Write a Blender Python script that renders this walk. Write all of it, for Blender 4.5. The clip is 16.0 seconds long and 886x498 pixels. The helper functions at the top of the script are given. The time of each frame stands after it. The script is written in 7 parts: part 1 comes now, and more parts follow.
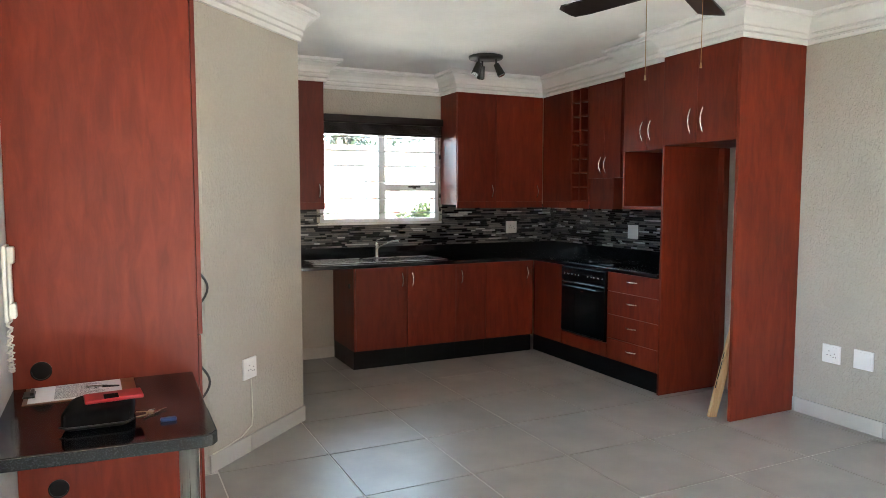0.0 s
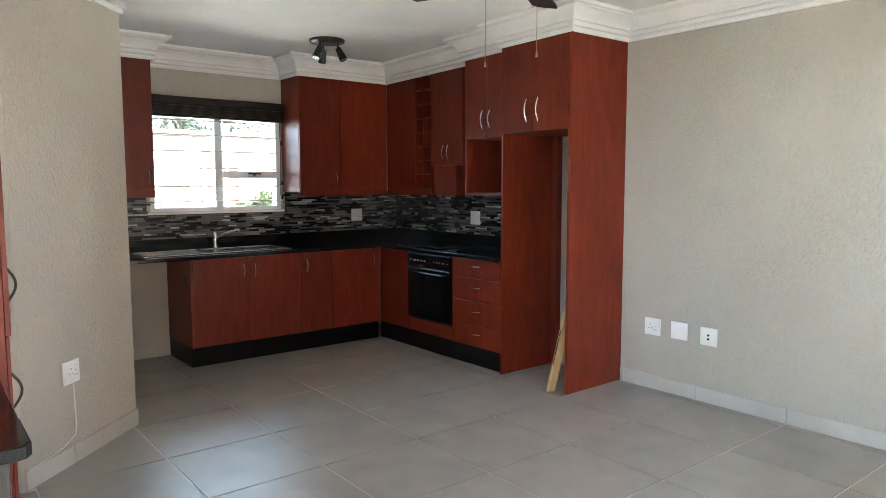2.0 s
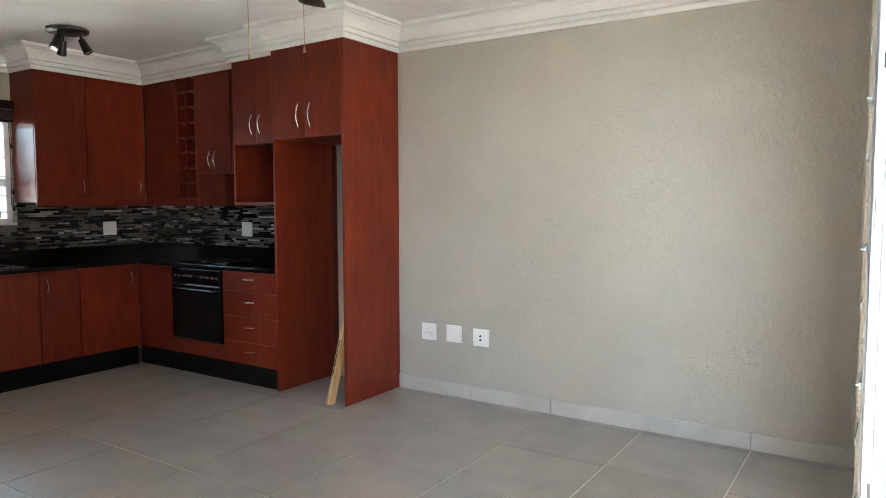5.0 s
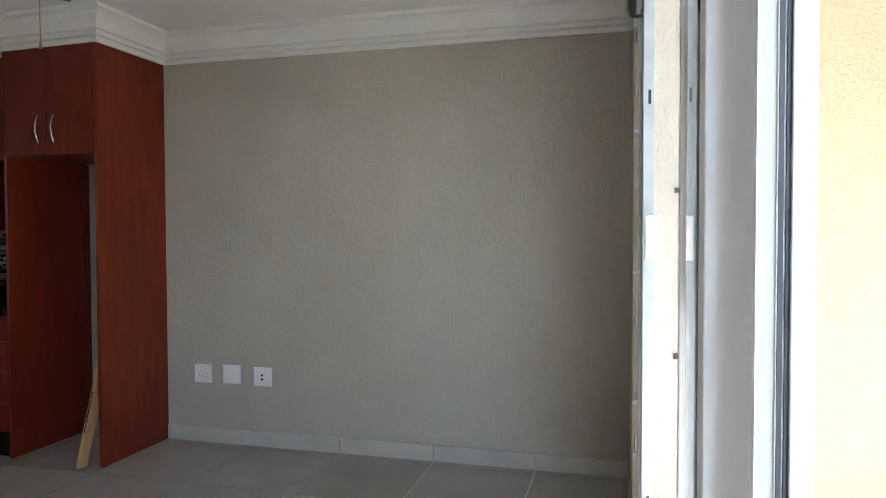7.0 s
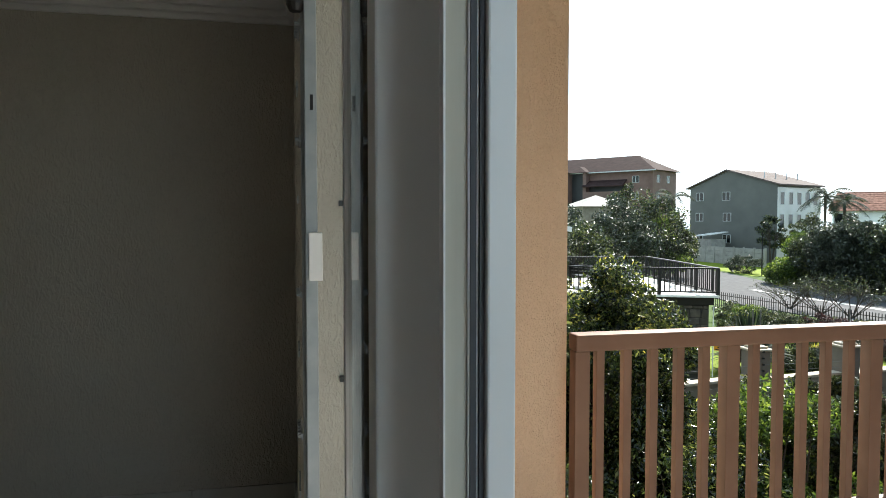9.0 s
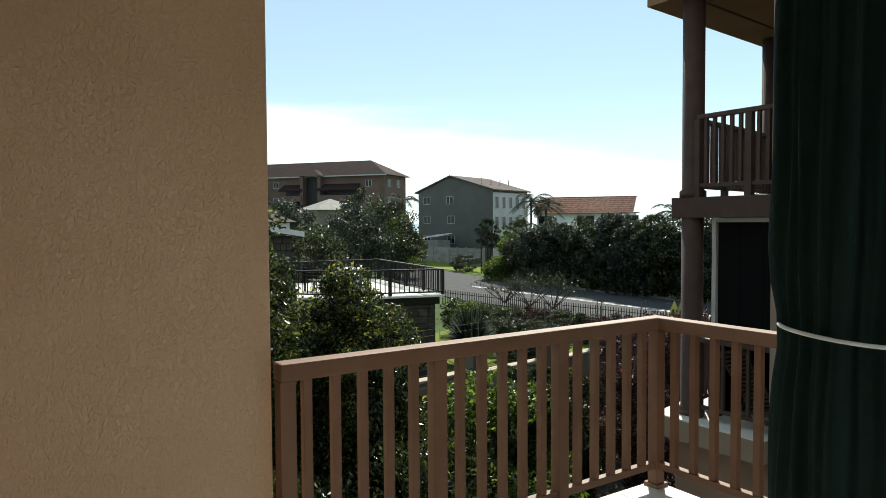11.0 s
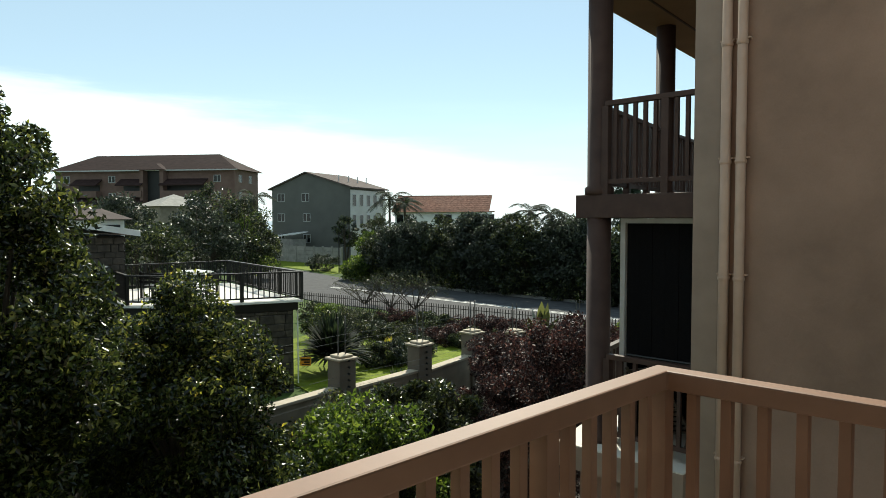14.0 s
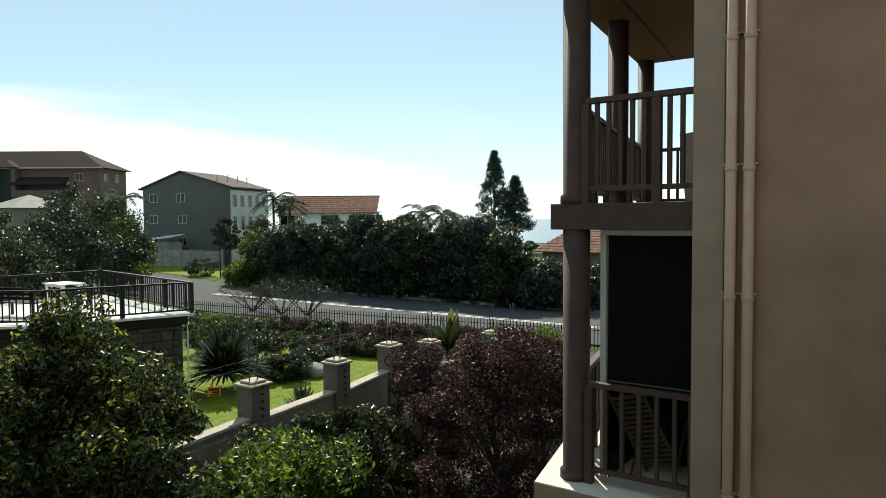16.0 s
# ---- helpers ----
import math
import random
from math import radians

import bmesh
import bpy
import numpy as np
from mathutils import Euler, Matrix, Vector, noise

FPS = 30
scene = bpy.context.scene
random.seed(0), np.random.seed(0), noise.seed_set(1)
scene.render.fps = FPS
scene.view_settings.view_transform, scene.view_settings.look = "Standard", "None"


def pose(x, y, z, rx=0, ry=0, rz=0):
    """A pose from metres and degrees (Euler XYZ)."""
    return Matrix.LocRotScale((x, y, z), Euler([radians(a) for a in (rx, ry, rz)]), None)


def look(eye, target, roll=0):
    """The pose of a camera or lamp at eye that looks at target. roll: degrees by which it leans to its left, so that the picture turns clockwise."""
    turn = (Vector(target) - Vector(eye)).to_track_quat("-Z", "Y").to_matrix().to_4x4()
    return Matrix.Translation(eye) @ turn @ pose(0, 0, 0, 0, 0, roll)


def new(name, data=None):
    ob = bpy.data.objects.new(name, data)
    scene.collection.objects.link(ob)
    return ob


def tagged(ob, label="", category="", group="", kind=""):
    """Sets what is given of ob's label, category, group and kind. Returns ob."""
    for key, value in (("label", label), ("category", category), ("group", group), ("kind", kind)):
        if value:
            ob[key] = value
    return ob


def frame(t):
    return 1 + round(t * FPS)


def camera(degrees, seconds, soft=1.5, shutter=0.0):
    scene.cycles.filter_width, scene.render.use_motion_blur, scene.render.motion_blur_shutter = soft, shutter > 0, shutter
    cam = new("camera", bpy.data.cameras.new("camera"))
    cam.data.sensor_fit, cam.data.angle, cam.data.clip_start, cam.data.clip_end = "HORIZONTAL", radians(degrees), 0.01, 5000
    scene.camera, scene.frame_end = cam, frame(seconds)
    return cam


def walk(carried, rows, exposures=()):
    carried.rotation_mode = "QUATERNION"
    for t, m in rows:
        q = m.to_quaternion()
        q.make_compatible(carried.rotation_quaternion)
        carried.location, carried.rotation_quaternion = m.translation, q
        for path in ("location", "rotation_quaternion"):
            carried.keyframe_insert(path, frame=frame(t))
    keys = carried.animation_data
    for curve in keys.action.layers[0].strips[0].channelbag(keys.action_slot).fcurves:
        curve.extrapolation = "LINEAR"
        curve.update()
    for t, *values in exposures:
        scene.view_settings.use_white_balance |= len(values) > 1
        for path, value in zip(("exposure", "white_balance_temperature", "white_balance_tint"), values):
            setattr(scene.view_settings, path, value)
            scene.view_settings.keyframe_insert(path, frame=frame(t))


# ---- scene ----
cam = camera(65.39, 16.0, soft=0.55)
# seconds, stops, kelvin, tint
EXPOSURES = [(0.0, 5.2, 6180, 11), (3.5, 5.12, 6150, 12), (6.0, 4.78, 6450, 14), (7.0, 3.9, 6100, 12), (8.0, 2.8, 6000, 9), (8.5, 2.15, 6200, 7), (9.0, 1.55, 6500, 6), (9.5, 0.85, 6700, 3), (10.0, 0.58, 6700, 3), (12.5, 0.40, 6950, 2), (16.0, 0.36, 6900, 1)]
# seconds, x, y, z, yaw, pitch, roll
PATH = [
    (0, 0.000, 0.000, 1.466, -25.95, -4.48, 0.00),
    (0.5, 0.027, -0.013, 1.472, -28.31, -5.42, 0.16),
    (1, 0.024, -0.009, 1.466, -32.00, -5.51, 0.18),
    (1.5, 0.015, 0.015, 1.453, -35.55, -5.41, 0.10),
    (2, 0.015, 0.029, 1.447, -38.75, -5.38, 0.08),
    (2.5, 0.023, 0.046, 1.437, -41.51, -5.39, 0.04),
    (3, 0.033, 0.058, 1.428, -44.05, -5.28, 0.06),
    (3.5, 0.038, 0.068, 1.428, -47.05, -5.30, 0.10),
    (6, 0.147, 0.123, 1.359, -65.12, -2.53, 0.17),
    (6.5, 0.178, 0.171, 1.366, -69.85, -1.91, 0.18),
    (7, 0.270, 0.194, 1.374, -75.08, -1.65, 0.18),
    (7.5, 0.300, 0.242, 1.365, -81.63, -1.37, 0.14),
    (8, 0.423, 0.195, 1.387, -87.84, -1.69, 0.11),
    (8.5, 0.461, 0.196, 1.432, -94.81, -2.27, 0.25),
    (9, 0.551, 0.175, 1.463, -102.15, -2.45, -0.02),
    (9.5, 0.604, 0.133, 1.489, -109.75, -2.43, 0.02),
    (10, 0.607, 0.095, 1.515, -116.05, -2.36, 0.19),
    (12.5, 1.169, -0.386, 1.545, -130.27, -2.44, 0.04),
    (13, 1.444, -0.534, 1.564, -132.65, -2.54, -0.09),
    (13.5, 1.778, -0.680, 1.547, -134.12, -2.48, 0.11),
    (14, 2.102, -0.812, 1.547, -135.69, -2.47, 0.05),
    (14.5, 2.479, -0.857, 1.549, -138.73, -2.48, 0.09),
    (15, 2.870, -0.940, 1.570, -141.36, -2.45, 0.11),
    (15.5, 3.192, -1.037, 1.618, -143.57, -2.45, 0.33),
    (16, 3.467, -1.124, 1.682, -145.49, -2.54, 0.40),
]
walk(cam, [(t, pose(x, y, z, 90 + pitch, roll, yaw)) for t, x, y, z, yaw, pitch, roll in PATH], EXPOSURES)

# ---- world, sun ----
SUN_AZ, SUN_EL = 138.0, 41.5   # clockwise from +y, degrees
world = bpy.data.worlds.new("sky")
scene.world = world
world.use_nodes = True
wn = world.node_tree
sky = wn.nodes.new("ShaderNodeTexSky")
sky.sky_type = 'NISHITA'
sky.sun_disc = False
sky.sun_elevation = radians(SUN_EL)
sky.sun_rotation = radians(SUN_AZ)
sky.air_density, sky.dust_density, sky.ozone_density = 0.8, 0.0, 1.2
wn.nodes["Background"].inputs["Strength"].default_value = 0.10
# thin white cloud and sea haze low over the horizon
tc = wn.nodes.new("ShaderNodeTexCoord")
sep = wn.nodes.new("ShaderNodeSeparateXYZ")
wn.links.new(tc.outputs["Generated"], sep.inputs[0])
stretch = wn.nodes.new("ShaderNodeMapping")
stretch.inputs["Scale"].default_value = (2.2, 2.2, 14.0)
wn.links.new(tc.outputs["Generated"], stretch.inputs["Vector"])
puff = wn.nodes.new("ShaderNodeTexNoise")
puff.inputs["Scale"].default_value, puff.inputs["Detail"].default_value = 1.4, 5.0
wn.links.new(stretch.outputs[0], puff.inputs["Vector"])
lift = wn.nodes.new("ShaderNodeMath")
lift.operation = 'MULTIPLY_ADD'
lift.inputs[1].default_value = -0.16
wn.links.new(puff.outputs["Fac"], lift.inputs[0])
wn.links.new(sep.outputs["Z"], lift.inputs[2])
low = wn.nodes.new("ShaderNodeMapRange")
low.interpolation_type = 'SMOOTHSTEP'
low.inputs["From Min"].default_value, low.inputs["From Max"].default_value = -0.06, 0.09
low.inputs["To Min"].default_value, low.inputs["To Max"].default_value = 0.88, 0.36
wn.links.new(lift.outputs[0], low.inputs["Value"])
blend = wn.nodes.new("ShaderNodeMix")
blend.data_type = 'RGBA'
wn.links.new(low.outputs["Result"], blend.inputs[0])
wn.links.new(sky.outputs[0], blend.inputs[6])
blend.inputs[7].default_value = (7.0, 9.0, 9.9, 1)


def sky_math(kind, a, b, c=None):
    n = wn.nodes.new("ShaderNodeMath")
    n.operation = kind
    for i, v in enumerate((a, b, c)):
        if v is not None:
            if isinstance(v, (int, float)):
                n.inputs[i].default_value = v
            else:
                wn.links.new(v, n.inputs[i])
    return n.outputs[0]


# a bank of white cloud in the east that sinks towards the south
wisp_map = wn.nodes.new("ShaderNodeMapping")
wisp_map.inputs["Scale"].default_value = (3.0, 3.0, 22.0)
wn.links.new(tc.outputs["Generated"], wisp_map.inputs["Vector"])
wisp = wn.nodes.new("ShaderNodeTexNoise")
wisp.inputs["Scale"].default_value, wisp.inputs["Detail"].default_value, wisp.inputs["Roughness"].default_value = 1.6, 6.0, 0.6
wn.links.new(wisp_map.outputs[0], wisp.inputs["Vector"])
bank_top = sky_math('MULTIPLY_ADD', sep.outputs["X"], 0.29, -0.135)
bank_top = sky_math('MINIMUM', sky_math('MAXIMUM', bank_top, 0.02), 0.17)
bank_top = sky_math('MULTIPLY_ADD', wisp.outputs["Fac"], 0.07, bank_top)
bank = wn.nodes.new("ShaderNodeMapRange")
bank.interpolation_type = 'SMOOTHSTEP'
bank.inputs["From Min"].default_value, bank.inputs["From Max"].default_value = -0.012, 0.03
bank.inputs["To Max"].default_value = 0.85
wn.links.new(sky_math('SUBTRACT', bank_top, sep.outputs["Z"]), bank.inputs["Value"])
banked = wn.nodes.new("ShaderNodeMix")
banked.data_type = 'RGBA'
wn.links.new(bank.outputs["Result"], banked.inputs[0])
wn.links.new(blend.outputs[2], banked.inputs[6])
banked.inputs[7].default_value = (8.7, 9.7, 10.3, 1)
wn.links.new(banked.outputs[2], wn.nodes["Background"].inputs["Color"])
sun_data = bpy.data.lights.new("sun", 'SUN')
sun_data.energy, sun_data.angle, sun_data.color = 5.0, radians(0.55), (1.0, 0.95, 0.87)
sun = new("sun", sun_data)
_d = Vector((math.sin(radians(SUN_AZ)) * math.cos(radians(SUN_EL)), math.cos(radians(SUN_AZ)) * math.cos(radians(SUN_EL)), math.sin(radians(SUN_EL))))
sun.matrix_world = look(_d * 60, (0, 0, 0))


# ---- materials ----
def nodes_of(name):
    m = bpy.data.materials.new(name)
    m.use_nodes = True
    nt = m.node_tree
    return m, nt, nt.nodes["Principled BSDF"]


def node(nt, kind, **inputs):
    n = nt.nodes.new(kind)
    for k, v in inputs.items():
        n.inputs[k.replace("_", " ")].default_value = v
    return n


def ramp_between(nt, fac, a, b, lo=0.3, hi=0.7):
    r = nt.nodes.new("ShaderNodeValToRGB")
    r.color_ramp.elements[0].position, r.color_ramp.elements[1].position = lo, hi
    r.color_ramp.elements[0].color, r.color_ramp.elements[1].color = (*a, 1), (*b, 1)
    nt.links.new(fac, r.inputs["Fac"])
    return r.outputs["Color"]


def coords(nt, scale=(1, 1, 1)):
    c = nt.nodes.new("ShaderNodeNewGeometry")
    m = nt.nodes.new("ShaderNodeMapping")
    m.inputs["Scale"].default_value = scale
    nt.links.new(c.outputs["Position"], m.inputs["Vector"])
    return m.outputs["Vector"]


def noise_fac(nt, vec, scale, detail=4, rough=0.55, dist=0.0):
    n = nt.nodes.new("ShaderNodeTexNoise")
    n.inputs["Scale"].default_value, n.inputs["Detail"].default_value = scale, detail
    n.inputs["Roughness"].default_value, n.inputs["Distortion"].default_value = rough, dist
    nt.links.new(vec, n.inputs["Vector"])
    return n.outputs["Fac"]


def bump(nt, p, height, strength=0.3, dist=0.01):
    b = nt.nodes.new("ShaderNodeBump")
    b.inputs["Strength"].default_value, b.inputs["Distance"].default_value = strength, dist
    nt.links.new(height, b.inputs["Height"])
    nt.links.new(b.outputs["Normal"], p.inputs["Normal"])


def surface(name, a, b, rough=0.6, scale=6.0, stretch=(1, 1, 1), bump_scale=0.0, bump_strength=0.2, bump_dist=0.004,
            metal=0.0, spec=0.5, rough_var=0.1, vary=0.0, lo=0.3, hi=0.7, islands=False, coat=0.0):
    """Two colours mixed by noise, uneven gloss, fine relief, and tone by piece."""
    m, nt, p = nodes_of(name)
    v = coords(nt, stretch)
    f = noise_fac(nt, v, scale, 6)
    col = ramp_between(nt, f, a, b, lo, hi)
    f2 = noise_fac(nt, v, scale * 0.23, 3)
    hsv = nt.nodes.new("ShaderNodeHueSaturation")
    mr = nt.nodes.new("ShaderNodeMapRange")
    mr.inputs["To Min"].default_value, mr.inputs["To Max"].default_value = 0.86, 1.14
    nt.links.new(f2, mr.inputs["Value"])
    val = mr.outputs["Result"]
    if vary:
        if islands:
            rnd = nt.nodes.new("ShaderNodeNewGeometry").outputs["Random Per Island"]
        else:
            rnd = nt.nodes.new("ShaderNodeObjectInfo").outputs["Random"]
        m2 = nt.nodes.new("ShaderNodeMapRange")
        m2.inputs["To Min"].default_value, m2.inputs["To Max"].default_value = 1 - vary, 1 + vary
        nt.links.new(rnd, m2.inputs["Value"])
        mul = nt.nodes.new("ShaderNodeMath")
        mul.operation = 'MULTIPLY'
        nt.links.new(val, mul.inputs[0])
        nt.links.new(m2.outputs["Result"], mul.inputs[1])
        val = mul.outputs[0]
    nt.links.new(val, hsv.inputs["Value"])
    nt.links.new(col, hsv.inputs["Color"])
    nt.links.new(hsv.outputs["Color"], p.inputs["Base Color"])
    r = nt.nodes.new("ShaderNodeMapRange")
    r.inputs["To Min"].default_value, r.inputs["To Max"].default_value = max(0.02, rough - rough_var), min(1, rough + rough_var)
    nt.links.new(f2, r.inputs["Value"])
    nt.links.new(r.outputs["Result"], p.inputs["Roughness"])
    p.inputs["Metallic"].default_value = metal
    p.inputs["Specular IOR Level"].default_value = spec
    p.inputs["Coat Weight"].default_value = coat
    p.inputs["Coat Roughness"].default_value = 0.15
    if bump_scale:
        bump(nt, p, noise_fac(nt, coords(nt, stretch), bump_scale, 5), bump_strength, bump_dist)
    return m


def textured_plaster(name, a, b, scale, strength, dist, stretch=(1, 1, 0.45), worm=1.2):
    """Rolled or trowelled coat: worm-like ridges, streaks of dirt."""
    m, nt, p = nodes_of(name)
    v = coords(nt)
    f = noise_fac(nt, v, 1.3, 5)
    col = ramp_between(nt, f, a, b)
    fine = noise_fac(nt, v, 60, 3)
    mix = nt.nodes.new("ShaderNodeMix")
    mix.data_type, mix.blend_type = 'RGBA', 'MULTIPLY'
    mix.inputs[0].default_value = 0.08
    nt.links.new(col, mix.inputs[6])
    nt.links.new(ramp_between(nt, fine, (0.6, 0.58, 0.55), (1, 1, 1), 0.35, 0.6), mix.inputs[7])
    nt.links.new(mix.outputs[2], p.inputs["Base Color"])
    p.inputs["Roughness"].default_value = 0.75
    p.inputs["Specular IOR Level"].default_value = 0.3
    vs = coords(nt, stretch)
    ridges = noise_fac(nt, vs, scale, 4, 0.5, worm)
    crest = ramp_between(nt, ridges, (0, 0, 0), (1, 1, 1), 0.42, 0.66)
    add = nt.nodes.new("ShaderNodeMath")
    add.operation = 'MULTIPLY_ADD'
    add.inputs[1].default_value = 0.25
    nt.links.new(noise_fac(nt, v, scale * 4, 3), add.inputs[0])
    nt.links.new(crest, add.inputs[2])
    bump(nt, p, add.outputs[0], strength, dist)
    return m


def wood(name, dark, mid, light, rough=0.35, grain=(5.5, 5.5, 1.1), scale=3.6, coat=0.0, vary=0.12, fine=True):
    m, nt, p = nodes_of(name)
    info = nt.nodes.new("ShaderNodeObjectInfo")
    shift = nt.nodes.new("ShaderNodeVectorMath")
    shift.operation = 'MULTIPLY_ADD'
    shift.inputs[1].default_value = (7, 5, 3)
    comb = nt.nodes.new("ShaderNodeCombineXYZ")
    for k in "XYZ":
        nt.links.new(info.outputs["Random"], comb.inputs[k])
    nt.links.new(comb.outputs[0], shift.inputs[0])
    nt.links.new(nt.nodes.new("ShaderNodeNewGeometry").outputs["Position"], shift.inputs[2])
    mp = nt.nodes.new("ShaderNodeMapping")
    mp.inputs["Scale"].default_value = grain
    nt.links.new(shift.outputs[0], mp.inputs["Vector"])
    f = noise_fac(nt, mp.outputs[0], scale, 8, 0.62, 0.6)
    r = nt.nodes.new("ShaderNodeValToRGB")
    e = r.color_ramp.elements
    e[0].position, e[0].color = 0.28, (*dark, 1)
    e[1].position, e[1].color = 0.75, (*light, 1)
    k = e.new(0.5)
    k.color = (*mid, 1)
    nt.links.new(f, r.inputs["Fac"])
    mp2 = nt.nodes.new("ShaderNodeMapping")
    mp2.inputs["Scale"].default_value = (1.6, 1.6, 0.9)
    nt.links.new(shift.outputs[0], mp2.inputs["Vector"])
    blot = noise_fac(nt, mp2.outputs[0], 1.6, 3)
    mix = nt.nodes.new("ShaderNodeMix")
    mix.data_type, mix.blend_type = 'RGBA', 'MULTIPLY'
    mix.inputs[0].default_value = 0.55
    nt.links.new(r.outputs["Color"], mix.inputs[6])
    nt.links.new(ramp_between(nt, blot, (0.62, 0.55, 0.5), (1.12, 1.1, 1.08), 0.3, 0.7), mix.inputs[7])
    hsv = nt.nodes.new("ShaderNodeHueSaturation")
    mr = nt.nodes.new("ShaderNodeMapRange")
    mr.inputs["To Min"].default_value, mr.inputs["To Max"].default_value = 1 - vary, 1 + vary
    nt.links.new(info.outputs["Random"], mr.inputs["Value"])
    nt.links.new(mr.outputs["Result"], hsv.inputs["Value"])
    nt.links.new(mix.outputs[2], hsv.inputs["Color"])
    nt.links.new(hsv.outputs["Color"], p.inputs["Base Color"])
    rr = nt.nodes.new("ShaderNodeMapRange")
    rr.inputs["To Min"].default_value, rr.inputs["To Max"].default_value = rough - 0.06, rough + 0.1
    nt.links.new(blot, rr.inputs["Value"])
    nt.links.new(rr.outputs["Result"], p.inputs["Roughness"])
    p.inputs["Coat Weight"].default_value = coat
    p.inputs["Specular IOR Level"].default_value = 0.3
    bump(nt, p, f, 0.05, 0.002)
    return m


def glass(name, tint=(1, 1, 1), rough=0.0):
    m, nt, p = nodes_of(name)
    nt.nodes.remove(p)
    tr = nt.nodes.new("ShaderNodeBsdfTransparent")
    tr.inputs["Color"].default_value = (*tint, 1)
    gl = nt.nodes.new("ShaderNodeBsdfGlossy")
    gl.inputs["Roughness"].default_value = rough
    fr = nt.nodes.new("ShaderNodeFresnel")
    fr.inputs["IOR"].default_value = 1.5
    mix = nt.nodes.new("ShaderNodeMixShader")
    nt.links.new(fr.outputs[0], mix.inputs[0])
    nt.links.new(tr.outputs[0], mix.inputs[1])
    nt.links.new(gl.outputs[0], mix.inputs[2])
    nt.links.new(mix.outputs[0], nt.nodes["Material Output"].inputs["Surface"])
    return m


def leaf_mat(name, a, b, c, rough=0.38, trans=0.35):
    """Leaf: colour by leaf, waxy gloss, light let through."""
    m, nt, p = nodes_of(name)
    rnd = nt.nodes.new("ShaderNodeNewGeometry").outputs["Random Per Island"]
    r = nt.nodes.new("ShaderNodeValToRGB")
    e = r.color_ramp.elements
    e[0].position, e[0].color = 0.1, (*a, 1)
    e[1].position, e[1].color = 0.97, (*c, 1)
    k = e.new(0.72)
    k.color = (*b, 1)
    nt.links.new(rnd, r.inputs["Fac"])
    big = noise_fac(nt, coords(nt), 0.9, 3)
    mix = nt.nodes.new("ShaderNodeMix")
    mix.data_type, mix.blend_type = 'RGBA', 'MULTIPLY'
    mix.inputs[0].default_value = 0.6
    nt.links.new(r.outputs["Color"], mix.inputs[6])
    nt.links.new(ramp_between(nt, big, (0.55, 0.6, 0.5), (1.2, 1.15, 1.0), 0.35, 0.65), mix.inputs[7])
    nt.links.new(mix.outputs[2], p.inputs["Base Color"])
    p.inputs["Roughness"].default_value = rough
    p.inputs["Specular IOR Level"].default_value = 0.55
    t = nt.nodes.new("ShaderNodeBsdfTranslucent")
    hs = nt.nodes.new("ShaderNodeHueSaturation")
    hs.inputs["Value"].default_value, hs.inputs["Hue"].default_value = 1.5, 0.485
    nt.links.new(mix.outputs[2], hs.inputs["Color"])
    nt.links.new(hs.outputs["Color"], t.inputs["Color"])
    ms = nt.nodes.new("ShaderNodeMixShader")
    ms.inputs[0].default_value = trans
    nt.links.new(p.outputs[0], ms.inputs[1])
    nt.links.new(t.outputs[0], ms.inputs[2])
    nt.links.new(ms.outputs[0], nt.nodes["Material Output"].inputs["Surface"])
    return m


WALL = textured_plaster("beige_textured_plaster", (0.445, 0.41, 0.345), (0.50, 0.465, 0.395), 60, 0.6, 0.004, (1, 1, 0.5), 1.0)
GREYWALL = textured_plaster("grey_plaster", (0.42, 0.42, 0.40), (0.50, 0.50, 0.48), 30, 0.5, 0.005)
EXTWALL = textured_plaster("apricot_plaster", (0.63, 0.42, 0.275), (0.70, 0.48, 0.325), 62, 0.9, 0.0045, (1, 1, 0.8))
NBWALL = textured_plaster("taupe_render", (0.21, 0.137, 0.100), (0.32, 0.210, 0.156), 12, 0.3, 0.004)
NBTRIM = surface("grey_brown_paint", (0.052, 0.031, 0.026), (0.072, 0.045, 0.037), 0.6, 5, spec=0.2, bump_scale=40, bump_strength=0.15)
NBPILLAR = surface("pale_taupe_paint", (0.225, 0.165, 0.125), (0.285, 0.212, 0.163), 0.6, 3, bump_scale=30, bump_strength=0.2)
PIPE = surface("beige_pipe_paint", (0.41, 0.28, 0.205), (0.48, 0.335, 0.255), 0.45, 4)
CEIL = surface("white_ceiling_paint", (0.70, 0.69, 0.67), (0.76, 0.75, 0.73), 0.8, 3, bump_scale=22, bump_strength=0.45, bump_dist=0.006)
CORN = surface("white_cornice_plaster", (0.74, 0.73, 0.71), (0.80, 0.79, 0.77), 0.65, 5, bump_scale=50, bump_strength=0.1)
TILE = surface("grey_porcelain_tile", (0.30, 0.282, 0.255), (0.375, 0.352, 0.318), 0.33, 4.0, bump_scale=70, bump_strength=0.03, vary=0.05, rough_var=0.08)
GROUT = surface("pale_grout", (0.68, 0.66, 0.61), (0.76, 0.74, 0.69), 0.9, 12)
SKIRT = surface("skirting_tile", (0.44, 0.42, 0.38), (0.50, 0.475, 0.435), 0.4, 5, vary=0.05)
CHERRY = wood("cherry_laminate", (0.120, 0.0150, 0.0054), (0.162, 0.0212, 0.0076), (0.212, 0.0315, 0.0110), 0.38)
CHERRY_IN = wood("cherry_laminate_inside", (0.11, 0.015, 0.006), (0.16, 0.022, 0.008), (0.20, 0.031, 0.012), 0.4)
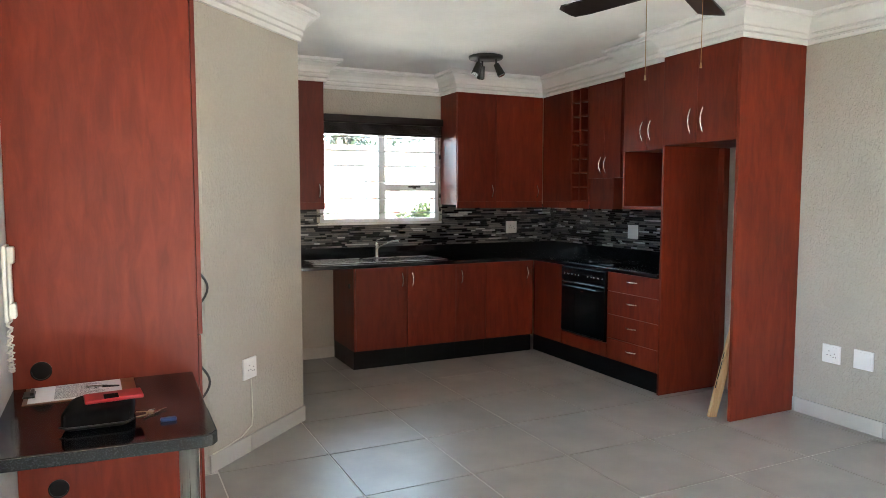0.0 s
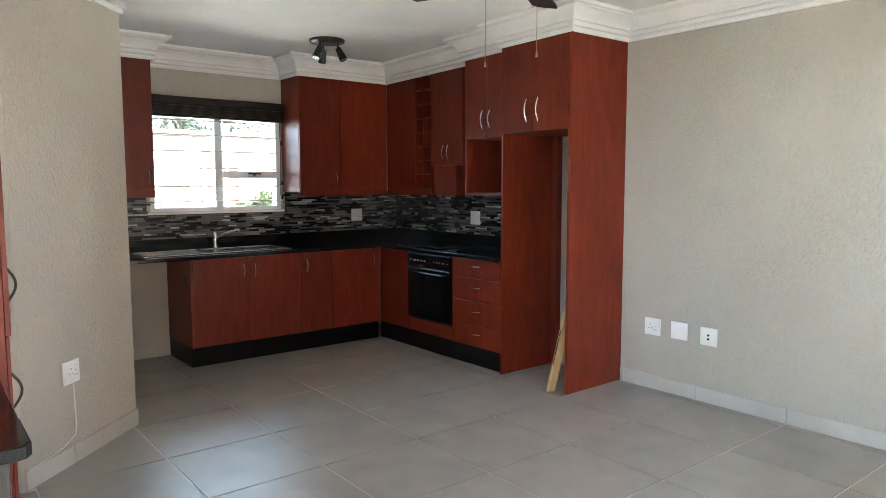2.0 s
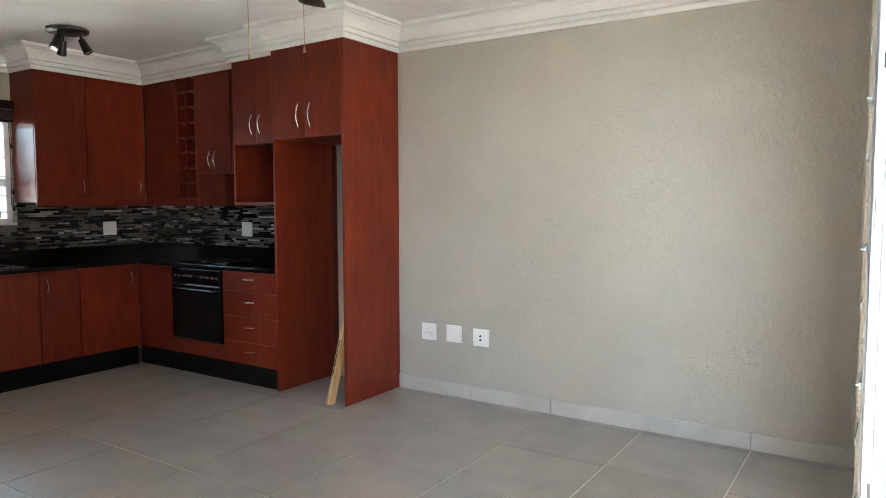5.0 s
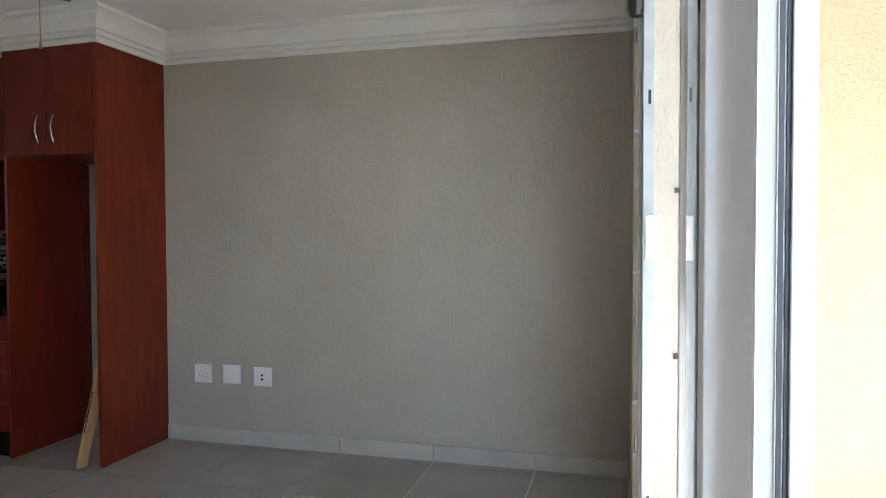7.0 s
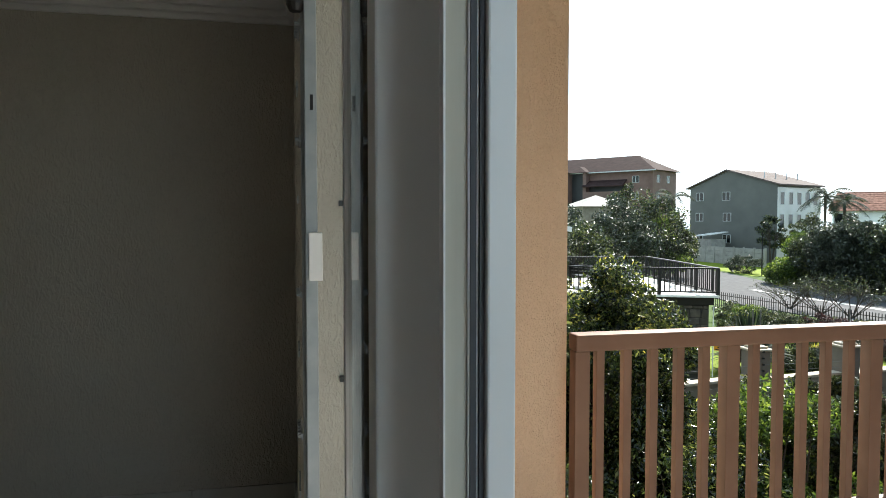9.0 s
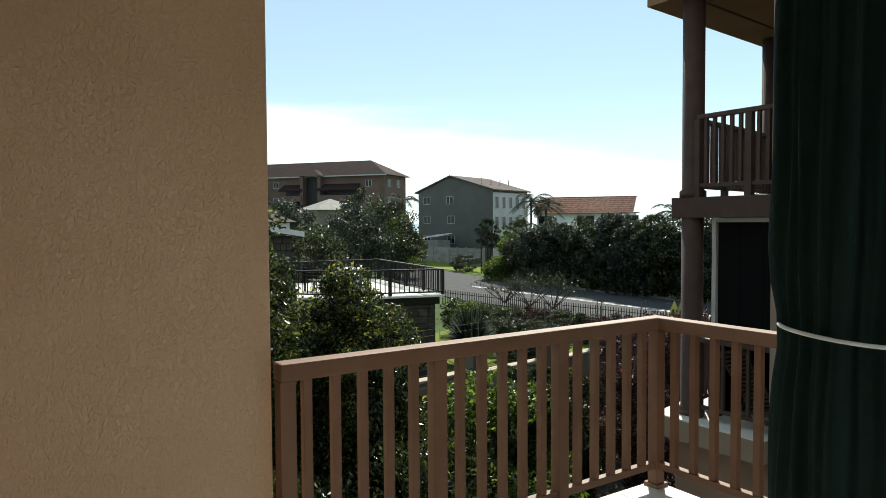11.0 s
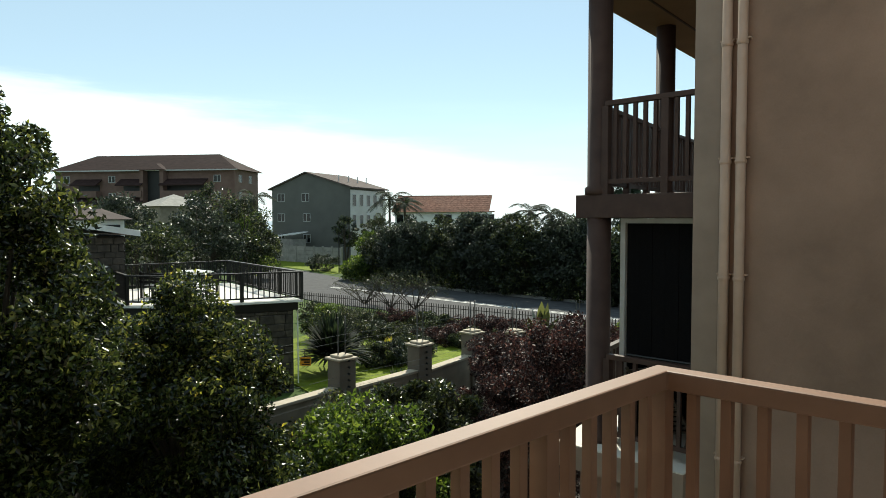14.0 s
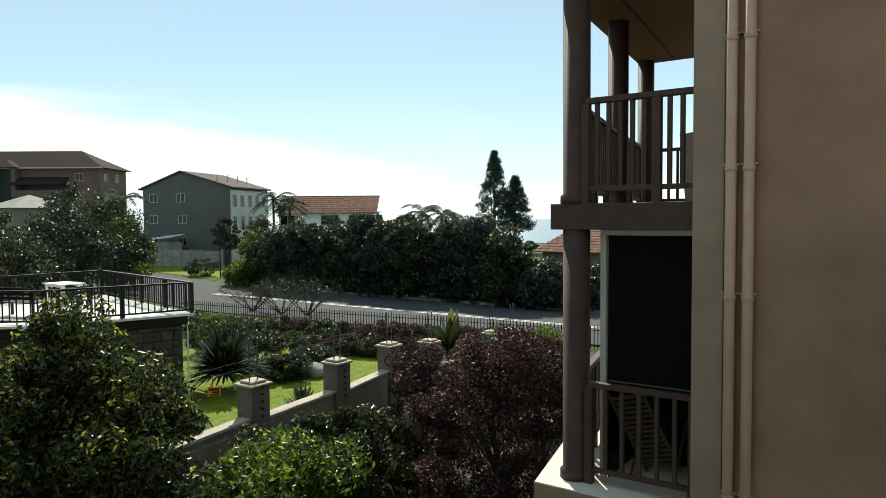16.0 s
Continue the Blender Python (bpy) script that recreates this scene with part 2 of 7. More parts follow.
PLANK = wood("pine_plank", (0.42, 0.25, 0.11), (0.52, 0.33, 0.16), (0.60, 0.41, 0.22), 0.65, (14, 14, 1.0))
BLACKPVC = surface("black_plinth", (0.003, 0.003, 0.0035), (0.006, 0.006, 0.0065), 0.35, 8, spec=0.2)
GRANITE = surface("black_granite", (0.006, 0.006, 0.007), (0.022, 0.023, 0.025), 0.10, 260, rough_var=0.04, lo=0.6, hi=0.75, spec=0.35)
GRANITE_EDGE = surface("speckled_granite_edge", (0.006, 0.008, 0.009), (0.05, 0.07, 0.075), 0.5, 220, lo=0.5, hi=0.8, spec=0.25)
STEEL = surface("brushed_steel", (0.50, 0.50, 0.50), (0.62, 0.62, 0.61), 0.28, 9, (20, 20, 0.4), metal=1.0)
SINKSTEEL = surface("satin_sink_steel", (0.60, 0.60, 0.60), (0.66, 0.66, 0.66), 0.25, 3, metal=1.0, rough_var=0.05)
CHROME = surface("satin_chrome", (0.66, 0.65, 0.63), (0.74, 0.73, 0.71), 0.2, 9, metal=1.0, rough_var=0.05)
OVENBLACK = surface("oven_black_enamel", (0.003, 0.003, 0.003), (0.005, 0.005, 0.005), 0.2, 5, rough_var=0.04, spec=0.25)
OVENGLASS = surface("oven_dark_glass", (0.003, 0.003, 0.003), (0.005, 0.005, 0.005), 0.06, 5, rough_var=0.02, spec=0.2)
WHITEPL = surface("white_plastic", (0.82, 0.81, 0.79), (0.87, 0.86, 0.84), 0.35, 6)
CREAMPL = surface("cream_plastic", (0.66, 0.64, 0.55), (0.72, 0.70, 0.60), 0.35, 6)
DARK = surface("dark_slot", (0.01, 0.01, 0.01), (0.016, 0.016, 0.016), 0.6, 6)
BLACKMETAL = surface("black_metal", (0.012, 0.011, 0.010), (0.02, 0.018, 0.016), 0.35, 6)
WENGE = wood("dark_wenge_blind", (0.010, 0.006, 0.005), (0.018, 0.010, 0.008), (0.030, 0.017, 0.013), 0.4, (0.8, 9, 9))
ALU = surface("white_powder_coated_aluminium", (0.82, 0.83, 0.85), (0.88, 0.89, 0.91), 0.32, 3, (1, 1, 0.3), bump_scale=18, bump_strength=0.02)
ALUGREY = surface("grey_gasket", (0.07, 0.07, 0.08), (0.11, 0.11, 0.12), 0.55, 5, (1, 1, 0.2))
ALUBEIGE = surface("warm_grey_brush_seal", (0.58, 0.545, 0.46), (0.66, 0.625, 0.54), 0.7, 40, (1, 1, 0.1))
GATE = surface("white_gate_enamel", (0.30, 0.335, 0.355), (0.42, 0.45, 0.46), 0.4, 8, bump_scale=30, bump_strength=0.1)
RAIL = surface("brown_rail_paint", (0.165, 0.085, 0.052), (0.21, 0.112, 0.070), 0.58, 4, spec=0.3, bump_scale=26, bump_strength=0.12)
BALTILE = surface("pale_balcony_tile", (0.60, 0.57, 0.52), (0.68, 0.65, 0.60), 0.4, 4, vary=0.05)
CANVAS = surface("dark_green_canvas", (0.004, 0.014, 0.012), (0.008, 0.022, 0.018), 0.8, 5, bump_scale=9, bump_strength=0.6, bump_dist=0.03, spec=0.15)
CORD = surface("white_cord", (0.7, 0.7, 0.68), (0.8, 0.8, 0.78), 0.7, 30)
# near-black that stands in for shade inside the lower balcony
SHADEBLACK = surface("balcony_shade_black", (0.003, 0.004, 0.004), (0.005, 0.006, 0.006), 0.08, 1, rough_var=0.02, spec=0.12)
NBSOFFIT = textured_plaster("brown_soffit_paint", (0.20, 0.115, 0.062), (0.26, 0.15, 0.085), 30, 0.3, 0.003)
GLASS = glass("clear_glass", (0.96, 0.985, 0.97))
DARKGLASS = surface("dark_window_glass", (0.004, 0.006, 0.006), (0.006, 0.009, 0.009), 0.06, 1, rough_var=0.02, spec=0.3)
PAPER = surface("paper", (0.76, 0.76, 0.78), (0.82, 0.82, 0.84), 0.8, 9)
INK = surface("grey_ink", (0.04, 0.04, 0.05), (0.06, 0.06, 0.07), 0.8, 9)
BROWNBOARD = wood("brown_hardboard", (0.16, 0.065, 0.025), (0.21, 0.085, 0.033), (0.26, 0.11, 0.045), 0.4, (4, 9, 9))
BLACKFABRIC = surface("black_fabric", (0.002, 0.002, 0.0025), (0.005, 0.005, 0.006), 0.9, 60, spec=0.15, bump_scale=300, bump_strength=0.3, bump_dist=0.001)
REDLEATHER = surface("red_leather", (0.30, 0.008, 0.012), (0.38, 0.014, 0.016), 0.45, 30, bump_scale=200, bump_strength=0.2, bump_dist=0.001)
BLUEPL = surface("blue_plastic", (0.006, 0.03, 0.13), (0.012, 0.05, 0.18), 0.3, 9)
BRASS = surface("worn_brass", (0.40, 0.27, 0.14), (0.50, 0.36, 0.2), 0.35, 20, metal=1.0)


# ---- mesh helpers ----
def put_box(bm, x0, x1, y0, y1, z0, z1, bevel=0.0):
    made = bmesh.ops.create_cube(bm, size=1.0)["verts"]
    bmesh.ops.scale(bm, vec=(x1 - x0, y1 - y0, z1 - z0), verts=made)
    bmesh.ops.translate(bm, vec=((x0 + x1) / 2, (y0 + y1) / 2, (z0 + z1) / 2), verts=made)
    if bevel:
        edges = list({e for v in made for e in v.link_edges})
        bmesh.ops.bevel(bm, geom=edges, offset=bevel, segments=2, affect='EDGES', profile=0.5)
    return bm


def box(x0, x1, y0, y1, z0, z1, bevel=0.0):
    return put_box(bmesh.new(), x0, x1, y0, y1, z0, z1, bevel)


def boxes(*rows, bevel=0.0):
    bm = bmesh.new()
    for r in rows:
        put_box(bm, *r, bevel=bevel)
    return bm


def put_rod(bm, a, b, r0, r1=None, seg=12, caps=True):
    a, b = Vector(a), Vector(b)
    d = b - a
    m = Matrix.Translation((a + b) / 2) @ d.to_track_quat('Z', 'Y').to_matrix().to_4x4()
    bmesh.ops.create_cone(bm, cap_ends=caps, segments=seg, radius1=r0, radius2=r0 if r1 is None else r1, depth=d.length, matrix=m)
    return bm


def rod(a, b, r0, r1=None, seg=12):
    return put_rod(bmesh.new(), a, b, r0, r1, seg)


def tube(points, r, seg=8, closed=False):
    """A round bar bent along points."""
    bm = bmesh.new()
    pts = [Vector(p) for p in points]
    rings = []
    n = len(pts)
    up = Vector((0, 0, 1))
    for i, p in enumerate(pts):
        t = (pts[(i + 1) % n] - pts[i - 1]) if closed or 0 < i < n - 1 else (pts[1] - pts[0] if i == 0 else pts[-1] - pts[-2])
        t.normalize()
        if i == 0:
            side = t.cross(up)
            if side.length < 1e-3:
                side = t.cross(Vector((1, 0, 0)))
        else:
            side = side - t * side.dot(t)
        side.normalize()
        over = side.cross(t)
        rings.append([bm.verts.new(p + r * (math.cos(2 * math.pi * k / seg) * side + math.sin(2 * math.pi * k / seg) * over)) for k in range(seg)])
    for i in range(n if closed else n - 1):
        a, b = rings[i], rings[(i + 1) % n]
        for k in range(seg):
            bm.faces.new((a[k], a[(k + 1) % seg], b[(k + 1) % seg], b[k]))
    if not closed:
        bm.faces.new(rings[0][::-1])
        bm.faces.new(rings[-1])
    return bm


def lathe(profile, centre, seg=20, axis='Z'):
    """Turned shape from (radius, height) rows."""
    bm = bmesh.new()
    rings = []
    for r, h in profile:
        rings.append([bm.verts.new((r * math.cos(2 * math.pi * k / seg), r * math.sin(2 * math.pi * k / seg), h)) for k in range(seg)])
    for a, b in zip(rings, rings[1:]):
        for k in range(seg):
            bm.faces.new((a[k], a[(k + 1) % seg], b[(k + 1) % seg], b[k]))
    bm.faces.new(rings[0][::-1])
    bm.faces.new(rings[-1])
    bmesh.ops.translate(bm, vec=centre, verts=bm.verts)
    return bm


def prism(outline, z0, z1, bevel=0.0):
    """An outline in plan, pulled up."""
    bm = bmesh.new()
    lo = [bm.verts.new((x, y, z0)) for x, y in outline]
    hi = [bm.verts.new((x, y, z1)) for x, y in outline]
    n = len(outline)
    for i in range(n):
        bm.faces.new((lo[i], lo[(i + 1) % n], hi[(i + 1) % n], hi[i]))
    bm.faces.new(lo[::-1])
    bm.faces.new(hi)
    bmesh.ops.recalc_face_normals(bm, faces=bm.faces)
    if bevel:
        bmesh.ops.bevel(bm, geom=list(bm.edges), offset=bevel, segments=2, affect='EDGES', profile=0.5)
    return bm


def mesh_of(name, bm, material, smooth=False):
    me = bpy.data.meshes.new(name)
    bm.to_mesh(me)
    bm.free()
    for mm in (material if isinstance(material, (list, tuple)) else (material,)):
        me.materials.append(mm)
    if smooth:
        me.polygons.foreach_set("use_smooth", [True] * len(me.polygons))
    return me


def part(name, bm, material, parent=None, label="", smooth=False):
    ob = new(name, mesh_of(name, bm, material, smooth))
    ob.parent = parent
    return tagged(ob, label)


def thing(name, at, label, category, group="", kind=""):
    ob = new(name)
    ob.empty_display_size = 0.1
    ob.location = at
    ob.matrix_world = Matrix.Translation(at)
    return tagged(ob, label, category, group, kind)


def child(name, bm, material, parent, label="", smooth=False):
    """A part given in world places, hung under a thing that stands at its base."""
    ob = part(name, bm, material, parent, label, smooth)
    top = parent
    shift = Vector((0, 0, 0))
    while top is not None:
        shift = shift + top.location
        top = top.parent
    ob.location = (0, 0, 0)
    ob.data.transform(Matrix.Translation(-shift))
    return ob


def setting(name, bm, material, label, category, smooth=False):
    return tagged(part(name, bm, material, None, "", smooth), label, category, "", "structure")


W = 4.173        # wall with the sockets
BACK = 5.993     # wall with the kitchen window
FX = 3.580       # front of the cabinets along x
FY = 5.413       # front of the cabinets along y
CEILING = 2.62
LEFT = -0.335

# ---- structure: inside ----
setting("wall_east", box(W, W + 0.22, -0.02, BACK + 0.2, -0.05, CEILING + 0.1), WALL, "beige textured plaster wall above pale skirting tiles", "wall")
wx0, wx1, wz0, wz1 = 1.70, 2.875, 1.215, 2.05
setting("wall_north", boxes((0.2, wx0, BACK, BACK + 0.2, -0.05, CEILING + 0.1), (wx1, W, BACK, BACK + 0.2, -0.05, CEILING + 0.1),
        (wx0, wx1, BACK, BACK + 0.2, -0.05, wz0), (wx0, wx1, BACK, BACK + 0.2, wz1, CEILING + 0.1)), WALL, "beige plaster kitchen wall around a window", "wall")
setting("wall_stub", prism([(1.11, 4.36), (0.44, 3.715), (0.20, 3.715), (0.20, BACK), (1.11, BACK)], -0.05, CEILING + 0.1), WALL, "beige textured plaster wall set across the corner", "wall")
setting("wall_west", boxes((LEFT - 0.2, LEFT, 1.9, 3.9, -0.05, CEILING + 0.1), (-1.8, LEFT - 0.2, 1.9, 2.1, -0.05, CEILING + 0.1), (-2.0, -1.8, -0.02, 2.1, -0.05, CEILING + 0.1), (LEFT, 0.2, 3.715, 3.9, -0.05, CEILING + 0.1)), GREYWALL, "grey textured plaster wall beside the desk", "wall")
setting("wall_south", boxes((3.13, W, -0.02, 0.17, -0.05, CEILING + 0.1), (-0.85, 3.13, -0.02, 0.17, 2.32, CEILING + 0.1), (-1.8, -0.85, -0.02, 0.17, -0.05, CEILING + 0.1)), WALL, "beige plaster wall beside and above the sliding door", "wall")
bm = bmesh.new()
rows_c = [[bm.verts.new((x, y, CEILING + up - d)) for x in (-2.0, W + 0.2)] for up in (0.0, 0.12) for y, d in ((-0.02, 0.0), (3.2, 0.0), (5.6, 0.045), (BACK + 0.2, 0.045))]
for i in range(3):
    bm.faces.new((rows_c[i][0], rows_c[i][1], rows_c[i + 1][1], rows_c[i + 1][0]))
    bm.faces.new((rows_c[i + 4][0], rows_c[i + 4][1], rows_c[i + 5][1], rows_c[i + 5][0]))
    for s in (0, 1):
        bm.faces.new((rows_c[i][s], rows_c[i + 1][s], rows_c[i + 5][s], rows_c[i + 4][s]))
for i in (0, 3):
    bm.faces.new((rows_c[i][0], rows_c[i][1], rows_c[i + 4][1], rows_c[i + 4][0]))
bmesh.ops.recalc_face_normals(bm, faces=bm.faces)
setting("ceiling", bm, CEIL, "white painted ceiling with a stippled finish", "ceiling")
floor = setting("floor", box(-2.0, W + 0.1, -0.1, BACK + 0.1, -0.16, -0.004), GROUT, "grey porcelain tiles with thin pale joints", "floor")

# cornice: one moulding that follows walls and cupboards
CORN_PROFILE = [(0.0, 0.0), (0.020, 0.0), (0.022, 0.022), (0.012, 0.026), (0.012, 0.032), (0.032, 0.036), (0.034, 0.056), (0.024, 0.060), (0.024, 0.066), (0.040, 0.070), (0.046, 0.092), (0.060, 0.116),
                (0.084, 0.136), (0.108, 0.144), (0.108, 0.152), (0.128, 0.156), (0.130, 0.178)]


def sag(y):
    """The ceiling hangs a little lower over the kitchen."""
    return 0.045 * min(1.0, max(0.0, (y - 3.2) / 2.4))



def moulding(path, z, closed=False):
    bm = bmesh.new()
    pts = [Vector((x, y)) for x, y in path]
    rows = []
    for i, p in enumerate(pts):
        d0 = (p - pts[i - 1]).normalized() if i else (pts[1] - p).normalized()
        d1 = (pts[i + 1] - p).normalized() if i < len(pts) - 1 else d0
        n0, n1 = Vector((-d0.y, d0.x)), Vector((-d1.y, d1.x))
        m = (n0 + n1).normalized()
        m = m / max(0.2, m.dot(n0))
        rows.append([bm.verts.new((p.x + m.x * a, p.y + m.y * a, z + h - sag(p.y))) for a, h in CORN_PROFILE])
    for a, b in zip(rows, rows[1:]):
        for k in range(len(a) - 1):
            bm.faces.new((a[k], b[k], b[k + 1], a[k + 1]))
    bmesh.ops.recalc_face_normals(bm, faces=bm.faces)
    return bm


CORNICE_PATH = [(3.2, 0.17), (W, 0.17), (W, 3.110), (3.577, 3.110), (3.577, 3.775), (3.673, 3.775), (3.673, 4.305), (3.823, 4.305), (3.823, 5.643),
                (2.890, 5.643), (2.890, BACK), (1.650, BACK), (1.650, 5.643), (1.11, 5.643), (1.11, 4.36), (0.44, 3.715), (0.338, 3.715), (0.338, 2.935), (LEFT, 2.935), (LEFT, 1.9), (-1.8, 1.9), (-1.8, 0.17), (3.2, 0.17)]
setting("cornice", moulding(CORNICE_PATH, CEILING - 0.178), CORN, "white moulded plaster cornice stepping round the cupboards", "cornice")


# ---- kitchen window ----
win = thing("window_1", (wx0, BACK, wz0), "white aluminium kitchen window with burglar bars", "window", kind="structure")
y0, y1 = BACK + 0.008, BACK + 0.05
child("window_frame", boxes((wx0, wx1, y0, y1, wz0, wz0 + 0.035), (wx0, wx1, y0, y1, wz1 - 0.045, wz1), (wx0, wx0 + 0.045, y0, y1, wz0, wz1), (wx1 - 0.045, wx1, y0, y1, wz0, wz1),
      (2.26, 2.325, y0 - 0.004, y1, wz0, wz1), (2.325, wx1 - 0.045, y0 - 0.004, y1, 1.50, 1.565), bevel=0.004), ALU, win)
for a, b, c, d in ((wx0 + 0.045, 2.26, wz0 + 0.035, wz1 - 0.045), (2.325, wx1 - 0.045, wz0 + 0.035, 1.50), (2.325, wx1 - 0.045, 1.565, wz1 - 0.045)):
    g = child("pane", box(a, b, y0 + 0.018, y0 + 0.024, c, d), GLASS, win)
    g.visible_shadow = False
child("window_sill", boxes((wx0 - 0.02, wx1 + 0.02, BACK - 0.02, y0, wz0 - 0.02, wz0 - 0.002), bevel=0.004), WHITEPL, win)
child("window_handle", boxes((2.55, 2.67, y0 - 0.03, y0 - 0.012, 1.535, 1.55), (2.60, 2.625, y0 - 0.03, y0 - 0.004, 1.525, 1.55), bevel=0.003), BLACKMETAL, win, "small black casement catch")
for z in (1.30, 1.43, 1.585, 1.73, 1.865, 1.985):
    child("burglar_bar", rod((wx0, y0 - 0.012, z), (wx1, y0 - 0.012, z), 0.006, seg=8), ALU, win)

blind = thing("blind", (2.33, BACK - 0.03, 2.0), "dark wooden venetian blind drawn up under its head rail", "blind")
child("head_rail", box(1.655, 2.885, BACK - 0.07, BACK - 0.004, 2.11, 2.175, 0.004), WENGE, blind)
for i in range(9):
    child("slat", box(1.665, 2.875, BACK - 0.062, BACK - 0.012, 2.028 + i * 0.0085, 2.0335 + i * 0.0085), WENGE, blind)
child("bottom_rail", box(1.665, 2.875, BACK - 0.064, BACK - 0.010, 2.006, 2.024, 0.003), WENGE, blind)
for x in (2.835, 2.85):
    child("cord", tube([(x, BACK - 0.07, 2.03), (x + 0.004, BACK - 0.072, 1.7), (x - 0.003, BACK - 0.07, 1.35)], 0.0025, 6), BLACKMETAL, blind)
for z in (1.35, 1.48, 1.84):
    child("cord_weight", rod((2.85, BACK - 0.07, z), (2.85, BACK - 0.07, z - 0.04), 0.006, 0.011, 8), WENGE, blind)


# ---- kitchen cupboards ----
def bow_handle(parent, p, axis, length=0.12, out=(0, -1, 0), r=0.006):
    """A flat bow handle from p along axis, standing off by out."""
    a, o = Vector(axis), Vector(out)
    pts = [Vector(p) + a * length * (k / 10 - 0.5) + o * (0.004 + 0.026 * math.sin(math.pi * k / 10)) for k in range(11)]
    return child("handle", tube(pts, r, 8), CHROME, parent, "satin chrome bow handle", True)


def front_y(parent, x0, x1, z0, z1, y, name="door"):
    return child(name, box(x0 + 0.003, x1 - 0.003, y, y + 0.018, z0 + 0.002, z1 - 0.002, 0.0015), CHERRY, parent)


def front_x(parent, y0, y1, z0, z1, x, name="door"):
    return child(name, box(x, x + 0.018, y0 + 0.003, y1 - 0.003, z0 + 0.002, z1 - 0.002, 0.0015), CHERRY, parent)


Z0, Z1 = 0.158, 0.858
# run under the window
for x0, x1, hx in ((1.83, 2.293, 2.245), (2.293, 2.763, 2.34), (2.763, 3.067, 2.815), (3.067, 3.575, 3.50)):
    c = thing("base_cabinet", ((x0 + x1) / 2, FY + 0.29, 0), "cherry laminate base cabinet on a black plinth", "cabinet", "base cabinets")
    child("carcass", box(x0, x1 - 0.001, FY + 0.019, BACK - 0.003, Z0, Z1), CHERRY_IN, c)
    door = front_y(c, x0, x1, Z0, Z1, FY)
    h = bow_handle(door, (hx, FY, 0.745), (0, 0, 1))
    child("plinth", box(x0, x1 - 0.001, FY + 0.035, FY + 0.05, 0.0, Z0 - 0.002), BLACKPVC, c)
    if x0 == 1.83:
        child("end_panel", box(x0 - 0.016, x0 - 0.0005, FY + 0.002, BACK - 0.003, Z0, Z1, 0.001), CHERRY, c)
        child("plinth_return", box(x0 - 0.012, x0 - 0.0005, FY + 0.035, BACK - 0.003, 0.0, Z0 - 0.002), BLACKPVC, c)
        child("hinge_hole_cap", rod((x0 - 0.022, 5.52, 0.70), (x0 - 0.016, 5.52, 0.70), 0.022, seg=16), DARK, c)
# run along the wall with the cooker
c = thing("corner_cabinet", (3.87, 5.18, 0), "cherry laminate corner filler cabinet on a black plinth", "cabinet")
child("carcass", box(FX + 0.019, W - 0.003, 4.956, FY + 0.018, Z0, Z1), CHERRY_IN, c)
front_x(c, 4.956, FY - 0.004, Z0, Z1, FX)
child("plinth", box(FX + 0.035, FX + 0.05, 4.956, FY + 0.049, 0, Z0 - 0.002), BLACKPVC, c)
c = thing("oven_housing", (3.87, 4.65, 0), "cherry laminate oven housing on a black plinth", "cabinet")
child("carcass", boxes((FX + 0.019, W - 0.003, 4.353, 4.955, Z0, 0.27), (FX + 0.019, W - 0.003, 4.353, 4.362, 0.27, 0.855), (FX + 0.019, W - 0.003, 4.946, 4.955, 0.27, 0.855)), CHERRY_IN, c)
front_x(c, 4.353, 4.955, Z0, 0.275, FX, "front_strip")
child("plinth", box(FX + 0.035, FX + 0.05, 4.353, 4.955, 0, Z0 - 0.002), BLACKPVC, c)
oven = thing("oven", (3.87, 4.65, 0.275), "black built-in electric oven with a glass door", "oven")
child("body", box(FX + 0.004, W - 0.05, 4.364, 4.944, 0.28, 0.852), OVENBLACK, oven)
child("control_panel", box(FX - 0.016, FX + 0.003, 4.362, 4.946, 0.735, 0.850, 0.003), OVENBLACK, oven)
for i, ky in enumerate((4.42, 4.48, 4.56, 4.73, 4.82, 4.88)):
    for tick in (-0.022, 0.022):
        child("dial_mark", box(FX - 0.0172, FX - 0.0162, ky + tick - 0.003, ky + tick + 0.003, 0.786, 0.794), WHITEPL, oven)
    child("pointer", box(FX - 0.0395, FX - 0.0382, ky - 0.002, ky + 0.002, 0.782, 0.802), CHROME, oven)
    k = child("knob", lathe([(0.017, 0), (0.017, 0.004), (0.013, 0.006), (0.012, 0.022), (0.0, 0.022)][:4], (0, 0, 0), 14), BLACKMETAL, oven)
    k.matrix_basis = Matrix.Translation(Vector((FX - 0.016, ky, 0.79)) - oven.location) @ Matrix.Rotation(radians(-90), 4, 'Y')
child("oven_door", box(FX - 0.020, FX + 0.003, 4.364, 4.944, 0.285, 0.728, 0.004), OVENGLASS, oven)
child("door_handle", tube([(FX - 0.02, 4.42, 0.692), (FX - 0.05, 4.425, 0.692), (FX - 0.05, 4.885, 0.692), (FX - 0.02, 4.89, 0.692)], 0.008, 8), OVENBLACK, oven)
child("inner_window", box(FX - 0.0215, FX - 0.0205, 4.46, 4.85, 0.36, 0.60), DARKGLASS, oven)
for z in (0.289, 0.716):
    child("door_trim", box(FX - 0.0225, FX - 0.0205, 4.37, 4.938, z, z + 0.007), BLACKMETAL, oven)
child("badge", box(FX - 0.0222, FX - 0.0205, 4.63, 4.67, 0.655, 0.662), CHROME, oven)
c = thing("drawer_cabinet", (3.87, 4.06, 0), "cherry laminate unit of four drawers on a black plinth", "cabinet")
child("carcass", box(FX + 0.019, W - 0.003, 3.781, 4.352, Z0, Z1), CHERRY_IN, c)
